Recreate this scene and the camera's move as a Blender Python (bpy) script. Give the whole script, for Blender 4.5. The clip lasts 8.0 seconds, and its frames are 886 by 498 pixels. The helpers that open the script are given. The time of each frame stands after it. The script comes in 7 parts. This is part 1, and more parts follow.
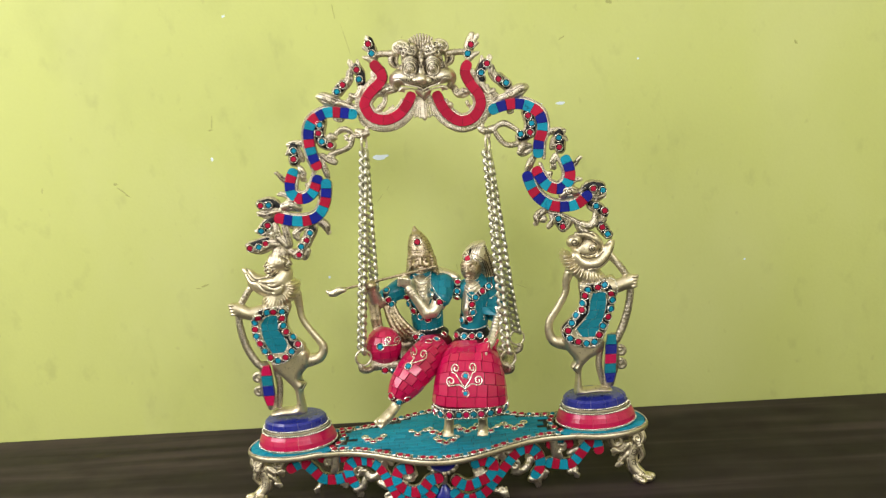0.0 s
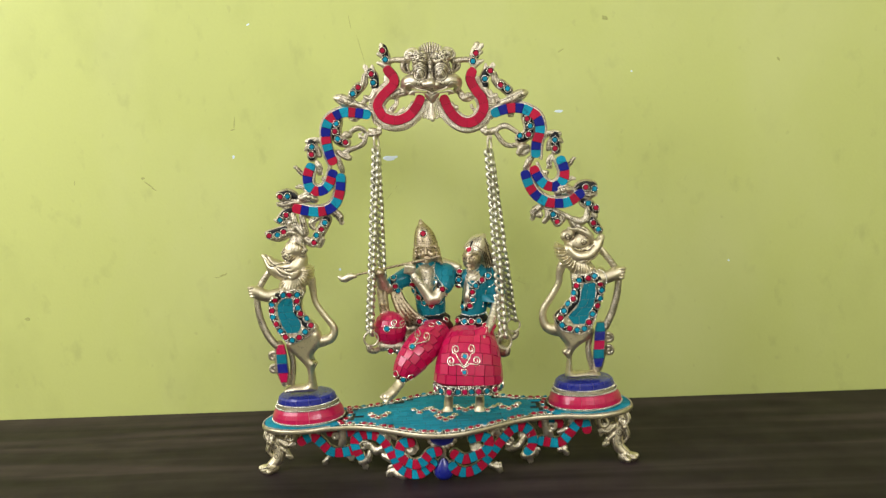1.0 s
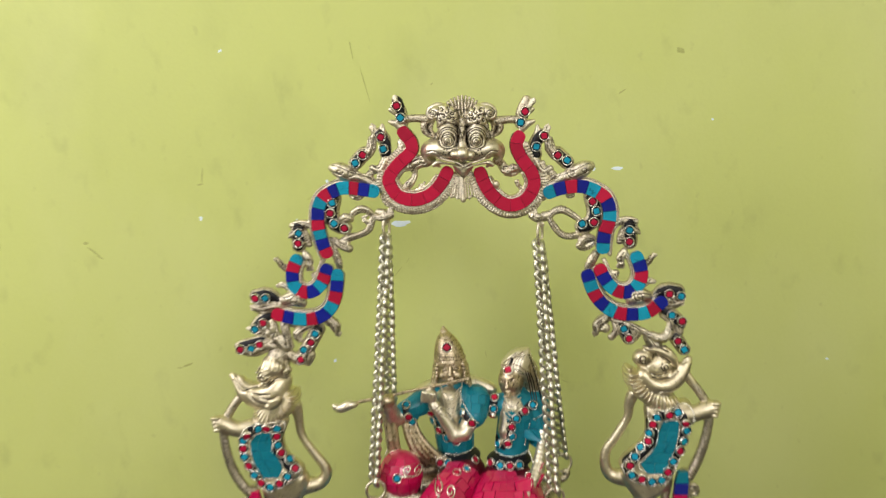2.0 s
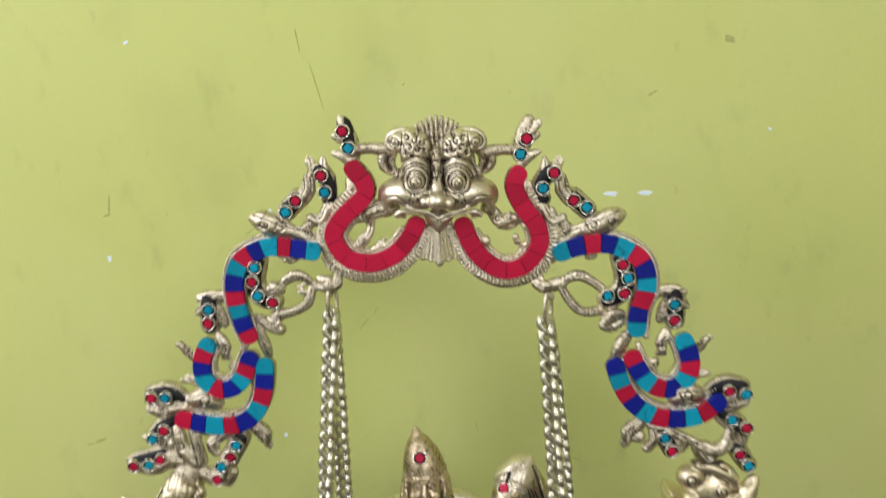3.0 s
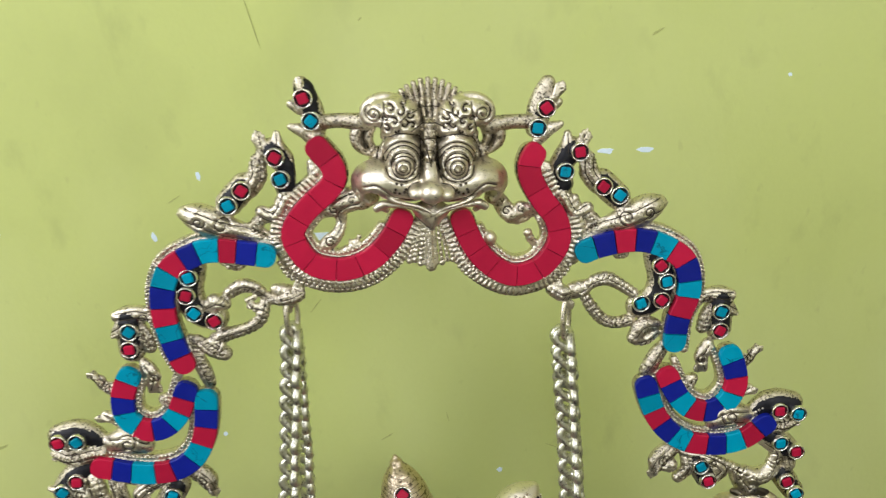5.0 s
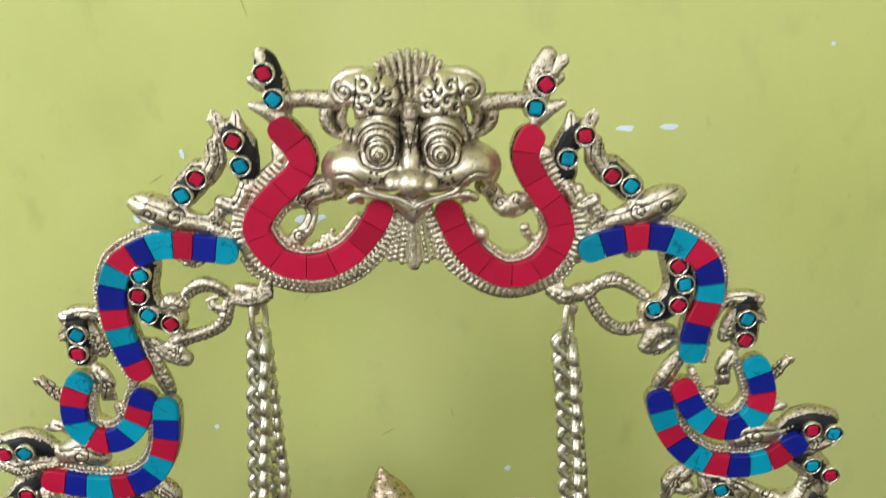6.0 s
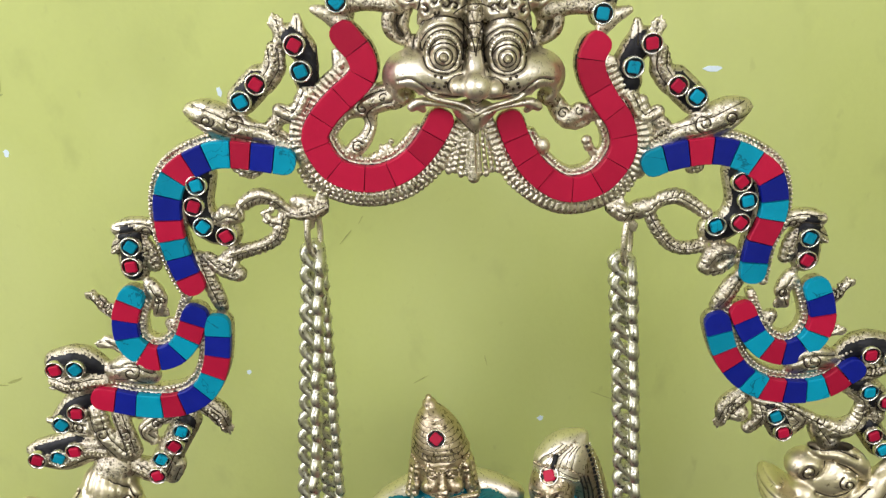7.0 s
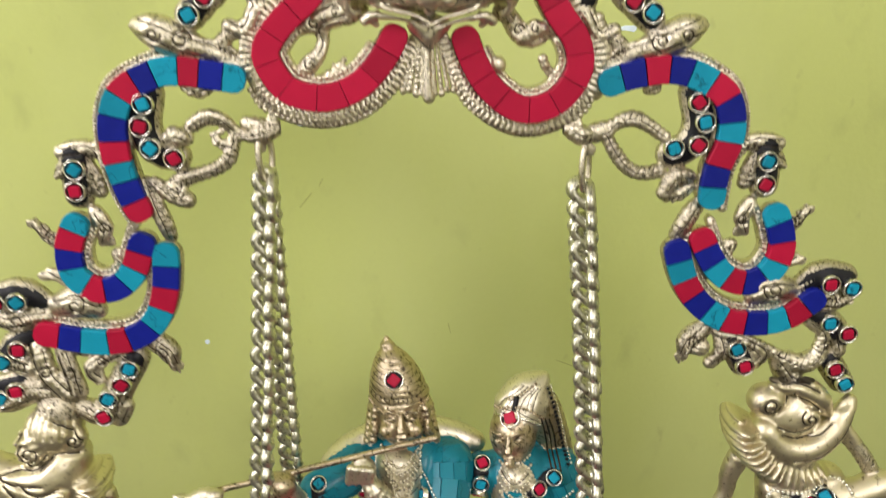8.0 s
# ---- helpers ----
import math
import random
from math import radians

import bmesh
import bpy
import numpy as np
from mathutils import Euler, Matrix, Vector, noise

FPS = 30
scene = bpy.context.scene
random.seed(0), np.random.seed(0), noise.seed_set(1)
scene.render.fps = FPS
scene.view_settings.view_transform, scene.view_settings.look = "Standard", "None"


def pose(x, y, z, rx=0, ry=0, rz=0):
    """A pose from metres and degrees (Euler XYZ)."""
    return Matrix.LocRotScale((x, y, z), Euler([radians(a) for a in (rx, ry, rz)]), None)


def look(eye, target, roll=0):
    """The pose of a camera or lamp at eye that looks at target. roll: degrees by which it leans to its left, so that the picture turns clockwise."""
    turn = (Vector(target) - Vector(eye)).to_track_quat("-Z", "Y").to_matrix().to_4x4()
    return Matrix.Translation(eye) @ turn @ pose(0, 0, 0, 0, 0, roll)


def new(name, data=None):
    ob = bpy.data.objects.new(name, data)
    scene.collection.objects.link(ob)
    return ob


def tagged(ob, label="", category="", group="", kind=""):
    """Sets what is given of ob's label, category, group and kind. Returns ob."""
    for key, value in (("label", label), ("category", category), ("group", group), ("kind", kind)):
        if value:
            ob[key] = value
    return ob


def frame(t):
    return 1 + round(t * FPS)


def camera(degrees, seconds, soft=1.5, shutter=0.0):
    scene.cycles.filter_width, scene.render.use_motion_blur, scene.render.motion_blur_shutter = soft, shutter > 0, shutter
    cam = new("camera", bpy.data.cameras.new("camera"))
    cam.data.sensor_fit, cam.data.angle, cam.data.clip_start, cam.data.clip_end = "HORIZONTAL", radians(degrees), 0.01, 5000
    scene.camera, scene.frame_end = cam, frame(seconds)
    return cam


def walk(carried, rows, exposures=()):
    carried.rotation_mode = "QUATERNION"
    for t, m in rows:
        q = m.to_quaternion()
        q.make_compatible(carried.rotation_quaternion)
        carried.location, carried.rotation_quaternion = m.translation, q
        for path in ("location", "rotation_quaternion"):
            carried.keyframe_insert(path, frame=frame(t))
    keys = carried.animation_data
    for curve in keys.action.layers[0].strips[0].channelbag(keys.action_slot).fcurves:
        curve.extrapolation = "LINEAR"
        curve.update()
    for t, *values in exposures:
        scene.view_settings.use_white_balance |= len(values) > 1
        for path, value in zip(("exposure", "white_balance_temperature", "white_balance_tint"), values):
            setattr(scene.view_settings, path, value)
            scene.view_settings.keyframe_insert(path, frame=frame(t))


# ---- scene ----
cam = camera(54.7, 8.0, soft=1.3, shutter=0.6)
PATH = [
    (0, (0.048, -0.831, 0.4), (-0.035, 1.136, 0.049), -4.1),
    (0.2, (0.045, -0.863, 0.396), (-0.034, 1.108, 0.066), -3.8),
    (0.5, (0.049, -0.907, 0.383), (-0.038, 1.068, 0.08), -3.4),
    (0.7, (0.056, -0.917, 0.381), (-0.043, 1.057, 0.078), -3.4),
    (1, (0.05, -0.908, 0.384), (-0.04, 1.066, 0.076), -2.9),
    (1.5, (0.026, -0.791, 0.423), (-0.066, 1.182, 0.107), -2.3),
    (1.7, (0.012, -0.737, 0.443), (-0.069, 1.235, 0.117), -2.0),
    (2.8, (0.027, -0.481, 0.477), (-0.058, 1.47, 0.048), -2.2),
    (3, (0.025, -0.455, 0.487), (-0.054, 1.497, 0.058), -2.4),
    (3.2, (0.01, -0.433, 0.495), (-0.048, 1.518, 0.059), -2.7),
    (3.5, (-0.003, -0.398, 0.493), (-0.054, 1.548, 0.037), -2.8),
    (4, (-0.026, -0.373, 0.484), (-0.017, 1.564, -0.015), -2.2),
    (4.2, (-0.028, -0.366, 0.491), (0.016, 1.562, -0.041), -2.0),
    (4.5, (-0.026, -0.357, 0.495), (0.068, 1.561, -0.063), -1.8),
    (4.7, (-0.02, -0.354, 0.499), (0.09, 1.554, -0.091), -1.8),
    (5.8, (0.013, -0.305, 0.503), (0.045, 1.571, -0.188), -2.1),
    (6, (0.012, -0.3, 0.497), (0.034, 1.573, -0.203), -2.1),
    (6.2, (0.003, -0.299, 0.488), (0.048, 1.572, -0.218), -1.4),
    (6.5, (0.007, -0.299, 0.475), (0.015, 1.566, -0.247), -1.8),
    (6.8, (-0.005, -0.303, 0.473), (0.008, 1.559, -0.256), -1.7),
    (7, (-0.009, -0.305, 0.47), (0.001, 1.559, -0.255), -1.7),
    (7.2, (-0.005, -0.304, 0.468), (0.029, 1.56, -0.256), -1.6),
    (7.5, (0.006, -0.313, 0.469), (0.022, 1.551, -0.255), -1.9),
    (7.8, (-0.001, -0.314, 0.45), (0.045, 1.557, -0.257), -1.5),
    (8, (-0.004, -0.311, 0.434), (0.073, 1.567, -0.248), -1.2),
    (8.2, (-0.005, -0.311, 0.415), (0.09, 1.58, -0.228), -1.0),
]
walk(cam, [(t, look(eye, target, roll)) for t, eye, target, roll in PATH],
     [(0, 0.2, 6700, 14), (1, 0.07, 6600, 13), (1.5, -0.01, 7000, 15), (1.7, -0.01, 6900, 14), (3, -0.07, 6400, 15.5), (4.5, -0.01, 6050, 13), (6, 0.06, 6250, 14), (7, 0.12, 6250, 14.5), (8, 0.08, 6700, 15)])

# ---- light: daylight from a window on the left, and an added unseen one behind ----
world = bpy.data.worlds.new("world")
scene.world = world
world.use_nodes = True
sky = world.node_tree.nodes.new("ShaderNodeTexSky")
sky.sky_type, sky.sun_disc = "NISHITA", False
sky.sun_elevation, sky.sun_rotation = radians(42), radians(215)
world.node_tree.links.new(sky.outputs[0], world.node_tree.nodes["Background"].inputs[0])
world.node_tree.nodes["Background"].inputs[1].default_value = 0.12
sun = new("sun", bpy.data.lights.new("sun", "SUN"))
sun.data.energy, sun.data.angle, sun.data.color = 0.6, radians(12), (1, 0.96, 0.9)
sun.matrix_world = pose(0, 0, 3, 48, 0, -35)


def window_lamp(name, m, w, h, power):
    """The sky's light in a window's opening."""
    lamp = bpy.data.lights.new(name, "AREA")
    lamp.shape, lamp.size, lamp.size_y, lamp.energy, lamp.color = "RECTANGLE", w, h, power, (1.0, 0.98, 0.985)
    ob = new(name, lamp)
    ob.matrix_world = m
    return ob


ROOM = (-1.4, -2.4, -0.75, 1.9, 0.2, 1.95)
window_lamp("unseen_window_light", look((-1.37, -0.85, 1.1), (0, -0.3, 0.3)), 1.2, 1.2, 28)
# made-up second window, added to brighten the wall's upper right
window_lamp("unseen_window_light", look((0.75, -2.38, 1.45), (0.3, 0, 0.45)), 1.3, 0.8, 28.5)


# ---- materials ----
def material(name, colour, rough=0.5, metal=0.0, vary=0.12, scale=90.0, fine=900.0, bump=0.05, random_by="", coat=0.0, dark=None, dark_at=0.62, spec=0.5):
    """A surface with two scales of mottling in colour and gloss, a fine relief, and chosen stains of a second colour."""
    m = bpy.data.materials.new(name)
    m.use_nodes = True
    nt = m.node_tree
    bs = nt.nodes["Principled BSDF"]
    geo = nt.nodes.new("ShaderNodeNewGeometry")

    def noisy(s, detail=4.0):
        n = nt.nodes.new("ShaderNodeTexNoise")
        n.inputs["Scale"].default_value, n.inputs["Detail"].default_value = s, detail
        nt.links.new(geo.outputs["Position"], n.inputs["Vector"])
        return n.outputs["Fac"]

    def maths(op, a, b, c=None):
        n = nt.nodes.new("ShaderNodeMath")
        n.operation = op
        for i, x in enumerate((a, b, c)):
            if x is None:
                continue
            if isinstance(x, (int, float)):
                n.inputs[i].default_value = x
            else:
                nt.links.new(x, n.inputs[i])
        return n.outputs[0]

    big, small = noisy(scale), noisy(fine)
    val = maths("ADD", maths("MULTIPLY_ADD", big, 2 * vary, 1 - vary), maths("MULTIPLY_ADD", small, vary, -vary / 2))
    if random_by == "object":
        oi = nt.nodes.new("ShaderNodeObjectInfo")
        val = maths("MULTIPLY", val, maths("MULTIPLY_ADD", oi.outputs["Random"], 0.34, 0.83))
    elif random_by == "island":
        val = maths("MULTIPLY", val, maths("MULTIPLY_ADD", geo.outputs["Random Per Island"], 0.16, 0.92))
    hsv = nt.nodes.new("ShaderNodeHueSaturation")
    hsv.inputs["Color"].default_value = (*colour, 1)
    nt.links.new(val, hsv.inputs["Value"])
    col = hsv.outputs[0]
    if dark is not None:
        ramp = nt.nodes.new("ShaderNodeValToRGB")
        ramp.color_ramp.elements[0].position, ramp.color_ramp.elements[1].position = dark_at, dark_at + 0.1
        nt.links.new(noisy(scale * 2.2, 6.0), ramp.inputs[0])
        mix = nt.nodes.new("ShaderNodeMix")
        mix.data_type = "RGBA"
        nt.links.new(ramp.outputs[0], mix.inputs[0])
        nt.links.new(col, mix.inputs[6])
        mix.inputs[7].default_value = (*dark, 1)
        col = mix.outputs[2]
    nt.links.new(col, bs.inputs["Base Color"])
    nt.links.new(maths("MULTIPLY_ADD", big, 0.25, rough - 0.125), bs.inputs["Roughness"])
    bs.inputs["Metallic"].default_value = metal
    bs.inputs["Specular IOR Level"].default_value = spec
    bs.inputs["Coat Weight"].default_value = coat
    bs.inputs["Coat Roughness"].default_value = 0.12
    if bump:
        b = nt.nodes.new("ShaderNodeBump")
        b.inputs["Strength"].default_value, b.inputs["Distance"].default_value = bump, 0.0006
        nt.links.new(maths("ADD", small, maths("MULTIPLY", big, 1.5)), b.inputs["Height"])
        nt.links.new(b.outputs[0], bs.inputs["Normal"])
    return m


def cast_metal(name, bright, patina, level, rough, scale, relief):
    """Hand-chased cast metal: small hollows that keep a dark patina, rubbed bright between them."""
    m = material(name, bright, rough, 1.0, 0.14, 110, 1500, 0.0)
    nt = m.node_tree
    bs = nt.nodes["Principled BSDF"]
    base = bs.inputs["Base Color"].links[0].from_socket
    geo = nt.nodes.new("ShaderNodeNewGeometry")
    pits = nt.nodes.new("ShaderNodeTexNoise")
    pits.inputs["Scale"].default_value, pits.inputs["Detail"].default_value, pits.inputs["Distortion"].default_value = scale, 3.0, 0.8
    nt.links.new(geo.outputs["Position"], pits.inputs["Vector"])
    ramp = nt.nodes.new("ShaderNodeMapRange")
    for i, v in ((1, level), (2, level + 0.12), (3, 0.0), (4, 0.85)):
        ramp.inputs[i].default_value = v
    nt.links.new(pits.outputs["Fac"], ramp.inputs[0])
    mix = nt.nodes.new("ShaderNodeMix")
    mix.data_type = "RGBA"
    nt.links.new(ramp.outputs[0], mix.inputs[0])
    nt.links.new(base, mix.inputs[6])
    mix.inputs[7].default_value = (*patina, 1)
    nt.links.new(mix.outputs[2], bs.inputs["Base Color"])
    bump = nt.nodes.new("ShaderNodeBump")
    bump.invert = True
    bump.inputs["Strength"].default_value, bump.inputs["Distance"].default_value = relief, 0.0009
    nt.links.new(pits.outputs["Fac"], bump.inputs["Height"])
    nt.links.new(bump.outputs[0], bs.inputs["Normal"])
    return m


def veined(m, dark):
    """Thin dark cracks that wander through a stone."""
    nt = m.node_tree
    bs = nt.nodes["Principled BSDF"]
    base = bs.inputs["Base Color"].links[0].from_socket
    geo, n = nt.nodes.new("ShaderNodeNewGeometry"), nt.nodes.new("ShaderNodeTexNoise")
    n.inputs["Scale"].default_value, n.inputs["Detail"].default_value, n.inputs["Distortion"].default_value = 55.0, 4.0, 1.4
    nt.links.new(geo.outputs["Position"], n.inputs["Vector"])
    off, gap, ramp, mix = nt.nodes.new("ShaderNodeMath"), nt.nodes.new("ShaderNodeMath"), nt.nodes.new("ShaderNodeMapRange"), nt.nodes.new("ShaderNodeMix")
    off.operation, off.inputs[1].default_value, gap.operation = "SUBTRACT", 0.56, "ABSOLUTE"
    nt.links.new(n.outputs["Fac"], off.inputs[0])
    nt.links.new(off.outputs[0], gap.inputs[0])
    for i, v in ((1, 0.0), (2, 0.011), (3, 0.75), (4, 0.0)):
        ramp.inputs[i].default_value = v
    nt.links.new(gap.outputs[0], ramp.inputs[0])
    mix.data_type = "RGBA"
    mix.inputs[7].default_value = (*dark, 1)
    nt.links.new(ramp.outputs[0], mix.inputs[0])
    nt.links.new(base, mix.inputs[6])
    nt.links.new(mix.outputs[2], bs.inputs["Base Color"])
    return m


BRASS = cast_metal("cast_brass", (0.60, 0.54, 0.425), (0.028, 0.022, 0.014), 0.515, 0.36, 950, 0.65)
PALE = cast_metal("pale_brass", (0.70, 0.64, 0.515), (0.04, 0.031, 0.02), 0.545, 0.37, 1000, 0.4)
SATIN = cast_metal("satin_brass", (0.75, 0.69, 0.565), (0.11, 0.085, 0.05), 0.59, 0.42, 800, 0.22)
PATINA = material("dark_patina", (0.055, 0.042, 0.028), 0.5, 0.6, 0.3, 300, 1500, 0.15)
CHAIN_METAL = cast_metal("dull_chain_metal", (0.66, 0.645, 0.54), (0.06, 0.058, 0.046), 0.545, 0.38, 700, 0.2)
CREAM = cast_metal("rubbed_brass", (0.70, 0.63, 0.465), (0.22, 0.17, 0.1), 0.60, 0.44, 420, 0.15)
# warm brass with the shade on heads and hair put into its colour
SHADED_GOLD = cast_metal("shaded_warm_brass", (0.56, 0.465, 0.33), (0.045, 0.031, 0.018), 0.535, 0.40, 520, 0.3)
SILVER = material("white_metal", (0.82, 0.80, 0.74), 0.26, 1.0, 0.08, 200, 1500, 0.1)
BLACK = material("black_enamel", (0.008, 0.008, 0.011), 0.45, 0.0, 0.2, 200, 1500, 0.2, spec=0.25)
CORAL = material("coral_inlay", (0.40, 0.006, 0.038), 0.5, 0.0, 0.10, 160, 1400, 0.12, "object", spec=0.22)
TEAL = veined(material("turquoise_inlay", (0.001, 0.25, 0.38), 0.48, 0.0, 0.12, 160, 1400, 0.12, "object", dark=(0.002, 0.13, 0.2), dark_at=0.72, spec=0.16), (0.002, 0.05, 0.08))
NAVY = material("lapis_inlay", (0.004, 0.011, 0.22), 0.46, 0.0, 0.15, 160, 1400, 0.12, "object", spec=0.22)
ROSE = material("polished_coral_inlay", (0.49, 0.004, 0.072), 0.34, 0.0, 0.10, 140, 1200, 0.06, "island", coat=0.8, spec=0.3)
TURQ = veined(material("polished_turquoise_inlay", (0.002, 0.18, 0.25), 0.38, 0.0, 0.10, 140, 1200, 0.06, "island", coat=0.15, spec=0.25), (0.002, 0.05, 0.07))
LAPIS = material("polished_lapis_inlay", (0.008, 0.016, 0.24), 0.3, 0.0, 0.10, 140, 1200, 0.06, "island", coat=0.6)
GROUT_RED = material("dark_red_ground", (0.09, 0.003, 0.012), 0.5, 0.0, 0.2, 200, 1500, 0.2, spec=0.2)
STONES = {"r": CORAL, "t": TEAL, "b": NAVY}
ROOM_PAINT = material("room_paint", (0.62, 0.62, 0.42), 0.7, 0.0, 0.05, 3, 60, 0.1)
CEILING_PAINT = material("ceiling_paint", (0.78, 0.78, 0.74), 0.8, 0.0, 0.03, 3, 60, 0.1)
FLOOR_TILE = material("floor_tile", (0.42, 0.38, 0.33), 0.4, 0.0, 0.08, 4, 80, 0.05)
CHIP = material("bare_primer", (0.70, 0.82, 0.92), 0.7, 0.0, 0.1, 300, 900, 0.1)
SCUFF = material("dark_scuff", (0.37, 0.395, 0.13), 0.8, 0.0, 0.3, 300, 1200, 0.1)


def wall_paint():
    """Lime-yellow distemper: broad washes, faint smears, small specks."""
    m = material("lime_wall_paint", (0.52, 0.575, 0.185), 0.62, 0.0, 0.045, 4.5, 260, 0.25)
    nt = m.node_tree
    bs = nt.nodes["Principled BSDF"]
    base = bs.inputs["Base Color"].links[0].from_socket
    geo = nt.nodes.new("ShaderNodeNewGeometry")
    for s, lo, hi, amount, c in ((11, 0.55, 0.74, 0.30, (0.36, 0.40, 0.13)), (34, 0.60, 0.74, 0.34, (0.32, 0.35, 0.12)), (5, 0.50, 0.72, 0.45, (0.58, 0.62, 0.27)), (90, 0.66, 0.74, 0.30, (0.36, 0.38, 0.14))):
        warp = nt.nodes.new("ShaderNodeMapping")
        warp.inputs["Location"].default_value = (s * 0.37, 0.3, s * 0.11)
        warp.inputs["Scale"].default_value = (1.0, 1.0, 0.62)
        warp.inputs["Rotation"].default_value = (0, 0.6, 0)
        nt.links.new(geo.outputs["Position"], warp.inputs["Vector"])
        n = nt.nodes.new("ShaderNodeTexNoise")
        n.inputs["Scale"].default_value, n.inputs["Detail"].default_value = s, 5.0
        nt.links.new(warp.outputs[0], n.inputs["Vector"])
        ramp = nt.nodes.new("ShaderNodeMapRange")
        for i, v in ((1, lo), (2, hi), (3, 0.0), (4, amount)):
            ramp.inputs[i].default_value = v
        nt.links.new(n.outputs["Fac"], ramp.inputs[0])
        mix = nt.nodes.new("ShaderNodeMix")
        mix.data_type = "RGBA"
        nt.links.new(ramp.outputs[0], mix.inputs[0])
        nt.links.new(base, mix.inputs[6])
        mix.inputs[7].default_value = (*c, 1)
        base = mix.outputs[2]
    nt.links.new(base, bs.inputs["Base Color"])
    return m


def dark_wood():
    """Dark laminate with long grain along x."""
    m = material("dark_wood_laminate", (0.036, 0.024, 0.020), 0.48, 0.0, 0.1, 20, 300, 0.03, spec=0.12)
    nt = m.node_tree
    bs = nt.nodes["Principled BSDF"]
    geo = nt.nodes.new("ShaderNodeNewGeometry")
    warp = nt.nodes.new("ShaderNodeMapping")
    warp.inputs["Scale"].default_value = (1.5, 20.0, 8.0)
    nt.links.new(geo.outputs["Position"], warp.inputs["Vector"])
    n = nt.nodes.new("ShaderNodeTexNoise")
    n.inputs["Scale"].default_value, n.inputs["Detail"].default_value, n.inputs["Distortion"].default_value = 1.6, 8.0, 0.6
    nt.links.new(warp.outputs[0], n.inputs["Vector"])
    ramp = nt.nodes.new("ShaderNodeValToRGB")
    e = ramp.color_ramp.elements
    e[0].position, e[0].color = 0.32, (0.011, 0.0076, 0.0088, 1)
    e[1].position, e[1].color = 0.70, (0.056, 0.039, 0.042, 1)
    mid = e.new(0.5)
    mid.color = (0.025, 0.0172, 0.0198, 1)
    nt.links.new(n.outputs["Fac"], ramp.inputs[0])
    nt.links.new(ramp.outputs[0], bs.inputs["Base Color"])
    return m


LIME = wall_paint()
DARK_WOOD = dark_wood()


# ---- building tools; shapes are worked out in millimetres ----
MM = 0.001


class Geo:
    """Faces gathered for one mesh."""

    def __init__(self):
        self.v, self.f, self.m, self.s = [], [], [], []

    def add(self, verts, faces, mat, smooth=True):
        o = len(self.v)
        self.v.extend((float(a), float(b), float(c)) for a, b, c in verts)
        self.f.extend(tuple(int(i) + o for i in f) for f in faces)
        self.m.extend([mat] * len(faces))
        self.s.extend([smooth] * len(faces))

    def mesh(self, name):
        me = bpy.data.meshes.new(name)
        me.from_pydata([(a * MM, b * MM, c * MM) for a, b, c in self.v], [], self.f)
        slots = []
        for m in self.m:
            if m not in slots:
                slots.append(m)
        for m in slots:
            me.materials.append(m)
        place = {m: i for i, m in enumerate(slots)}
        me.polygons.foreach_set("material_index", [place[m] for m in self.m])
        me.polygons.foreach_set("use_smooth", self.s)
        me.update()
        return me


def thing(name, label, category, at=(0, 0, 0), **tags):
    """An Empty that holds the parts of a thing."""
    ob = new(name)
    ob.location = at
    return tagged(ob, label, category, **tags)


def part(name, geo, parent, label="", at=None, **tags):
    """One mesh object under a thing or a part. geo: a Geo or a mesh that others share."""
    ob = new(name, geo.mesh(name) if isinstance(geo, Geo) else geo)
    ob.parent = parent
    if at is not None:
        ob.matrix_basis = at
    return tagged(ob, label, **tags)


def catmull(points, step=1.0):
    """A smooth line through the points, at even steps, in as many axes as they have."""
    p = np.array(points, float)
    p = np.vstack([2 * p[0] - p[1], p, 2 * p[-1] - p[-2]])
    out = []
    for i in range(1, len(p) - 2):
        a, b, c, d = p[i - 1], p[i], p[i + 1], p[i + 2]
        for t in np.linspace(0, 1, 16, endpoint=False):
            out.append(0.5 * (2 * b + (c - a) * t + (2 * a - 5 * b + 4 * c - d) * t ** 2 + (3 * b - a - 3 * c + d) * t ** 3))
    out = np.array(out + [p[-2]])
    run = np.concatenate([[0], np.cumsum(np.linalg.norm(np.diff(out, axis=0), axis=1))])
    n = max(2, int(round(run[-1] / step)) + 1)
    at = np.linspace(0, run[-1], n)
    return np.stack([np.interp(at, run, out[:, k]) for k in range(out.shape[1])], 1)


def length(path):
    return float(np.linalg.norm(np.diff(path, axis=0), axis=1).sum())


def offset(path, d):
    """A flat line moved sideways by d (to its left)."""
    t = np.gradient(path, axis=0)
    t /= np.maximum(np.linalg.norm(t, axis=1, keepdims=True), 1e-9)
    return path + d * np.stack([-t[:, 1], t[:, 0]], 1)


def lift(path, y):
    """A flat line of (x, z) brought to depth y, a number or a function of x."""
    return np.array([(x, y(x) if callable(y) else y, z) for x, z in path])


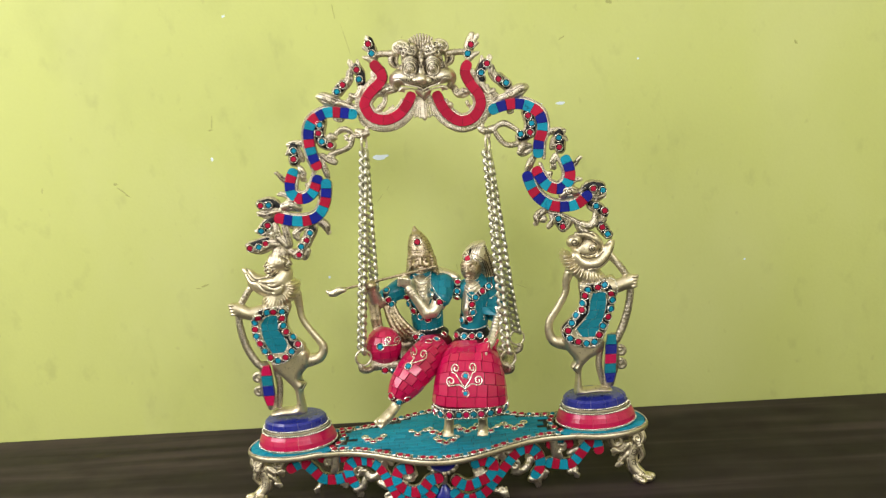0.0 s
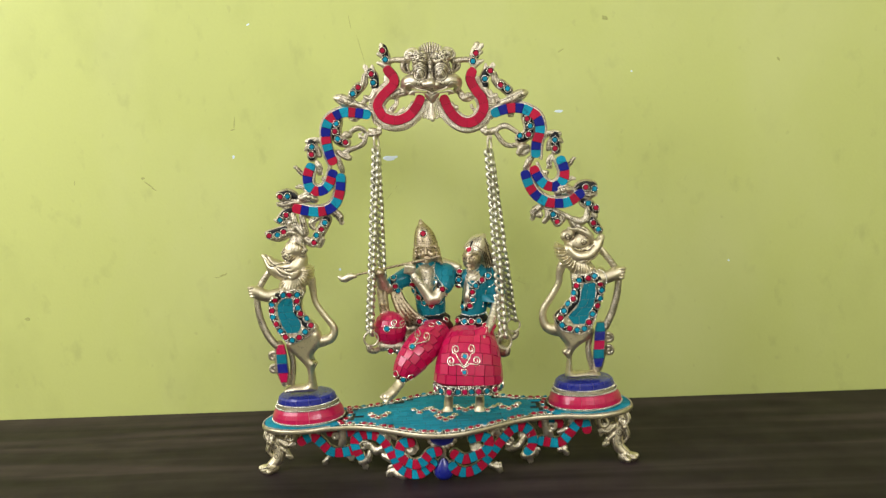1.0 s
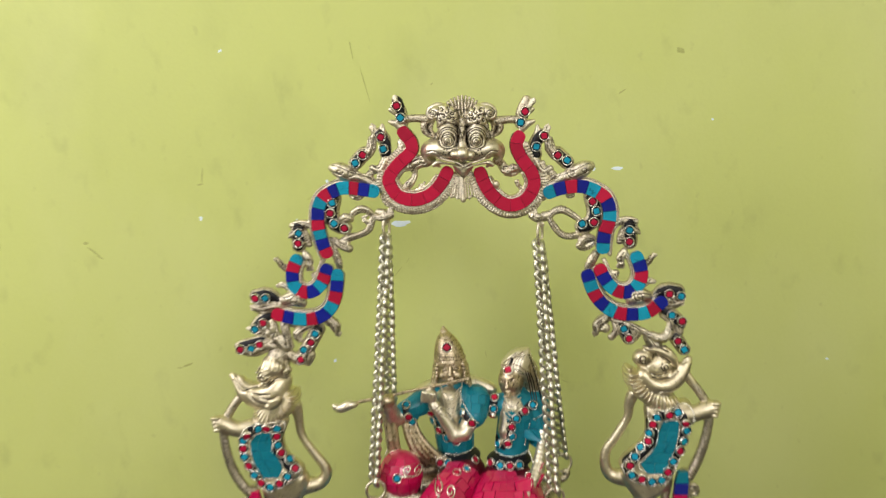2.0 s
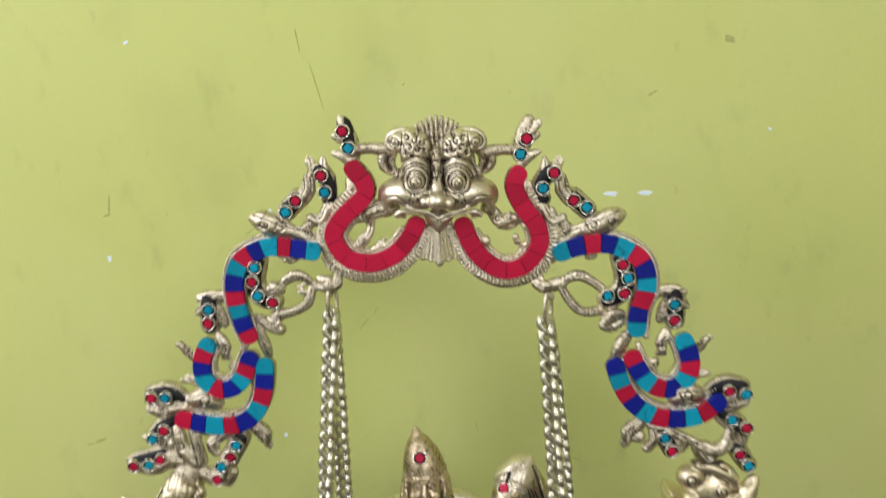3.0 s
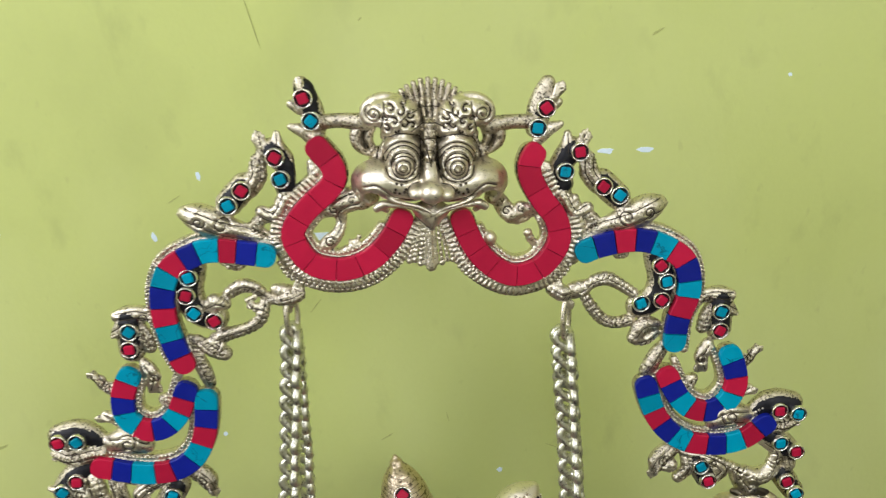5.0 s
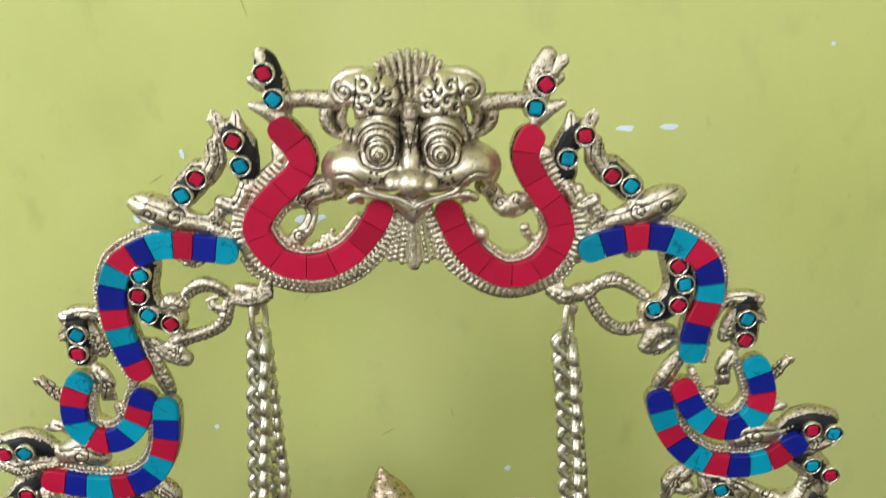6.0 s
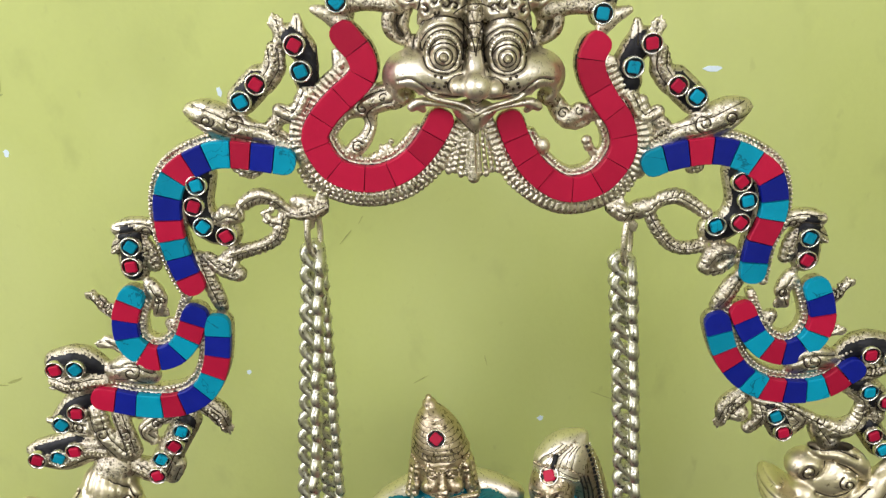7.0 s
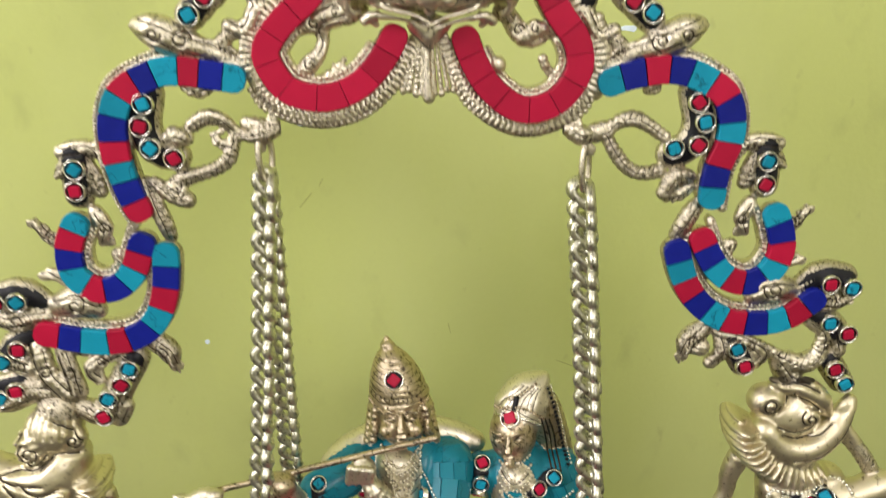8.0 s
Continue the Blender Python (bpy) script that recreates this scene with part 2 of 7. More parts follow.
def tube(geo, path, radii, mat, segs=8, closed=False):
    """A round bar along a line in space."""
    p = np.array(path, float)
    n = len(p)
    r = np.broadcast_to(np.array(radii, float), (n,)) if np.ndim(radii) < 2 else radii
    t = np.gradient(p, axis=0) if not closed else np.roll(p, -1, 0) - np.roll(p, 1, 0)
    t /= np.maximum(np.linalg.norm(t, axis=1, keepdims=True), 1e-9)
    u = np.cross(t[0], (0.3, 0.9, 0.2))
    rings = []
    for i in range(n):
        u = u - t[i] * np.dot(u, t[i])
        u /= max(np.linalg.norm(u), 1e-9)
        w = np.cross(t[i], u)
        a = np.arange(segs) * 2 * np.pi / segs
        rings.append(p[i] + r[i] * (np.cos(a)[:, None] * u + np.sin(a)[:, None] * w))
    verts = list(np.vstack(rings))
    faces = []
    for i in range(n if closed else n - 1):
        j = (i + 1) % n
        faces += [(i * segs + k, i * segs + (k + 1) % segs, j * segs + (k + 1) % segs, j * segs + k) for k in range(segs)]
    if not closed:
        faces += [tuple(range(segs))[::-1], tuple((n - 1) * segs + k for k in range(segs))]
    geo.add(verts, faces, mat)


def ball(geo, c, r, mat, n=8, m=5):
    """A round or oval bead."""
    r = np.array(r if np.ndim(r) else (r, r, r), float)
    verts, faces = [], []
    for i in range(1, m):
        e = math.pi * i / m
        verts += [np.array(c) + r * (math.sin(e) * math.cos(2 * math.pi * k / n), math.sin(e) * math.sin(2 * math.pi * k / n), math.cos(e)) for k in range(n)]
    top, low = len(verts), len(verts) + 1
    verts += [np.array(c) + (0, 0, r[2]), np.array(c) - (0, 0, r[2])]
    for i in range(m - 2):
        faces += [(i * n + k, (i + 1) * n + k, (i + 1) * n + (k + 1) % n, i * n + (k + 1) % n) for k in range(n)]
    faces += [(top, k, (k + 1) % n) for k in range(n)] + [(low, (m - 2) * n + (k + 1) % n, (m - 2) * n + k) for k in range(n)]
    geo.add(verts, faces, mat)


def beads(geo, path, r, mat, pitch=None):
    """A row of beads along a line in space."""
    run = np.concatenate([[0], np.cumsum(np.linalg.norm(np.diff(path, axis=0), axis=1))])
    n = max(2, int(run[-1] / (pitch or 2.05 * r)))
    for d in np.linspace(0, run[-1], n):
        ball(geo, [np.interp(d, run, path[:, k]) for k in range(3)], r, mat, 6, 4)


def lathe(geo, profile, m, mat, segs=20, oval=1.0, smooth=True, mats=None):
    """Turns (radius, height) round an axis; m places it, oval flattens it."""
    k = len(profile)
    verts = []
    for i in range(segs):
        a = 2 * math.pi * i / segs
        verts += [m @ Vector((r * math.cos(a), r * math.sin(a) * oval, h)) for r, h in profile]
    for j in range(k - 1):
        geo_faces = [(i * k + j, ((i + 1) % segs) * k + j, ((i + 1) % segs) * k + j + 1, i * k + j + 1) for i in range(segs)]
        if j == 0:
            geo.add(verts, geo_faces, mats[j] if mats else mat, smooth)
            o = len(geo.v) - len(verts)
        else:
            geo.f.extend(tuple(x + o for x in f) for f in geo_faces)
            geo.m.extend([mats[j] if mats else mat] * segs)
            geo.s.extend([smooth] * segs)


def facing(p, normal=(0, -1, 0), spin=0.0, size=1.0):
    """A pose in millimetres whose z axis is the normal."""
    q = Vector(normal).to_track_quat("Z", "Y").to_matrix().to_4x4()
    return Matrix.Translation(Vector(p)) @ q @ Matrix.Rotation(spin, 4, "Z") @ Matrix.Scale(size, 4)


def bezel(geo, m, r):
    """A round metal cup with a thin rim and a black floor."""
    lathe(geo, [(r, -1.2), (r, 0.7), (0.96 * r, 1.0), (0.87 * r, 1.0), (0.82 * r, 0.5), (0.80 * r, 0.0)], m, SILVER, 18)
    lathe(geo, [(0.85 * r, 0.0), (0.01, 0.0)], m, BLACK, 18)


def stone(geo, m, r, mat):
    """A small square-cut stone with eased corners and a bevelled table, a little askew in its cup."""
    verts = []
    for f, h in ((0.52, 0.0), (0.52, 0.9), (0.43, 1.35)):
        for k in range(4):
            for e in (-0.16, 0.16):
                a = math.pi / 4 + math.pi * k / 2 + e
                rr = r * f * 1.28
                verts.append(m @ Vector((rr * math.cos(a), rr * math.sin(a), h + 0.1 * math.sin(a))))
    faces = [(j * 8 + k, j * 8 + (k + 1) % 8, (j + 1) * 8 + (k + 1) % 8, (j + 1) * 8 + k) for j in range(2) for k in range(8)]
    geo.add(verts, faces + [tuple(range(16, 24))], mat, False)


SHARED = {}


def shared_gem(kind, r=3.9):
    """Meshes of a cup and a stone that all gems of a size and colour share."""
    if (kind, r) not in SHARED:
        g = Geo()
        if kind == "cup":
            bezel(g, Matrix.Identity(4), r)
        else:
            stone(g, Matrix.Identity(4), r, STONES[kind])
        SHARED[kind, r] = g.mesh("bezel" if kind == "cup" else "stone")
    return SHARED[kind, r]


def metres(m):
    m = m.copy()
    m.translation = m.translation * MM
    return m


def set_gems(parent, spots, y, kinds, r=3.9, normal=(0, -1, 0)):
    """Cups and stones at (x, z) spots."""
    for i, (x, z) in enumerate(spots):
        m = metres(facing((x, y, z), normal, random.uniform(0, 1.5)))
        part("bezel", shared_gem("cup", r), parent, at=m)
        part("stone", shared_gem(kinds[i % len(kinds)], r), parent, at=m)


def strip_tiles(parent, path, width, kinds, y, thick=2.6, gap=0.22, depth=None, ends=True):
    """Flat inlay tiles along a curved band, each an object of its own. kinds: a letter for each tile."""
    n = len(kinds)
    run = np.concatenate([[0], np.cumsum(np.linalg.norm(np.diff(path, axis=0), axis=1))])
    cuts = np.linspace(0, run[-1], n + 1)
    cuts[1:-1] += np.array([random.uniform(-0.09, 0.09) for _ in range(n - 1)]) * run[-1] / n
    side = offset(path, 1.0) - path
    for i in range(n):
        lo, hi = cuts[i] + gap, cuts[i + 1] - gap
        at = list(np.linspace(lo, hi, 5))
        cap = min(0.42 * width, 0.8 * (hi - lo))
        wide = [1.0] * 5
        if ends and i == 0:
            at = [lo + cap * u for u in (0, 0.06, 0.22, 0.55, 1)] + at[3:]
        if ends and i == n - 1:
            at = at[:2] + [hi - cap * u for u in (1, 0.55, 0.22, 0.06, 0)]
        at = sorted(at)
        wide = []
        for d in at:
            w = 1.0
            if ends and i == 0:
                w = min(w, math.sqrt(max(0.0, 1 - max(0.0, 1 - (d - lo) / cap) ** 2)) * 0.8 + 0.2)
            if ends and i == n - 1:
                w = min(w, math.sqrt(max(0.0, 1 - max(0.0, 1 - (hi - d) / cap) ** 2)) * 0.8 + 0.2)
            wide.append(w)
        jut, lean = random.uniform(-0.25, 0.25), random.uniform(-0.25, 0.25)
        c = [np.array([np.interp(d, run, path[:, k]) for k in range(2)]) for d in at]
        s = [np.array([np.interp(d, run, side[:, k]) for k in range(2)]) for d in at]
        verts = []
        for k in range(len(at)):
            h = 0.5 * width * wide[k]
            for e, up in ((-h, 0), (-h, thick - 0.35), (-h + 0.4, thick), (h - 0.4, thick), (h, thick - 0.35), (h, 0)):
                x, z = c[k] + e * s[k]
                base = depth(x) if depth else 0.0
                verts.append((x, base + y - up - jut - lean * e / width if up else base + y, z))
        faces = []
        for k in range(len(at) - 1):
            faces += [(6 * k + j, 6 * k + j + 1, 6 * k + 7 + j, 6 * k + 6 + j) for j in range(5)]
        faces += [(5, 4, 3, 2, 1, 0), tuple(6 * (len(at) - 1) + j for j in range(6))]
        g = Geo()
        g.add(verts, faces, STONES[kinds[i]], False)
        part("tile", g, parent)


def closed(edge, step):
    """A smooth closed loop through (x, z) points."""
    e = [tuple(map(float, q)) for q in edge]
    loop = catmull(e[-2:] + e + e[:2], step)
    a = int(np.argmin(np.linalg.norm(loop[: len(loop) // 2] - np.array(e[0]), axis=1)))
    rest = loop[a:]
    b = 6 + int(np.argmin(np.linalg.norm(rest[6:] - rest[0], axis=1)))
    return rest[:b]


class Sculpt:
    """Cast forms: rounded bodies melted into one another on a grid, then skinned."""

    def __init__(self, lo, hi, res):
        self.lo, self.res = np.array(lo, float), res
        self.n = np.ceil((np.array(hi, float) - self.lo) / res).astype(int) + 1
        self.ax = [self.lo[k] + res * np.arange(self.n[k]) for k in range(3)]
        self.d = np.full(self.n, 30.0, np.float32)
        self.best = np.full(self.n, 30.0, np.float32)
        self.m = np.zeros(self.n, np.uint8)
        self.mats = []
        self.lines = []

    def box(self, lo, hi, pad):
        s = []
        for k in range(3):
            a = int(max(0, math.floor((lo[k] - pad - self.lo[k]) / self.res)))
            b = int(min(self.n[k], math.ceil((hi[k] + pad - self.lo[k]) / self.res) + 1))
            s.append(slice(a, max(a + 1, b)))
        s = tuple(s)
        return s, [self.ax[0][s[0]][:, None, None], self.ax[1][s[1]][None, :, None], self.ax[2][s[2]][None, None, :]]

    def merge(self, s, d, mat, k):
        if mat not in self.mats:
            self.mats.append(mat)
        a = self.d[s]
        h = np.clip(0.5 + 0.5 * (a - d) / k, 0, 1)
        near = d < self.best[s]
        self.m[s] = np.where(near, self.mats.index(mat), self.m[s])
        self.best[s] = np.minimum(self.best[s], d)
        self.d[s] = a * (1 - h) + d * h - k * h * (1 - h)
        return self

    def bar(self, a, b, ra, rb, mat, k=1.5, flat=1.0, ribs=0.0, pitch=3.0):
        """A tapered round bar; flat squeezes its depth, ribs ring it."""
        a, b = np.array(a, float), np.array(b, float)
        big = max(ra, rb)
        s, (x, y, z) = self.box(np.minimum(a, b) - big, np.maximum(a, b) + big, k + 2 * self.res)
        ab = b - a
        yy = y / flat
        a2, ab2 = a * (1, 1 / flat, 1), ab * (1, 1 / flat, 1)
        l2 = max(float(ab2 @ ab2), 1e-9)
        t = np.clip(((x - a2[0]) * ab2[0] + (yy - a2[1]) * ab2[1] + (z - a2[2]) * ab2[2]) / l2, 0, 1)
        d = np.sqrt((x - a2[0] - t * ab2[0]) ** 2 + (yy - a2[1] - t * ab2[1]) ** 2 + (z - a2[2] - t * ab2[2]) ** 2) - (ra + t * (rb - ra))
        if ribs:
            d = d + ribs * np.cos(2 * np.pi * t * math.sqrt(l2) / pitch)
        return self.merge(s, d * min(1, flat) if flat < 1 else d, mat, k)

    def limb(self, pts, mat, k=1.5, **kw):
        """Bars through (x, y, z, radius) points."""
        for p, q in zip(pts[:-1], pts[1:]):
            self.bar(p[:3], q[:3], p[3], q[3], mat, k, **kw)
        return self

    def bend(self, pts, mat, k=1.2, step=4.0, **kw):
        """The same along a smooth line."""
        return self.limb([tuple(p) for p in catmull(pts, step)], mat, k, **kw)

    def blob(self, c, r, mat, k=1.5, tilt=0.0, ribs=None):
        """An oval body, tilted in the picture plane by degrees; ribs(x, y, z) roughens it."""
        c, r = np.array(c, float), np.array(r if np.ndim(r) else (r, r, r), float)
        s, (x, y, z) = self.box(c - max(r), c + max(r), k + 2 * self.res)
        ca, sa = math.cos(radians(tilt)), math.sin(radians(tilt))
        u, w, y = (x - c[0]) * ca + (z - c[2]) * sa, (z - c[2]) * ca - (x - c[0]) * sa, y - c[1]
        q = np.sqrt((u / r[0]) ** 2 + (y / r[1]) ** 2 + (w / r[2]) ** 2)
        g = np.sqrt((u / r[0] ** 2) ** 2 + (y / r[1] ** 2) ** 2 + (w / r[2] ** 2) ** 2)
        d = q * (q - 1) / np.maximum(g, 1e-6)
        if ribs:
            d = d + ribs(u, y, w)
        return self.merge(s, d, mat, k)

    def band(self, path, width, y0, thick, mat, k=1.0, ribs=0.0, pitch=3.0, taper=False, depth=None):
        """A flat bar with soft edges along a line of (x, z)."""
        p = np.array(path, float)
        lo = (p[:, 0].min() - width, y0 - thick - (60 if depth else 0), p[:, 1].min() - width)
        hi = (p[:, 0].max() + width, y0 + thick + (60 if depth else 0), p[:, 1].max() + width)
        s, (x, y, z) = self.box(lo, hi, k)
        x2, z2 = x[:, 0, :], z[:, 0, :]
        best, along = np.full((x2.shape[0], z2.shape[1]), 1e3), np.zeros((x2.shape[0], z2.shape[1]))
        run, total = 0.0, length(p)
        for a, b in zip(p[:-1], p[1:]):
            e = b - a
            l = max(float(np.hypot(*e)), 1e-6)
            t = np.clip(((x2 - a[0]) * e[0] + (z2 - a[1]) * e[1]) / l ** 2, 0, 1)
            d = np.hypot(x2 - a[0] - t * e[0], z2 - a[1] - t * e[1])
            along = np.where(d < best, run + t * l, along)
            best = np.minimum(best, d)
            run += l
        half = width / 2 * (np.sin(np.pi * np.clip(along / total, 0.03, 0.97)) ** 0.5 if taper else 1.0)
        d2 = best - half
        mid = y0 + (np.vectorize(depth)(x) if depth else 0)
        swell = ribs * np.cos(2 * np.pi * along / pitch)
        dy = np.abs(y - mid) - thick / 2 + swell[:, None, :]
        d2 = (d2[:, None, :] + 1.0) + 0 * y
        dy = dy + 1.0
        d = np.minimum(np.maximum(d2, dy), 0) + np.hypot(np.maximum(d2, 0), np.maximum(dy, 0)) - 1.0
        return self.merge(s, d, mat, k)

    def pillow(self, edge, y0, soft, deep, mat, k=1.0):
        """A cushion-like body inside a smooth closed outline of (x, z)."""
        p = closed(edge, 2.0)
        s, (x, y, z) = self.box((p[:, 0].min(), y0 - deep, p[:, 1].min()), (p[:, 0].max(), y0 + deep, p[:, 1].max()), k + 2)
        x2, z2 = x[:, 0, :] + 0 * z[:, 0, :], z[:, 0, :] + 0 * x[:, 0, :]
        best, odd = np.full(x2.shape, 1e3), np.zeros(x2.shape, bool)
        for a, b in zip(p, np.roll(p, -1, 0)):
            e = b - a
            t = np.clip(((x2 - a[0]) * e[0] + (z2 - a[1]) * e[1]) / max(float(e @ e), 1e-9), 0, 1)
            best = np.minimum(best, np.hypot(x2 - a[0] - t * e[0], z2 - a[1] - t * e[1]))
            if a[1] != b[1]:
                odd ^= ((a[1] > z2) != (b[1] > z2)) & (x2 < a[0] + (z2 - a[1]) * e[0] / e[1])
        into = np.where(odd, best, -best)[:, None, :]
        d = (np.sqrt(np.maximum(soft - into, 0) ** 2 + ((y - y0) * soft / deep) ** 2) - soft) * min(1.0, deep / soft)
        return self.merge(s, d, mat, k)

    def carve(self, c, r, k=1.0):
        c, r = np.array(c, float), np.array(r if np.ndim(r) else (r, r, r), float)
        s, (x, y, z) = self.box(c - r, c + r, k + 2 * self.res)
        q = np.sqrt(((x - c[0]) / r[0]) ** 2 + ((y - c[1]) / r[1]) ** 2 + ((z - c[2]) / r[2]) ** 2)
        d = (1 - q) * min(r)
        a = self.d[s]
        h = np.clip(0.5 - 0.5 * (a - d) / k, 0, 1)
        self.d[s] = a * (1 - h) + d * h + k * h * (1 - h)
        return self

    def engrave(self, path, width, depth, mat=None, back=None, step=0.8):
        """A chased groove along a smooth line of (x, z), cut from the front; mat lines its floor. back: how deep it may reach."""
        p = catmull(path, step) if len(path) > 2 else np.array(path, float)
        s, (x, y, z) = self.box((p[:, 0].min(), self.lo[1], p[:, 1].min()), (p[:, 0].max(), self.lo[1] + 99 if back is None else back, p[:, 1].max()), 2.2 * width)
        x2, z2 = x[:, 0, :], z[:, 0, :]
        best = np.full((x2.shape[0], z2.shape[1]), 1e3)
        for a, b in zip(p[:-1], p[1:]):
            e = b - a
            l2 = max(float(e @ e), 1e-9)
            t = np.clip(((x2 - a[0]) * e[0] + (z2 - a[1]) * e[1]) / l2, 0, 1)
            best = np.minimum(best, np.hypot(x2 - a[0] - t * e[0], z2 - a[1] - t * e[1]))
        self.d[s] += (depth * np.exp(-(best / width) ** 2))[:, None, :].astype(np.float32)
        if mat is not None:
            self.lines.append((p, 0.5 * width, mat))
        return self

    def chase(self, geo):
        """Lays the dark patina into every groove."""
        if not self.lines:
            return geo
        path, g = self.front(np.vstack([p for p, _, _ in self.lines]))
        path, i = path + 0.12 * g, 0
        for p, r, mat in self.lines:
            q = path[i:i + len(p)]
            i += len(p)
            run = []
            for v in q:
                if np.isnan(v).any() or (run and np.linalg.norm(v - run[-1]) > 2.6):
                    if len(run) > 1:
                        tube(geo, np.array(run), r, mat, 4)
                    run = []
                if not np.isnan(v).any():
                    run.append(v)
            if len(run) > 1:
                tube(geo, np.array(run), r, mat, 4)
        return geo

    def fan(self, at, way, r, mat, spread=80.0, rays=5, y=-1.0, thick=1.1):
        """A small shell or tail of tapered rays; way in degrees from +x."""
        for i in range(rays):
            a = radians(way + 0.62 * spread * (i / (rays - 1) - 0.5))
            l = r * (1 - 0.25 * abs(2 * i / (rays - 1) - 1))
            tip = (at[0] + l * math.cos(a), y - 0.3, at[1] + l * math.sin(a))
            self.bar((at[0], y, at[1]), tip, 1.25 * thick, 0.55 * thick, mat, 0.3)
        return self

    def skin(self, geo):
        """Lays faces over the grid's zero level."""
        d, n = self.d, self.n
        inside = d < 0
        c = [n[k] - 1 for k in range(3)]
        total = np.zeros((*c, 3), np.float32)
        count = np.zeros(c, np.float32)
        corner = [(i, j, k) for i in (0, 1) for j in (0, 1) for k in (0, 1)]

        def cut(o):
            return tuple(slice(o[k], o[k] + c[k]) for k in range(3))

        for o in corner:
            for ax in range(3):
                if o[ax]:
                    continue
                q = list(o)
                q[ax] = 1
                a, b = d[cut(o)], d[cut(q)]
                hit = (a < 0) != (b < 0)
                t = np.where(hit, a / np.where(hit, a - b, 1), 0)
                for k in range(3):
                    total[..., k] += hit * (o[k] + (t if k == ax else 0))
                count += hit
        live = np.argwhere(count > 0)
        index = np.full(c, -1, np.int64)
        index[tuple(live.T)] = np.arange(len(live))
        verts = self.lo + self.res * (live + total[tuple(live.T)] / count[tuple(live.T)][:, None])
        faces, mats = [], []
        for ax in range(3):
            b = [slice(1, n[k] - 1) for k in range(3)]
            b[ax] = slice(0, n[ax] - 1)
            e = list(b)
            e[ax] = slice(1, n[ax])
            one, two = inside[tuple(b)], inside[tuple(e)]
            u, w = (ax + 1) % 3, (ax + 2) % 3
            for flip in (False, True):
                at = np.argwhere((one & ~two) if not flip else (~one & two))
                for k in range(3):
                    at[:, k] += 0 if k == ax else 1
                quad = []
                for du, dw in ((-1, -1), (0, -1), (0, 0), (-1, 0)):
                    q = at.copy()
                    q[:, u] += du
                    q[:, w] += dw
                    quad.append(index[tuple(q.T)])
                quad = np.stack(quad, 1)
                if flip:
                    quad = quad[:, ::-1]
                near = at.copy()
                near[:, ax] += 1 if flip else 0
                faces.append(quad)
                mats.append(self.m[tuple(near.T)])
        faces, mats = np.vstack(faces), np.concatenate(mats)
        o = len(geo.v)
        geo.v.extend(map(tuple, verts.tolist()))
        geo.f.extend(map(tuple, (faces + o).tolist()))
        geo.m.extend([self.mats[i] for i in mats.tolist()])
        geo.s.extend([True] * len(faces))
        return self.chase(geo)

    def value(self, p):
        q = np.clip((p - self.lo) / self.res, 0, np.array(self.n) - 1.001)
        i = q.astype(int)
        f = q - i
        out = 0
        for a in (0, 1):
            for b in (0, 1):
                for c in (0, 1):
                    w = (f[:, 0] if a else 1 - f[:, 0]) * (f[:, 1] if b else 1 - f[:, 1]) * (f[:, 2] if c else 1 - f[:, 2])
                    out = out + w * self.d[i[:, 0] + a, i[:, 1] + b, i[:, 2] + c]
        return out

    def cast(self, origins, ways, reach=120.0):
        """Where rays first meet the skin, and the way it faces; a row of nan for a miss."""
        o, w = np.array(origins, float), np.array(ways, float)
        w = w / np.linalg.norm(w, axis=1, keepdims=True)
        got, clear = np.full(len(o), np.nan), np.zeros(len(o), bool)
        for step in np.arange(0, reach, 0.4):
            v = self.value(o + step * w)
            hit = (v < 0) & np.isnan(got) & clear
            clear |= v > 0
            got[hit] = step - 0.2
            if not np.isnan(got).any():
                break
        p = o + got[:, None] * w
        g = np.zeros_like(p)
        safe = np.where(np.isnan(p), self.lo, p)
        for k in range(3):
            e = np.zeros(3)
            e[k] = 1.2
            g[:, k] = self.value(safe + e) - self.value(safe - e)
        g /= np.maximum(np.linalg.norm(g, axis=1, keepdims=True), 1e-9)
        return p, g

    def front(self, spots, start=None):
        """The skin met from the front at (x, z) spots; start: the depth from which to look."""
        s = np.array(spots, float)
        o = np.stack([s[:, 0], np.full(len(s), self.lo[1] + 0.1 if start is None else start), s[:, 1]], 1)
        return self.cast(o, np.tile((0.0, 1.0, 0.0), (len(s), 1)))


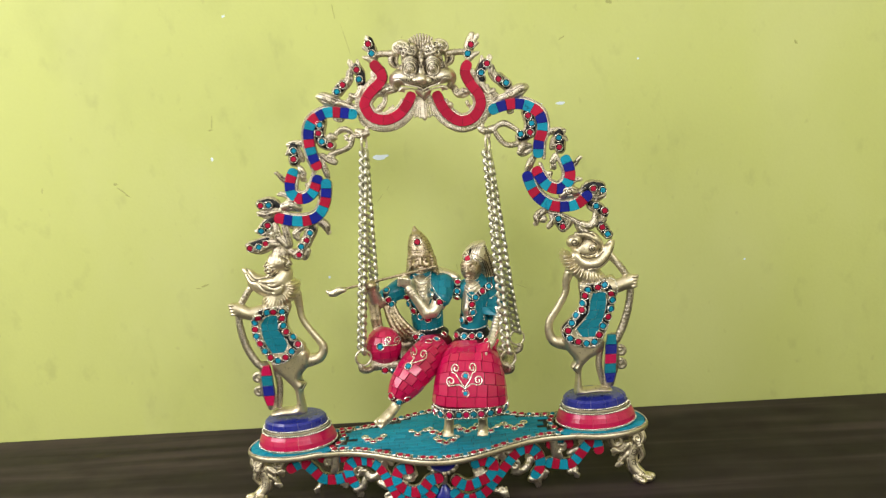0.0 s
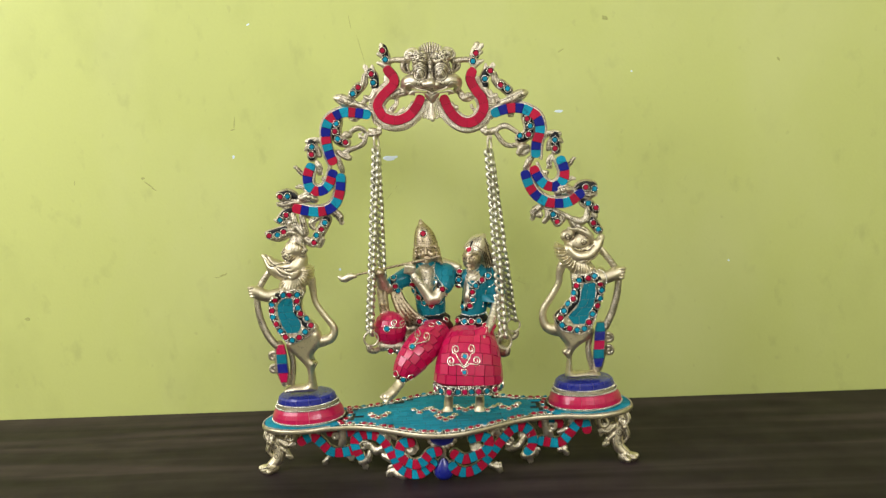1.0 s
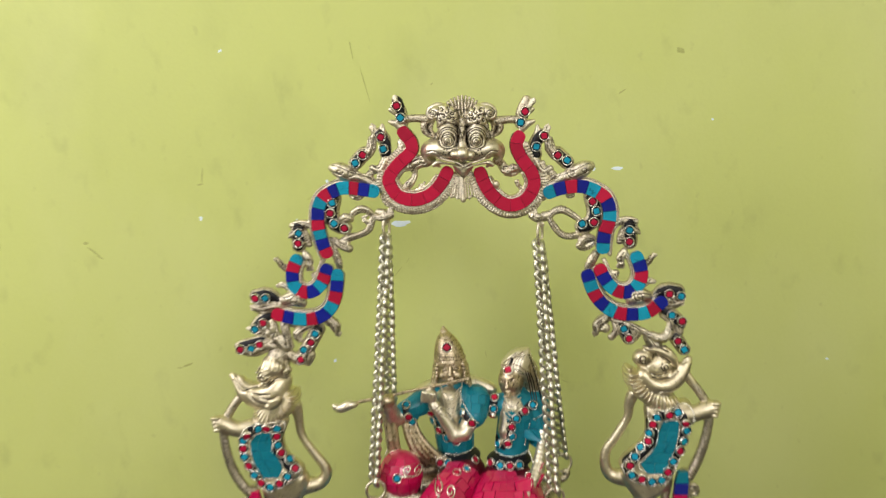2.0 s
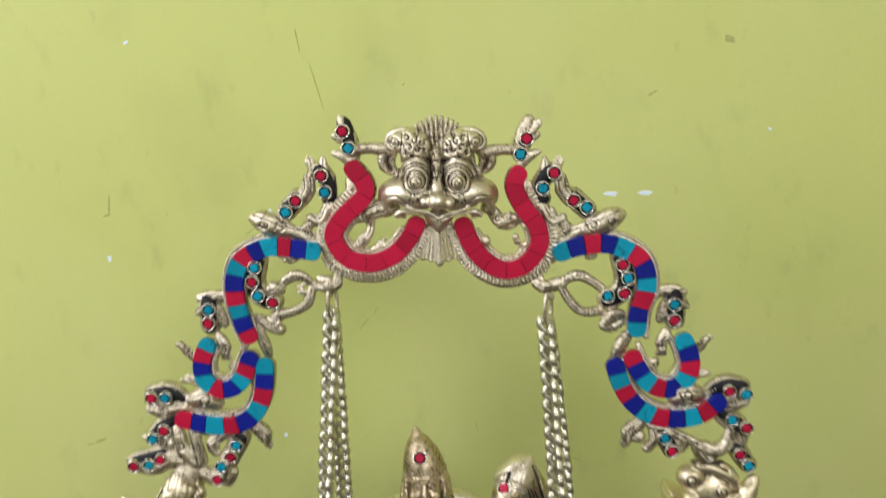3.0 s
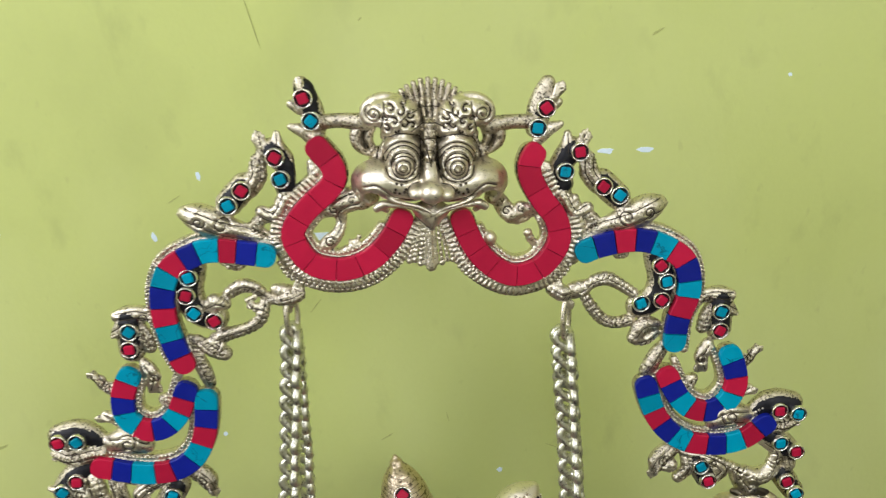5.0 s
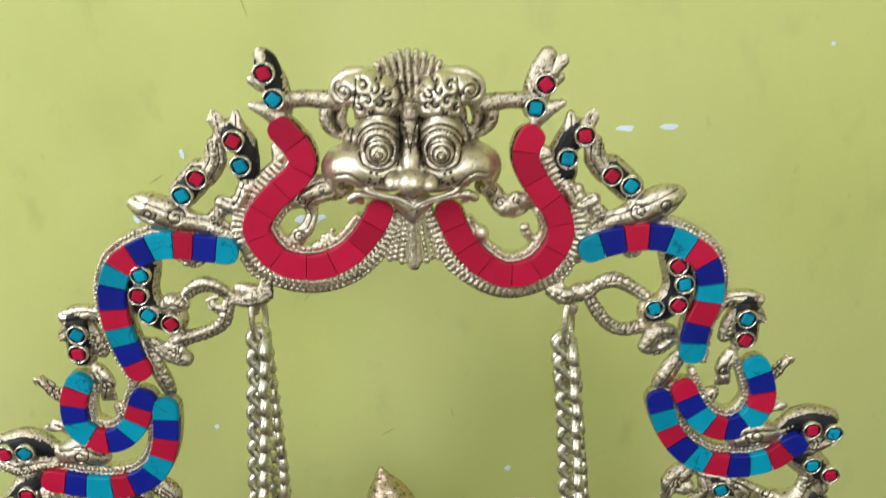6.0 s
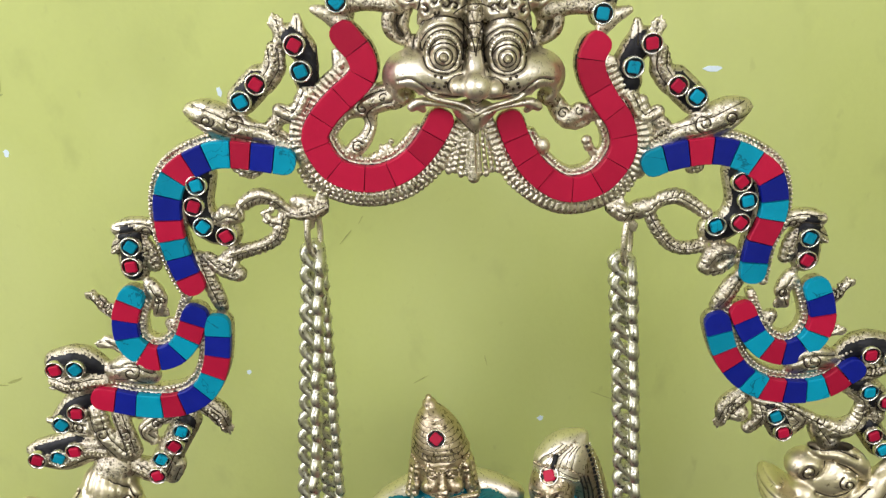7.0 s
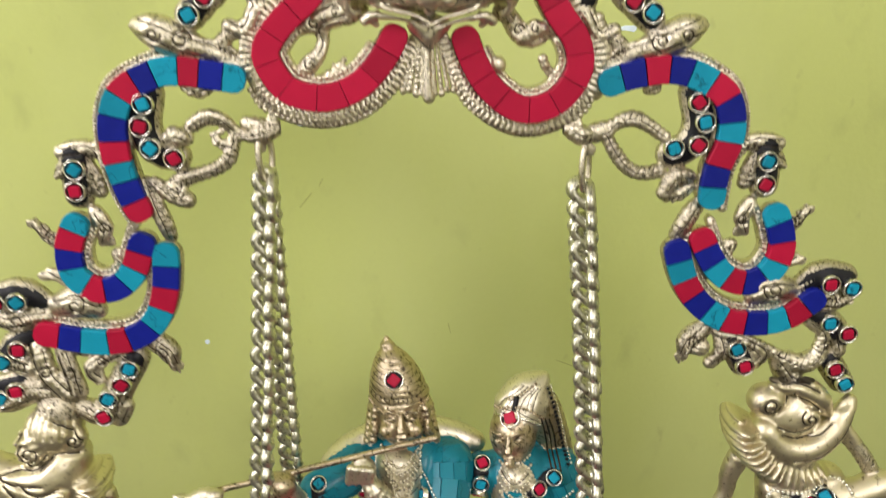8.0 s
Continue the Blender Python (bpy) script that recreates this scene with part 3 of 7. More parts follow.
def inlay(geo, body, rays, mat, lift_by=0.7, gap=0.06, most=25.0):
    """Flat tiles laid over a body. rays: a grid [row][column] of (origin, way) at the tiles' corners."""
    rows, cols = len(rays), len(rays[0])
    p, g = body.cast([o for r in rays for o, _ in r], [w for r in rays for _, w in r])
    p, g = p.reshape(rows, cols, 3), g.reshape(rows, cols, 3)
    for i in range(rows - 1):
        for j in range(cols - 1):
            q = np.array([p[i, j], p[i, j + 1], p[i + 1, j + 1], p[i + 1, j]])
            n = np.array([g[i, j], g[i, j + 1], g[i + 1, j + 1], g[i + 1, j]])
            if np.isnan(q).any() or max(np.linalg.norm(q[0] - q[2]), np.linalg.norm(q[1] - q[3])) > most:
                continue
            mid = q.mean(0)
            q = mid + (q - mid) * (1 - gap)
            avg = n.mean(0)
            avg /= max(np.linalg.norm(avg), 1e-6)
            top = q + avg * (lift_by + random.uniform(-0.08, 0.08))
            low = q - avg * 1.2
            geo.add(list(low) + list(top), [(0, 1, 5, 4), (1, 2, 6, 5), (2, 3, 7, 6), (3, 0, 4, 7)], mat, False)
            heart = top.mean(0) + avg * (0.02 * np.linalg.norm(q[0] - q[2]) + 0.03)
            geo.add(list(top) + [heart], [(0, 1, 4), (1, 2, 4), (2, 3, 4), (3, 0, 4)], mat, True)


def gem_row(geo, body, spots, kinds, r=3.2, start=None, out=0.2):
    """Cups and stones set into a body's front at (x, z) spots."""
    p, g = body.front(spots, start)
    for i in range(len(p)):
        if np.isnan(p[i]).any():
            continue
        m = facing(p[i] + out * g[i], g[i], random.uniform(0, 1.5))
        bezel(geo, m, r)
        stone(geo, m, r, STONES[kinds[i % len(kinds)]])


def ground_line(geo, body, spots, start=None, r=5.6, sunk=4.7):
    """A low band of black enamel under a row of gems."""
    path, g = body.front(catmull(spots, 1.5), start)
    run = []
    for p, n in zip(path, g):
        if np.isnan(p).any() or (run and np.linalg.norm(p - sunk * n - run[-1]) > 6):
            if len(run) > 2:
                tube(geo, np.array(run), r, BLACK, 14)
            run = []
        if not np.isnan(p).any():
            run.append(p - sunk * n)
    if len(run) > 2:
        tube(geo, np.array(run), r, BLACK, 14)


def bead_line(geo, body, spots, r, mat, pitch=None, start=None):
    """Beads along a line of (x, z) on a body's front."""
    path, g = body.front(catmull(spots, 1.0), start)
    ok = ~np.isnan(path).any(1)
    if ok.sum() > 2:
        beads(geo, path[ok] + 0.3 * g[ok], r, mat, pitch)


def wire_line(geo, body, spots, r, mat, out=0.3):
    """A wire or dark groove along a line of (x, z) on a body's front."""
    path, g = body.front(catmull(spots, 0.9))
    ok = ~np.isnan(path).any(1)
    if ok.sum() > 2:
        tube(geo, path[ok] + out * g[ok], r, mat, 5)


def curl(x, z, r, turns=1.4, start=0.0, way=1):
    """A flat spiral of (x, z) points."""
    a = np.linspace(0, turns * 2 * math.pi, int(10 * turns) + 3)
    return [(x + r * (1 - 0.75 * t / a[-1]) * math.cos(start + way * t), z + r * (1 - 0.75 * t / a[-1]) * math.sin(start + way * t)) for t in a]


def statue(name, geo, at, size, label, category, **tags):
    """A statue: one mesh."""
    ob = new(name, geo.mesh(name))
    ob.matrix_basis = Matrix.Translation(at) @ Matrix.Scale(size, 4)
    return tagged(ob, label, category, **tags)


# ---- the room ----
def slab(name, x0, y0, z0, x1, y1, z1, mat, parent=None, label="", kind="structure"):
    """A plain block of wall, floor or board, in metres."""
    g = Geo()
    v = [(x * 1000, y * 1000, z * 1000) for x in (x0, x1) for y in (y0, y1) for z in (z0, z1)]
    g.add(v, [(0, 1, 3, 2), (4, 6, 7, 5), (0, 4, 5, 1), (2, 3, 7, 6), (0, 2, 6, 4), (1, 5, 7, 3)], mat, False)
    ob = new(name, g.mesh(name))
    ob.parent = parent
    return tagged(ob, label, kind=kind if parent is None else "")


def pierced_wall(name, ax, at, thick, lo, hi, z0, z1, hole, mat):
    """A wall with a window opening through it. ax 0: it stands along y; ax 1: along x."""
    g = Geo()
    a0, a1, h0, h1 = hole
    for u0, u1, w0, w1 in ((lo, a0, z0, z1), (a1, hi, z0, z1), (a0, a1, z0, h0), (a0, a1, h1, z1)):
        t0, t1 = (at, at + thick)
        v = [((t, u, w) if ax == 0 else (u, t, w)) for t in (t0, t1) for u in (u0, u1) for w in (w0, w1)]
        g.add([tuple(c * 1000 for c in p) for p in v], [(0, 1, 3, 2), (4, 6, 7, 5), (0, 4, 5, 1), (2, 3, 7, 6), (0, 2, 6, 4), (1, 5, 7, 3)], mat, False)
    return tagged(new(name, g.mesh(name)), kind="structure")


X0, Y0, Z0, X1, Y1, Z1 = ROOM
wall = slab("wall_north", X0 - 0.12, Y1, Z0, X1 + 0.12, Y1 + 0.12, Z1, LIME, label="lime-yellow painted wall with scuffs and paint chips")
slab("wall_east", X1, Y0 - 0.12, Z0, X1 + 0.12, Y1, Z1, ROOM_PAINT)
slab("floor", X0, Y0, Z0 - 0.1, X1, Y1, Z0, FLOOR_TILE)
slab("ceiling", X0, Y0, Z1, X1, Y1, Z1 + 0.1, CEILING_PAINT)
pierced_wall("wall_west", 0, X0 - 0.12, 0.12, Y0 - 0.12, Y1, Z0, Z1, (-1.4, -0.2, 0.6, 1.8), ROOM_PAINT)
# unseen wall; its opening is added to hold the second lamp
pierced_wall("wall_south", 1, Y0 - 0.12, 0.12, X0, X1, Z0, Z1, (0.1, 1.4, 1.05, 1.85), ROOM_PAINT)


def flake(name, x, z, w, h, tilt, mat, seed):
    """A thin ragged chip or smear on the wall."""
    r = random.Random(seed)
    n, g = 12, Geo()
    rim = []
    for k in range(n):
        a = 2 * math.pi * k / n
        f = r.uniform(0.65, 1.1)
        u, v = w / 2 * f * math.cos(a), h / 2 * f * math.sin(a)
        ca, sa = math.cos(radians(tilt)), math.sin(radians(tilt))
        rim.append((x + u * ca - v * sa, z + u * sa + v * ca))
    y = Y1 * 1000
    g.add([(p, y + 0.2, q) for p, q in rim] + [(x + (p - x) * 0.9, y - 0.25, z + (q - z) * 0.9) for p, q in rim],
          [(k, (k + 1) % n, n + (k + 1) % n, n + k) for k in range(n)] + [tuple(range(n, 2 * n))[::-1]], mat, False)
    part(name, g, wall)


for i, (x, z, w, h, tilt) in enumerate(((155, 382, 12.5, 4.4, 0), (129, 382, 12.5, 4.6, -4), (-63, 333, 21, 8, 4), (-234, 510, 6, 2.6, 30), (-168, 338, 4, 9, 20), (-267, 344, 4, 5, 0),
                                        (-138, 190, 3.4, 4.4, 0), (-135, 377, 4, 8, 10), (57, 147, 5, 5, 0), (369, 180, 4, 3, 0), (248, 427, 3, 3, 0))):
    flake("paint_chip", x, z, w, h, tilt, CHIP, i)
for i, (x, z, w, h, tilt) in enumerate(((216, 494, 10, 6.5, -20), (-567, 140, 9, 6, 0), (-389, 322, 6, 4, 0), (-382, 313, 18, 2.0, -40), (-376, 307, 10, 1.4, -30),
                                        (-294, 189, 14, 2.4, 20), (-303, 186, 8, 1.6, 0), (-262, 388, 1.6, 18, -8), (-265, 379, 8, 1.8, 10), (-104, 506, 0.8, 20, 8), (-92, 472, 0.8, 40, 14),
                                        (-481, 320, 1.6, 9, -10), (-24, 180, 13, 0.9, 30), (20, 193, 0.8, 9, 12), (-67, 284, 14, 0.8, 50), (-57, 295, 8, 0.7, 60),
                                        (-26, 471, 4, 1.2, 40), (99, 163, 20, 0.8, -24), (-153, 362, 12, 0.8, 30), (430, 433, 3, 7, 30), (160, 457, 10, 2.0, 30))):
    flake("scuff_mark", x, z, w, h, tilt, SCUFF, 50 + i)

table = thing("table", "dark wood-grain laminate table against the wall", "table", (0, -0.1, Z0))


def board(name, x0, y0, z0, x1, y1, z1, b=2.0):
    """A board with eased edges, in millimetres of the table's own place."""
    g = Geo()
    v = []
    for z, e in ((z0, b), (z0 + b, 0), (z1 - b, 0), (z1, b)):
        v += [(x0 + e, y0 + e, z), (x1 - e, y0 + e, z), (x1 - e, y1 - e, z), (x0 + e, y1 - e, z)]
    f = [(4 * j + k, 4 * j + (k + 1) % 4, 4 * j + 4 + (k + 1) % 4, 4 * j + 4 + k) for j in range(3) for k in range(4)]
    g.add(v, f + [(3, 2, 1, 0), (12, 13, 14, 15)], DARK_WOOD, False)
    part(name, g, table)


board("tabletop", -900, -380, 718, 900, 299, 750)
for lx in (-860, 800):
    for ly in (-340, 240):
        board("leg", lx, ly, 0, lx + 60, ly + 50, 718)


# ---- the ornament: base, pedestals, frieze, arch ----
ornament = thing("swing_ornament", "brass arch stand inlaid with turquoise, coral and lapis on the table", "ornament")
TILT_PLATE = pose(0.0025, -0.002, 0.0602, 0, -1.15, 0)


def half_depth(x):
    """The base plate's half depth: a wide bulge in the middle, a neck, a round lobe at each end."""
    ax = abs(x)
    mid = 27.5 + 39 * math.cos(math.pi * min(ax, 108) / 216) ** 2
    u = (ax - 158) / 47
    lobe = 33 * math.sqrt(max(0.0, 1 - u * u)) if abs(u) < 1 else 0.0
    if ax > 158:
        return lobe
    return max(mid if ax < 140 else 0.0, lobe)


def back_depth(x):
    """The plate reaches a little further back than forward."""
    h = half_depth(x)
    return h + 10.0 * min(1.0, h / 25.0)


def outline(inset, n=120):
    """The plate's edge, moved inwards."""
    xs = [205 * math.sin(math.pi * (k / n - 0.5)) for k in range(n + 1)]
    front = [(x, -half_depth(x)) for x in xs]
    edge = np.array(front + [(x, back_depth(x)) for x, y in front[::-1]][1:-1])
    t = np.roll(edge, -1, 0) - np.roll(edge, 1, 0)
    t /= np.maximum(np.linalg.norm(t, axis=1, keepdims=True), 1e-9)
    return edge + inset * np.stack([-t[:, 1], t[:, 0]], 1)


g = Geo()
rings = [(2.4, -5.4), (0.8, -5.1), (0.2, -4.3), (0.0, -3.4), (0.1, -1.4), (0.5, -0.4), (1.0, 0.0), (1.3, -1.0)]
n_edge = len(outline(0))
verts = [(x, y, z) for inset, z in rings for x, y in outline(inset)]
k_ = len(rings)
g.add(verts, [(j * n_edge + i, j * n_edge + (i + 1) % n_edge, (j + 1) * n_edge + (i + 1) % n_edge, (j + 1) * n_edge + i) for j in range(k_ - 1) for i in range(n_edge)], CREAM)


def fill(geo, row, up, mat):
    """Closes an edge row across the plate, front to back."""
    o, half = row * n_edge, n_edge // 2
    geo.f.extend([(o + i, o + i + 1, o + (n_edge - i - 1) % n_edge, o + (n_edge - i) % n_edge)[:: 1 if up else -1] for i in range(half)])
    geo.m.extend([mat] * half)
    geo.s.extend([False] * half)


fill(g, k_ - 1, True, BLACK)
fill(g, 0, False, PALE)
plate = part("base_plate", g, ornament, "shaped brass base plate with turquoise mosaic top", at=TILT_PLATE)


def flat_tile(corners, mat, up=0.0):
    """One thin tile on the plate's top."""
    c = np.array(corners, float)
    mid = c.mean(0)
    inner = mid + (c - mid) * 0.95
    n, z = len(c), random.uniform(-0.12, 0.12) + up
    geo = Geo()
    geo.add([(x, y, -1.4) for x, y in c] + [(x, y, -0.1 + z) for x, y in c] + [(x, y, 0.1 + z) for x, y in inner],
            [(k, (k + 1) % n, n + (k + 1) % n, n + k) for k in range(n)] + [(n + k, n + (k + 1) % n, 2 * n + (k + 1) % n, 2 * n + k) for k in range(n)] + [tuple(range(2 * n, 3 * n))], mat, False)
    part("tile", geo, plate)


row, y = 0, -58.0
while y < 70:
    x = -134 + (row % 2) * 8.5
    while x < 126:
        w = 17 * random.uniform(0.9, 1.1)
        cs = []
        for px, py in ((x + 0.25, y + 0.3), (x + w - 0.25, y + 0.3), (x + w - 0.25, y + 7.7), (x + 0.25, y + 7.7)):
            px = max(-127, min(127, px))
            edge = 11.5 if abs(px) < 114 else 3.0
            cs.append((px, max(edge - half_depth(px), min(back_depth(px) - edge, py))))
        if min(cs[3][1] - cs[0][1], cs[2][1] - cs[1][1]) > 1.2 and cs[1][0] - cs[0][0] > 3 and math.hypot((154 - abs(sum(c[0] for c in cs) / 4)) / 57, (sum(c[1] for c in cs) / 4 - 8) / 40) > 1:
            flat_tile(cs, TEAL)
        x += w
    y += 8
    row += 1

PED = ((-154, 8), (154, 8))
for px, py in PED:
    sg = 1 if px > 0 else -1
    for k in range(22):
        a0, a1 = (k + 0.03) * math.pi / 11, (k + 0.97) * math.pi / 11
        ring = []
        for a, far in ((a0, 0), (a0, 1), (a1, 1), (a1, 0)):
            x = px + (36, 203.2 - abs(px))[far] * math.cos(a)
            near = max(-203.4, min(203.4, x))
            ring.append((x, max(1.5 - half_depth(near), min(back_depth(near) - 1.5, py + (28, 46.0)[far] * math.sin(a)))))
        if sg * (ring[0][0] - px) > -27 or sg * (ring[3][0] - px) > -27:
            flat_tile(ring, TEAL)

g = Geo()
for s in (-1, 1):
    xs = np.linspace(-114, 114, 120)
    deep = back_depth if s > 0 else half_depth
    beads(g, np.array([(x, s * (deep(x) - 3.0), 0.5) for x in xs]), 0.85, SILVER)
    beads(g, np.array([(x, s * (deep(x) - 10.6), 0.3) for x in xs]), 0.75, SILVER)
rim = outline(1.6)
for sg in (-1, 1):
    lobe = rim[sg * rim[:, 0] > 122]
    lobe = lobe[np.argsort(np.arctan2(lobe[:, 1] - 4, sg * lobe[:, 0] - 158))]
    beads(g, np.array([(x, y, 0.5) for x, y in lobe]), 0.75, PALE)
part("bead_trim", g, plate, "row of tiny brass beads")


def plate_gem(x, y, kind):
    """A stone in its cup, set into the plate's black border."""
    m = metres(facing((x, y, 0.0), (0, 0, 1), random.uniform(0, 1.5)))
    part("bezel", shared_gem("cup", 4.0), plate, at=m @ Matrix.Diagonal((0.86, 0.86, 1.2, 1)))
    part("stone", shared_gem(kind, 4.0), plate, at=m @ Matrix.Diagonal((0.95, 0.95, 1.7, 1)))


for s in (-1, 1):
    run = catmull([(x, s * ((back_depth if s > 0 else half_depth)(x) - 6.6)) for x in np.linspace(-112, 112, 40)], 8.3)
    for i, (x, y) in enumerate(run):
        plate_gem(x, y, "rrt"[i % 3])
for px in (-154, 154):
    for i, a in enumerate(np.linspace(-62, 62, 10)):
        x, y = px - math.copysign(47, px) * math.cos(radians(a)), 8 + 40 * math.sin(radians(a))
        if 7 - half_depth(x) < y < back_depth(x) - 7:
            plate_gem(x, y, "rtr"[i % 3])


def motif(cx, cy, size, three):
    """A small filigree flower of wire curls and gems on the plate."""
    geo = Geo()
    for s in (-1, 1):
        pts = [(0, -6), (s * 3, -1)] + [(s * 7 + u, 2.5 + v) for u, v in curl(0, 0, 3.2, 1.3, -1.5 if s > 0 else -1.6, s)]
        tube(geo, [(cx + size * u, cy + size * v, 1.6) for u, v in catmull(pts, 0.8)], 0.9, SILVER, 6)
    part("motif", geo, plate, "silvery wire curls")
    spots = [(0, -7)] + ([(-5, -2.5), (5, -2.5)] if three else [])
    for i, (u, v) in enumerate(spots):
        m = metres(facing((cx + size * u, cy + size * v, 0.6), (0, 0, 1))) @ Matrix.Diagonal((1, 1, 0.9, 1))
        part("bezel", shared_gem("cup", 3.8), plate, at=m)
        part("stone", shared_gem("rrr"[i], 3.8), plate, at=m)


for cx, cy, size, three in ((-74, 0, 1.3, True), (70, 8, 1.4, True), (-6, 8, 1.5, True), (22, 10, 1.4, True), (1, -17, 1.3, True), (-29, 8, 1.0, False), (46, 4, 1.0, False)):
    motif(cx, cy, size, three)


def pedestal(px, py):
    """A stepped oval foot: cream collar, coral band of curved tiles, beads, lapis top."""
    m = Matrix.Translation((px, py, 0))
    geo = Geo()
    lathe(geo, [(39.5, 0.2), (40.0, 0.8), (39.7, 1.6), (38.0, 2.0), (33.2, 16.4), (33.8, 18.6), (33.4, 20.4), (30.0, 21), (30, 27), (0.1, 27)], m, CREAM, 48, 0.8)
    lathe(geo, [(35.2, 15.6), (35.0, 17.0), (33.6, 17.6)], m, BLACK, 48, 0.8)
    lathe(geo, [(33.7, 19.6), (33.2, 21.4), (31.0, 21.8)], m, BLACK, 48, 0.8)
    lathe(geo, [(39.8, 1.8), (39.9, 2.8), (38.4, 3.0)], m, BLACK, 48, 0.8)
    ob = part("pedestal", geo, ornament, "stepped oval pedestal with coral band and lapis top", at=TILT_PLATE)
    n = 18
    for k in range(n):
        a = [2 * math.pi * (k + u) / n for u in (0.008, 0.35, 0.65, 0.992)]
        verts = []
        for r, z in ((36.5, 2.4), (40.3, 3.2), (39.6, 7.5), (37.6, 12.0), (35.0, 15.6), (32.5, 16.2)):
            verts += [(px + r * math.cos(t), py + 0.8 * r * math.sin(t), z) for t in a]
        tile = Geo()
        tile.add(verts, [(4 * j + i, 4 * j + i + 1, 4 * j + 5 + i, 4 * j + 4 + i) for j in range(5) for i in range(3)] + [(0, 4, 8, 12, 16, 20), (23, 19, 15, 11, 7, 3)], ROSE, False)
        part("tile", tile, ob)
    n = 14
    for k in range(n):
        a0, a1 = 2 * math.pi * (k + 0.006) / n, 2 * math.pi * (k + 0.994) / n
        tile = Geo()
        v = [(px + r * math.cos(t), py + 0.8 * r * math.sin(t), z) for r, z in ((32.6, 21.6), (31.6, 26.6), (29.4, 28.6), (0.05, 29.4)) for t in (a0, (a0 + a1) / 2, a1)]
        tile.add(v, [(3 * j + i, 3 * j + i + 1, 3 * j + 4 + i, 3 * j + 3 + i) for j in range(3) for i in range(2)], LAPIS, False)
        part("top_tile", tile, ob)
    trim = Geo()
    for r, z, b in ((40.4, 2.4, 0.85), (35.4, 16.6, 0.95), (33.4, 20.9, 0.9)):
        t = np.linspace(0, 2 * math.pi, 120)
        beads(trim, np.array([(px + r * math.cos(u), py + 0.8 * r * math.sin(u), z) for u in t]), b + 0.15, SILVER)
    part("bead_trim", trim, ob)


for px, py in PED:
    pedestal(px, py)


def mirrored(p):
    """The arch's other side: leaning a little, as cast."""
    return (5.5 - p[0], p[1], p[2] - 4.0, *p[3:])


def leg(sg):
    """A cast foot of acanthus scrolls."""
    body = Sculpt((-226, -26, -2), (-160, 20, 66), 0.8) if sg < 0 else Sculpt((160, -26, -2), (232, 20, 70), 0.8)
    rise = -9.5 if sg < 0 else -2.5

    def at(x, y, z, r):
        return ((x + 7, y + 4, z * (62 + rise) / 62, 0.9 * r) if sg < 0 else (-4 - x, y + 4, z * (62 + rise) / 62, 0.9 * r))

    for pts, rib in (([(-190, 0, 61, 9), (-198, -3, 51, 8), (-199, -5, 40, 7.5), (-194, -6, 28, 7), (-195, -8, 16, 7), (-203, -11, 7, 6)], 0.2),
                     ([(-188, -4, 58, 5), (-179, -6, 55, 4.6), (-174, -7, 47, 4.6), (-178, -7, 40, 4.2), (-184, -7, 43, 3.4), (-182, -7, 48, 2.6)], 0.0),
                     ([(-203, -6, 57, 3.6), (-206, -8, 48, 3.6), (-201, -10, 42, 3.2), (-196, -10, 47, 2.6)], 0.0),
                     ([(-190, -7, 40, 5), (-184, -7, 34, 4.6), (-178, -7, 34, 3.4), (-176, -7, 30, 2.4)], 0.25), ([(-189, -7, 30, 5.0), (-184, -7, 24, 3.6), (-181, -7, 19, 2.4)], 0.25),
                     ([(-203, -8, 36, 4), (-205, -9, 28, 3), (-202, -9, 22, 2.2)], 0.0), ([(-201, -12, 6, 5.4), (-210, -15, 4.6, 4.4)], 0.0), ([(-198, -12, 5, 5), (-203, -20, 4.2, 4)], 0.0), ([(-205, -8, 5, 4.6), (-214, -9, 4, 3.8)], 0.0)):
        body.bend([at(*p) for p in pts], CREAM, 0.8, 3.0, ribs=rib, pitch=2.4)
        line = catmull([at(*p)[::2] for p in pts], 1.0)
        for off in (-0.4, 0.4):
            body.engrave(offset(line, off * pts[0][3]), 0.45, 0.7, PATINA)
    for x, z, way, r in ((-180, 36, 10, 8), (-183, 22, -20, 7), (-178, 54, 40, 6), (-200, 40, 170, 5)):
        x, _, z, _ = at(x, 0, z, 0)
        body.fan((x, z), way if sg < 0 else 180 - way, r, CREAM, 90, 5, -9, 1.5)
    geo = body.skin(Geo())
    for x, z, r, way in ((-180, 47, 4.5, 1), (-200, 48, 4, -1), (-196, 34, 4, 1), (-195, 22, 3.4, -1), (-183, 32, 3.4, 1), (-204, 9, 2.6, -1)):
        x, _, z, _ = at(x, 0, z, 0)
        wire_line(geo, body, curl(x, z, r, 1.3, x, way), 0.36, PATINA, 0.0)
    part("leg", geo, ornament, "cast brass scroll foot")


leg(-1)
leg(1)


def bow(x):
    """How far forward the frieze under the plate bows."""
    return -12 - 33 * math.cos(math.pi * max(-130, min(130, x)) / 260) ** 2


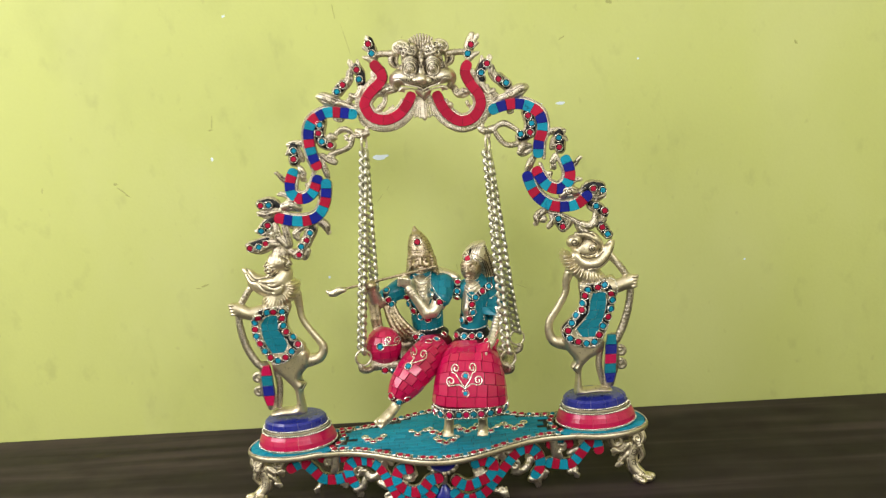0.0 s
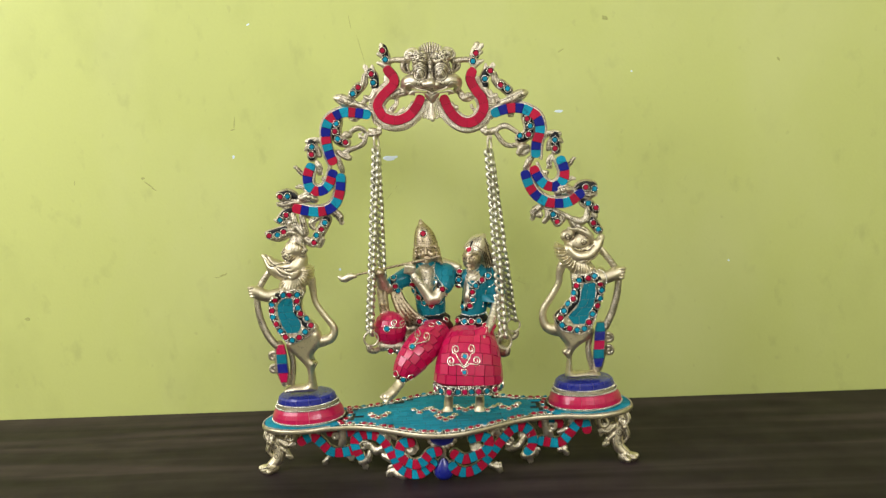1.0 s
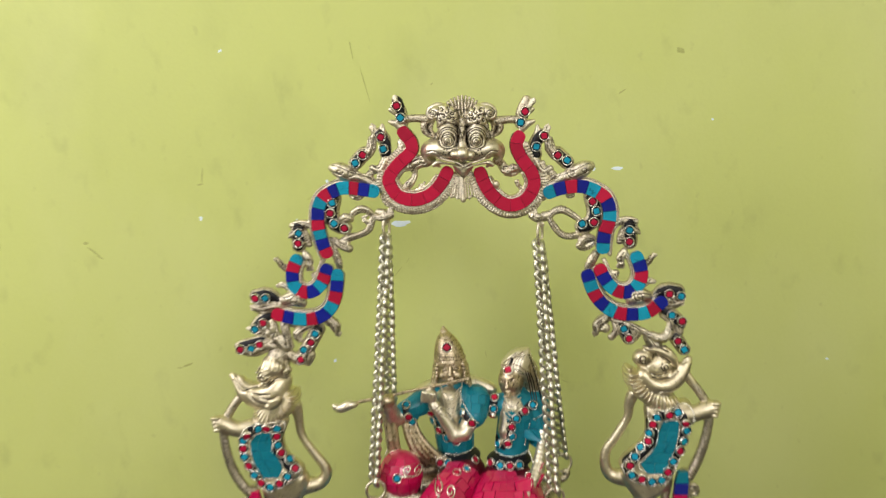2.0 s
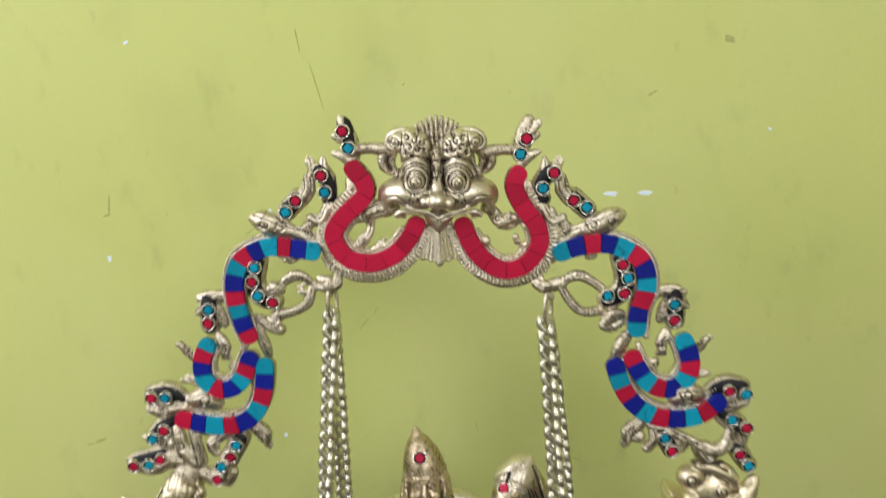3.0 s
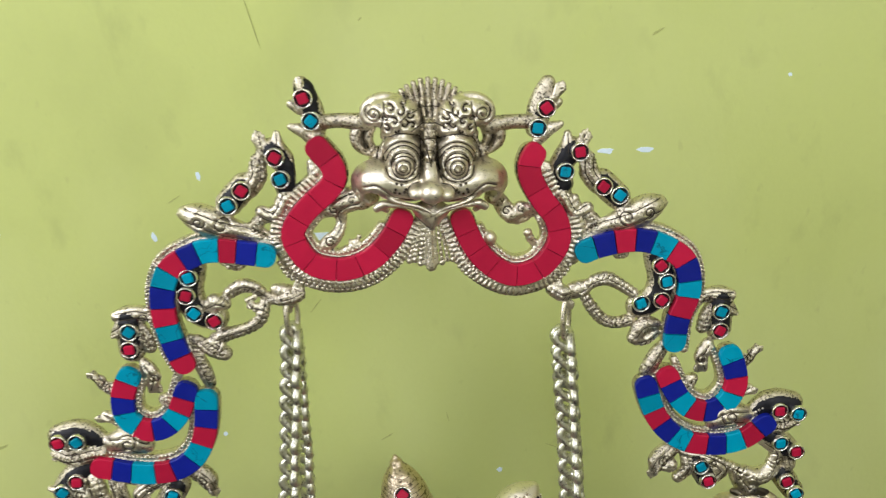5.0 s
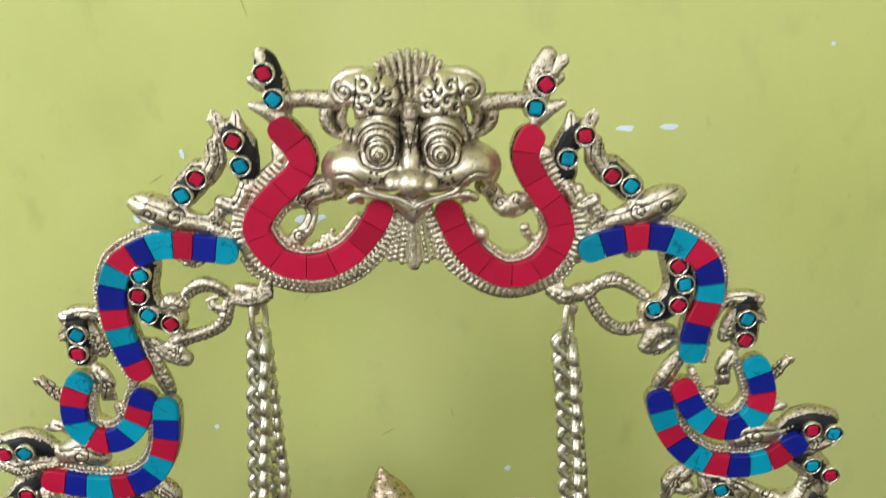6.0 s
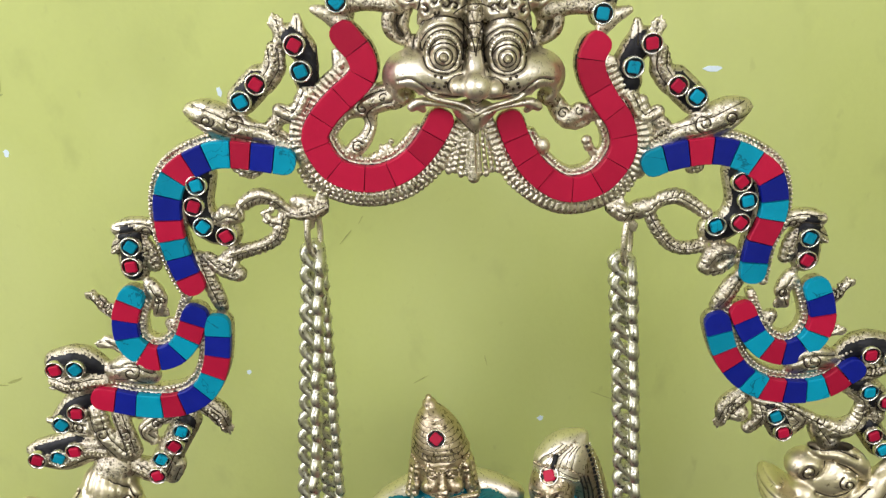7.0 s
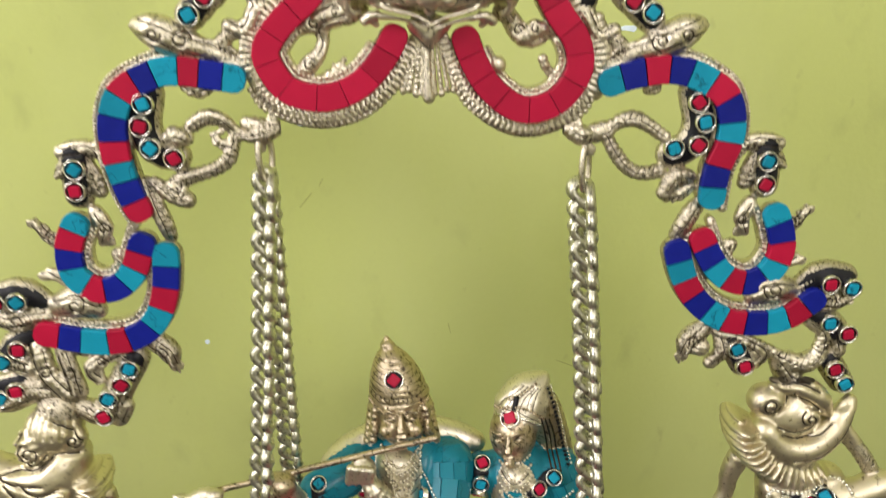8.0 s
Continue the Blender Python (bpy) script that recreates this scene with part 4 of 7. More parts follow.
FRIEZE = (
    ([(-163, 40), (-147, 47), (-137, 40), (-128, 30), (-115, 28), (-97, 32)], "rtrtrtrtr", 0),
    ([(-131, 50), (-96, 51)], "rtr", 4),
    ([(-91, 21), (-97, 33), (-98, 43), (-89, 50), (-76, 51), (-65, 45), (-58, 35), (-54, 27), (-48, 17), (-38, 12), (-26, 13), (-15, 21), (-8, 29)], "trtrtrtrtrtrtrtrtrtrt", -1),
    ([(-29, 49), (-43, 46), (-47, 35), (-41, 27), (-31, 24), (-21, 28), (-13, 37), (0, 40)], "rtrtrtrtrtr", -4),
    ([(8, 25), (13, 17), (22, 13), (32, 14), (42, 19), (53, 30), (64, 42), (77, 53), (89, 53), (97, 43), (97, 31), (89, 22)], "trtrtrtrtrtrtrtrtrt", -1),
    ([(28, 49), (40, 52), (50, 46), (47, 36), (35, 31), (22, 29), (9, 38)], "trtrtrtrtr", -4),
    ([(103, 35), (127, 31), (139, 41), (148, 52), (156, 53), (159, 40)], "trtrtrtrtr", 0),
    ([(105, 53), (133, 51)], "rtr", 4),
)
FRIEZE_AT = Matrix.Translation((-0.0006, 0.0, -0.0052)) @ Matrix.Diagonal((0.988, 0.94, 1.0, 1.0))
body = Sculpt((-178, -60, 4), (180, 8, 62), 1.0)
lines = []
for pts, kinds, deep in FRIEZE:
    line = catmull(pts, 1.5)
    lines.append((line, kinds, deep))
    body.band(line[3:-3], 11.4, deep + 0.6, 5.2, PALE, depth=bow)
    body.band(line[3:-3], 10.4, deep, 5.4, BLACK, 0.3, depth=bow)
for pts in ([(-80, 38, 4), (-74, 32, 4.5), (-68, 36, 3.5)], [(-66, 28, 3.5), (-58, 24, 3.5)], [(-53, 10, 4.5), (-44, 7, 4)], [(-128, 24, 3), (-132, 20, 2.5)], [(-92, 18, 4.5), (-84, 22, 4), (-82, 30, 3)],
            [(-40, 37, 4), (-33, 35, 3.5), (-30, 40, 3)], [(-35, 56, 4), (-28, 40, 3)], [(38, 40, 4.5), (33, 37, 3.5)], [(50, 16, 3), (56, 13, 3), (60, 9, 2)], [(75, 30, 4), (84, 34, 4), (88, 42, 3.5)],
            [(88, 20, 4.5), (97, 20, 4), (101, 26, 3)], [(128, 22, 3.5), (134, 24, 3)], [(128, 42, 3), (136, 46, 3)], [(-60, 58, 4), (-52, 50, 3)], [(58, 58, 4), (54, 50, 3)], [(-20, 58, 5), (-12, 55, 4)], [(14, 58, 5), (20, 55, 4)],
            [(-112, 58, 4), (-112, 40, 4)], [(112, 60, 4), (114, 42, 4)], [(0, 43, 3.6), (0, 33, 3.6)], [(-58, 9, 2), (-54, 13, 3)], [(-150, 58, 3.5), (-148, 46, 3.5)], [(150, 62, 3.5), (150, 50, 3.5)]):
    body.bend([(x, bow(x) - 1, z, r) for x, z, r in pts], PALE, 1.2, ribs=0.25, pitch=2.2)
for x, z, way, r in ((-56, 12, 215, 9), (56, 13, -30, 9), (-90, 17, 300, 8), (96, 18, 250, 8), (-132, 20, 240, 7), (133, 22, -60, 7), (76, 33, 200, 9), (-70, 33, 20, 9), (-42, 36, 30, 8), (40, 40, 150, 8), (-60, 52, 270, 8), (60, 54, 270, 8), (-80, 40, 200, 8), (118, 44, 270, 8), (-114, 42, 270, 8)):
    body.fan((x, z), way, r, PALE, 110, 5, bow(x) - 3, 1.7)
for x, z, r, way in ((-88, 37, 6, 1), (-75, 34, 5, -1), (-36, 38, 5, 1), (33, 42, 5, -1), (72, 40, 6, 1), (88, 44, 6, -1), (-58, 14, 5, 1), (57, 15, 5, -1), (-120, 46, 5, 1), (120, 50, 5, -1), (101, 22, 5, 1), (-140, 52, 4, -1), (142, 56, 4, 1), (-66, 52, 5, 1), (66, 55, 5, -1), (-104, 22, 4, -1)):
    body.bend([(u, bow(x) - 2, w, 1.7) for u, w in curl(x, z, r, 1.25, x, way)], PALE, 0.4, 2.5)
frieze = part("frieze", body.skin(Geo()), ornament, "pierced brass frieze under the base with coral and turquoise snakes", at=FRIEZE_AT)
for line, kinds, deep in lines:
    strip_tiles(frieze, line, 10.2, kinds, deep - 2.0, 2.6, depth=bow)
g = Geo()
lathe(g, [(0.1, 32.0), (1.6, 29.4), (4.6, 25.6), (8.2, 21.0), (10.2, 16.0), (10.2, 12.0), (8.2, 8.2), (4.4, 5.8), (0.1, 5.0)], Matrix.Translation((0, -46, 0)), LAPIS, 24, 0.62)
part("drop", g, frieze, "lapis-blue drop")
g = Geo()
t = np.linspace(0, 2 * math.pi, 60)
beads(g, np.array([(10.9 * math.cos(u) * (1.0 - 0.42 * max(0.0, math.sin(u))), -46.5, 17.6 + (13.4 + 1.4 * math.sin(u)) * math.sin(u)) for u in t]), 0.9, PALE)
part("bead_trim", g, frieze)
g = Geo()
lathe(g, [(0.1, 4), (7, 3.4), (12.4, 1.6), (13.4, 0), (13, -2)], facing((0, -48, 53), (0, -1, 0)), LAPIS, 24, 0.7)
part("disc", g, frieze, "lapis-blue half disc")
g = Geo()
for a in np.linspace(math.pi, 2 * math.pi, 9):
    ball(g, (14.4 * math.cos(a), -47, 53 + 11 * math.sin(a)), 2.8, PALE, 8, 6)
part("petals", g, frieze)


# ---- the arch: two arms of inlaid serpents and a lion mask at the top ----
Y_TILE = -3.4
ARMS = {
    -1: (([(-59.5, 388), (-67, 389.5), (-75, 391), (-82, 392), (-89, 392), (-95, 390), (-101, 387), (-105, 383), (-108, 375), (-108.5, 365), (-107.5, 357), (-105, 347), (-101, 338)], "tbrtbrtbrtbr", -1),
         ([(-125, 341), (-130, 331), (-131.5, 323), (-130, 316), (-123, 311), (-115, 312), (-108.5, 318), (-105, 326), (-102, 333)], "trbtrbtrb", 1),
         ([(-95.5, 329), (-96.5, 316), (-99, 305), (-104, 296), (-112, 290.5), (-122, 289), (-132, 290), (-140, 292), (-150, 294.5)], "tbrtbrtbr", -1)),
    1: (([(66, 382), (73, 385), (81, 387), (89.5, 388), (98, 387), (106, 383.5), (113, 378), (116, 369), (115.5, 360), (112, 350), (110.5, 335)], "tbrbtrbtrbt", 1),
        ([(107, 327), (112, 316), (118.5, 307.5), (127, 304), (134, 306), (138.5, 311), (140.5, 318), (139, 326), (135, 336)], "rbtrbtrbt", 1),
        ([(98, 323), (102, 309), (106.5, 300), (113, 293), (122, 288), (131, 286.5), (140, 286.5), (148, 289), (154, 294), (160, 298)], "btrbtrbtrb", 1)),
}
GEMS = {
    -1: (([(-56.5, 430), (-55, 421), (-71, 417), (-77, 411)], "rtrt"), ([(-96.5, 381), (-98.5, 373), (-96, 365), (-88, 361)], "trtr"), ([(-124, 358), (-125, 350)], "tr"),
         ([(-162, 307), (-154, 307), (-157, 287), (-164, 282)], "rtrt"), ([(-161, 269), (-168, 266), (-177, 265.5)], "rtr"), ([(-116, 277), (-120, 270), (-126, 264), (-129, 256)], "trtr")),
    1: (([(67, 427), (61, 419), (77, 412), (84, 408)], "rtrt"), ([(103, 376), (106, 368.5), (104, 360), (95, 359)], "rtrt"), ([(131, 353), (131, 344)], "tr"),
        ([(162, 302), (171, 300), (164, 285), (172, 280)], "rttr"), ([(127, 275), (131, 267)], "tr"), ([(169, 264), (174, 257)], "rt")),
}
# cast bits of the left arm, as smooth bars of (x, y, z, radius): brass ones and enamelled ones
BITS = (
    [(-64, 0, 438, 1.6), (-63, 0, 431, 3.0)], [(-57, 0, 438, 1.6), (-57, 0, 430, 3.0)], [(-66, -1, 428, 2.8), (-66, 0, 422, 4.0), (-70, 0, 416, 4.0)],
    [(-97, 0, 407, 3.2), (-91, -1, 405, 6.0), (-83, -1, 401, 5.2), (-72, 0, 397, 3.2), (-63, 0, 392, 2.4)], [(-66, 0, 403, 2.6), (-70, 0, 399, 2.6), (-65, 0, 396, 2.2)], [(-55, 0, 412, 4.0), (-60, 0, 404, 3.4), (-66, 0, 406, 2.6)],
    [(-134, 0, 354, 1.4), (-131, 0, 356, 3.2), (-128, 0, 358, 4.0)], [(-131, 0, 363, 2.6), (-122, 0, 364, 3.4), (-113, 0, 361, 3.0)], [(-121, 0, 356, 3.0), (-119, 0, 348, 2.6)],
    [(-122, 0, 340, 3.0), (-119, -1, 334, 3.0), (-121, -1, 328, 1.6)], [(-144.5, 0, 337, 1.6), (-141.5, 0, 332, 2.6), (-136, 0, 328, 3.2)], [(-143, 0, 317, 2.0), (-136, 0, 313, 3.0)], [(-116, 0, 323, 3.0), (-113, 0, 319, 3.0)],
    [(-142, 0, 303, 4.0), (-133, -2, 305, 6.2), (-127, -1, 301, 4.0)], [(-168, 0, 299, 2.0), (-160, 0, 297, 4.2), (-151, -1, 299, 3.6), (-146, -1, 299, 3.0)], [(-172, 0, 281, 2.0), (-166, 0, 279, 3.0), (-157, 0, 277, 4.0)],
    [(-182, 0, 267, 2.6), (-177, 0, 264, 4.6), (-168, 0, 263, 5.4), (-158, 0, 267, 5.6), (-150, 0, 266, 5.0)], [(-152, -1, 285, 4.0), (-150, -2, 275, 4.0), (-144, -1, 266, 5.0)], [(-143, -1, 284, 3.4), (-141, -2, 275, 3.4), (-140, -1, 266, 4.0)],
    [(-114, 0, 285, 2.4), (-124, -1, 282, 3.0), (-133, -1, 276, 3.2), (-131, -1, 271, 2.6)], [(-116, 0, 279, 4.4), (-123, 0, 268, 4.6), (-131, 0, 255, 5.0), (-140, 0, 258, 4.2)], [(-123, 0, 258, 4.0), (-126, 0, 252, 3.6)],
    [(-108, 0, 287, 4.0), (-102, -1, 282, 4.4), (-101, -1, 276, 2.0)], [(-135, 0, 283, 3.0), (-140, 0, 288, 3.6)],
)
OWN = {
    -1: ([(-66, 0, 369.5, 1.8), (-69.5, -1, 373.5, 2.2), (-75, -1, 375.2, 2.6), (-80.5, -1, 372.5, 2.2), (-84, -1, 369, 1.8)],
         [(-66, 0, 369.5, 1.8), (-67.3, -1, 364, 2.2), (-69.5, -1, 359, 2.3), (-75.5, -1, 355.4, 2.2), (-83, -1, 353.5, 2.4), (-89, 0, 351, 2.6)],
         [(-67.5, -1, 364, 1.5), (-72, -1.5, 365.5, 1.6), (-73.5, -1.5, 368.5, 1.2), (-71, -1.5, 369.5, 0.9)],
         [(-66, 0, 369.3, 1.8), (-61, -1, 368, 2.2), (-56, -1, 369, 3.4), (-51, 0, 370.5, 2.4)],
         [(-91, -2, 366.5, 2.0), (-86.5, -3, 369, 3.4), (-83, -2, 367.5, 2.0)],
         [(-97, -1, 352, 2.0), (-91, -1.5, 346.5, 2.6), (-86, -1, 344.5, 2.8)], [(-92, -1, 350, 2.0), (-88, -2, 347.5, 2.2), (-87, -1, 350.5, 1.6)],
         [(-100, 0, 352, 2.0), (-97.5, -1, 343, 2.6), (-95, -1, 335, 2.6), (-94, 0, 330, 2.0)], [(-74, 0, 385, 2.0), (-78, -0.5, 384.4, 2.4), (-82, 0, 386, 1.6)]),
    1: ([(66, 0, 365, 2.0), (70, -1, 365, 2.0), (73.5, -1, 368.5, 2.3), (80, -1, 370.2, 2.6), (86, -1, 367.3, 2.2), (92, -1, 363, 2.0)],
        [(70, -1, 364.5, 1.8), (73.5, -1, 358, 2.2), (78.5, -1, 351.6, 2.2), (84, -1, 349.2, 2.2), (91, 0, 349.5, 2.4)],
        [(66, 0, 365, 2.0), (61, -1, 364.4, 3.2), (56, 0, 367, 2.4)], [(103, 0, 347, 2.6), (97.5, -1, 347, 3.2), (93.5, -1, 341.5, 2.6)], [(104, 0, 343, 1.8), (99, -1, 340, 2.0), (95, 0, 339, 1.6)],
        [(108, 0, 337, 2.4), (104.5, -1, 333, 3.0), (102, -1, 328.5, 3.0), (99.5, 0, 324, 2.2)],
        [(110, 0, 283, 2.4), (109, -1, 277, 2.8), (113, -1, 275, 3.2)], [(121, 0, 279, 2.6), (122, -1, 273, 2.6), (118, 0, 267.5, 2.4)],
        [(124, 0, 280, 1.8), (132, -1, 277.5, 1.8), (139, -1, 274, 2.0), (149, -1, 268.4, 3.0), (156, -1, 266, 4.0), (162, -1, 269.5, 3.2), (163.5, -1, 279, 2.6), (158, 0, 284, 2.2)],
        [(168, 0, 279, 2.4), (171, 0, 271, 3.0)], [(146, 0, 268, 3.4), (152, 1, 260, 5.0)], [(88, 0, 381, 2.2), (85, 0, 380.4, 1.8)]),
}
ENAMEL = ([(-59, 1, 431, 4.8), (-54, 1, 424, 3.8), (-55, 1, 417, 4.4)], [(-72, 1, 417, 4.8), (-79, 1, 410, 4.8)], [(-97, 1, 383, 5.0), (-100, 1, 372, 5.4), (-97, 1, 363, 5.2), (-90, 1, 360, 5.0)],
          [(-126, 1, 361, 5.4), (-127, 1, 347, 5.0)], [(-164, 1, 307, 4.9), (-154, 1, 308, 5.2), (-144, 1, 302, 2.6)], [(-154, 1, 291, 4.0), (-160, 1, 287, 5.2), (-166, 1, 281, 4.6)], [(-178, 1, 266.5, 4.2), (-162, 1, 270.5, 4.2)],
          [(-116, 1, 279, 5.0), (-130, 1, 256, 5.0)])


LEAVES = ((-82, 402, 3.4, 1), (-91, 404, 2.6, -1), (-120, 362, 2.6, 1), (-133, 305, 4.0, -1), (-158, 298, 3.0, 1), (-150, 276, 2.6, -1), (-141, 275, 2.6, 1),
          (-128, 279, 2.4, 1), (-104, 282, 3.0, -1), (-160, 278, 2.6, 1), (-172, 264, 2.4, -1), (-140, 332, 2.2, 1), (-119, 334, 2.2, 1))


# small shells and tails at the tips: x, z, the way they point, reach
FANS = ((-63, 432, 105, 8), (-94, 406, 170, 6), (-101, 280, -75, 8), (-144, 335, 140, 4), (-121, 331, -40, 6), (-142, 315, 170, 5), (-70, 399, 160, 5), (-115, 321, 60, 5), (-165, 298, 200, 4),
        (-55, 371, 60, 5), (-57, 366, 240, 6), (-130, 274, -110, 6), (-60, 398, 80, 5))


def settle(p, sg):
    """Where a cast bit sits on its side of the arch."""
    return (p[0] + 1.5, p[1], p[2] + 0.7, *p[3:]) if sg < 0 else mirrored(p)


def arm(sg):
    """One side of the arch."""
    lo, hi = ((-192, -9, 246), (-50, 7, 444)) if sg < 0 else ((54, -9, 238), (198, 7, 440))
    body = Sculpt(lo, hi, 0.66)
    lines = [(catmull(pts, 1.5), kinds, side) for pts, kinds, side in ARMS[sg]]
    for line, kinds, side in lines:
        body.band(line[4:-4], 10.6, 0.4, 5.2, BRASS)
        body.band(line[4:-4], 9.7, 0, 6.2, BLACK, 0.3)
        body.band(offset(line, 6.0 * side), 3.6, 0.5, 5.4, PALE, 0.6, ribs=0.35, pitch=1.9)
    hoods = [[settle(p, sg) for p in pts] for pts in (ENAMEL if sg < 0 else ENAMEL[:-2])]
    if sg > 0:
        hoods += [[(126, 1, 278, 4.8), (132, 1, 266, 4.8)], [(168, 1, 266, 4.6), (175, 1, 256, 4.6)]]
    for pts in hoods:
        body.bend([(x, 1.2, z, r + 0.8) for x, y, z, r in pts], BRASS, 0.6, flat=0.75)
        body.bend([(x, y - 1.0, z, r - 0.2) for x, y, z, r in pts], BLACK, 0.3, flat=0.75)
    bits = [pts for pts in BITS if sg < 0 or not (min(p[0] for p in pts) < -138 and max(p[2] for p in pts) < 290 or max(p[2] for p in pts) < 262)]
    for i, pts in enumerate(bits):
        body.bend([settle(p, sg) for p in pts], (BRASS, PALE)[i % 2], 1.0, step=3.0, ribs=(0.12, 0.0, 0.3)[i % 3], pitch=1.9, flat=0.85)
    for i, pts in enumerate(OWN[sg]):
        body.bend([(x, y, z, 1.15 * r) for x, y, z, r in pts], (PALE, BRASS)[i % 2], 0.8, step=2.5, ribs=0.28, pitch=1.7, flat=0.9)
    for x, z, way, r in FANS:
        x, _, z = settle((x, 0, z), sg)
        body.fan((x, z), way if sg < 0 else 180 - way, r, PALE)
    for i, pts in enumerate(bits):
        pts = [settle(p, sg) for p in pts]
        big = max(p[3] for p in pts)
        line = catmull([p[::2] + (0,) for p in pts], 1.0)[:, :2]
        for off in ((0.0,) if big < 3.2 else (-0.42 * big, 0.42 * big)):
            body.engrave(offset(line, off) if off else line, 0.5, 0.55, PATINA)
    for pts in OWN[sg]:
        line = catmull([p[::2] + (0,) for p in pts], 1.0)[:, :2]
        wide = max(p[3] for p in pts)
        body.engrave(line, 0.42, 0.5, PATINA)
        one, two = offset(line, 0.2 * wide), offset(line, 0.85 * wide)
        for k in range(2, len(line) - 2, 2):
            body.engrave([tuple(one[k]), tuple(two[k + 1])], 0.42, 0.5, PATINA)
    for x, z, r, way in LEAVES:
        x, _, z = settle((x, 0, z), sg)
        body.engrave(curl(x, z, r, 1.3, 0.7 * x, way * -sg), 0.6, 0.7, PATINA)
    geo = body.skin(Geo())
    for i, pts in enumerate(bits):
        if i % 2 == 0:
            line = catmull([settle(p, sg) for p in pts], 1.0)
            line[:, 1] -= line[:, 3] * 0.98
            beads(geo, line[:, :3], 0.62, PALE, 1.5)
    ob = part("arch_arm", geo, ornament, "pierced cast brass arch arm with striped inlaid serpents")
    for line, kinds, side in lines:
        strip_tiles(ob, line, 10.0, kinds, Y_TILE + 0.6, 2.8)
        trim = Geo()
        beads(trim, lift(offset(line, 6.9 * side), -2.5), 0.78, PALE, 1.7)
        part("bead_trim", trim, ob)
    for spots, kinds in GEMS[sg]:
        set_gems(ob, spots, -4.6, kinds)
    return ob


arm(-1)
arm(1)

RED = {-1: [(-41.5, 437), (-38.5, 432), (-34.5, 427), (-33, 421), (-36, 416), (-42, 411), (-48, 405), (-52, 398), (-50, 391), (-45, 384.5), (-36, 381.5), (-28, 382), (-20, 385.5), (-14, 391), (-9, 398), (-5, 406)],
       1: [(51, 430.5), (47.5, 426), (46, 421), (47.5, 415), (52, 407), (57, 400), (59, 392), (57, 385), (51, 378), (43, 375), (36, 376), (29, 381), (24, 387), (20, 395), (16.5, 405)]}
INNER = {-1: (([(-19, 0, 411, 3.6), (-27, 0, 410.5, 5.2), (-35, 0, 407.8, 4.4), (-41, 0, 405.5, 2.8)], PALE, 0.0), ([(-33, 0, 406, 3.2), (-31.8, 0, 401.5, 2.2), (-33.6, -1, 396.5, 2.5), (-37, -1, 393, 3.2), (-41, 0, 389.5, 2.6)], PALE, 0.0),
              ([(-33, 0, 387.5, 2.0), (-28, -1, 390, 1.8), (-25, 0, 394, 0.9)], PALE, 0.3), ([(-29, 0, 393, 0.8), (-28, -1, 390, 1.4)], PALE, 0.2)),
         1: (([(33, 0, 409, 3.0), (36, 0, 404, 3.6), (39, -1, 400.5, 3.4), (43, -1, 403.5, 3.0), (50, 0, 401, 2.2)], PALE, 0.15), ([(36, -1, 402, 2.2), (41, -1, 398.5, 2.0), (46, 0, 399, 1.4)], PALE, 0.0), ([(28, 0, 388, 2.6), (29.5, -1, 391, 3.4)], SATIN, 0.0),
             ([(51, 0, 386, 1.8), (47.5, -1, 389, 1.6), (46, -1, 392.5, 1.9)], PALE, 0.2))}
body = Sculpt((-72, -26, 355), (80, 9, 466), 0.6)
reds = {}
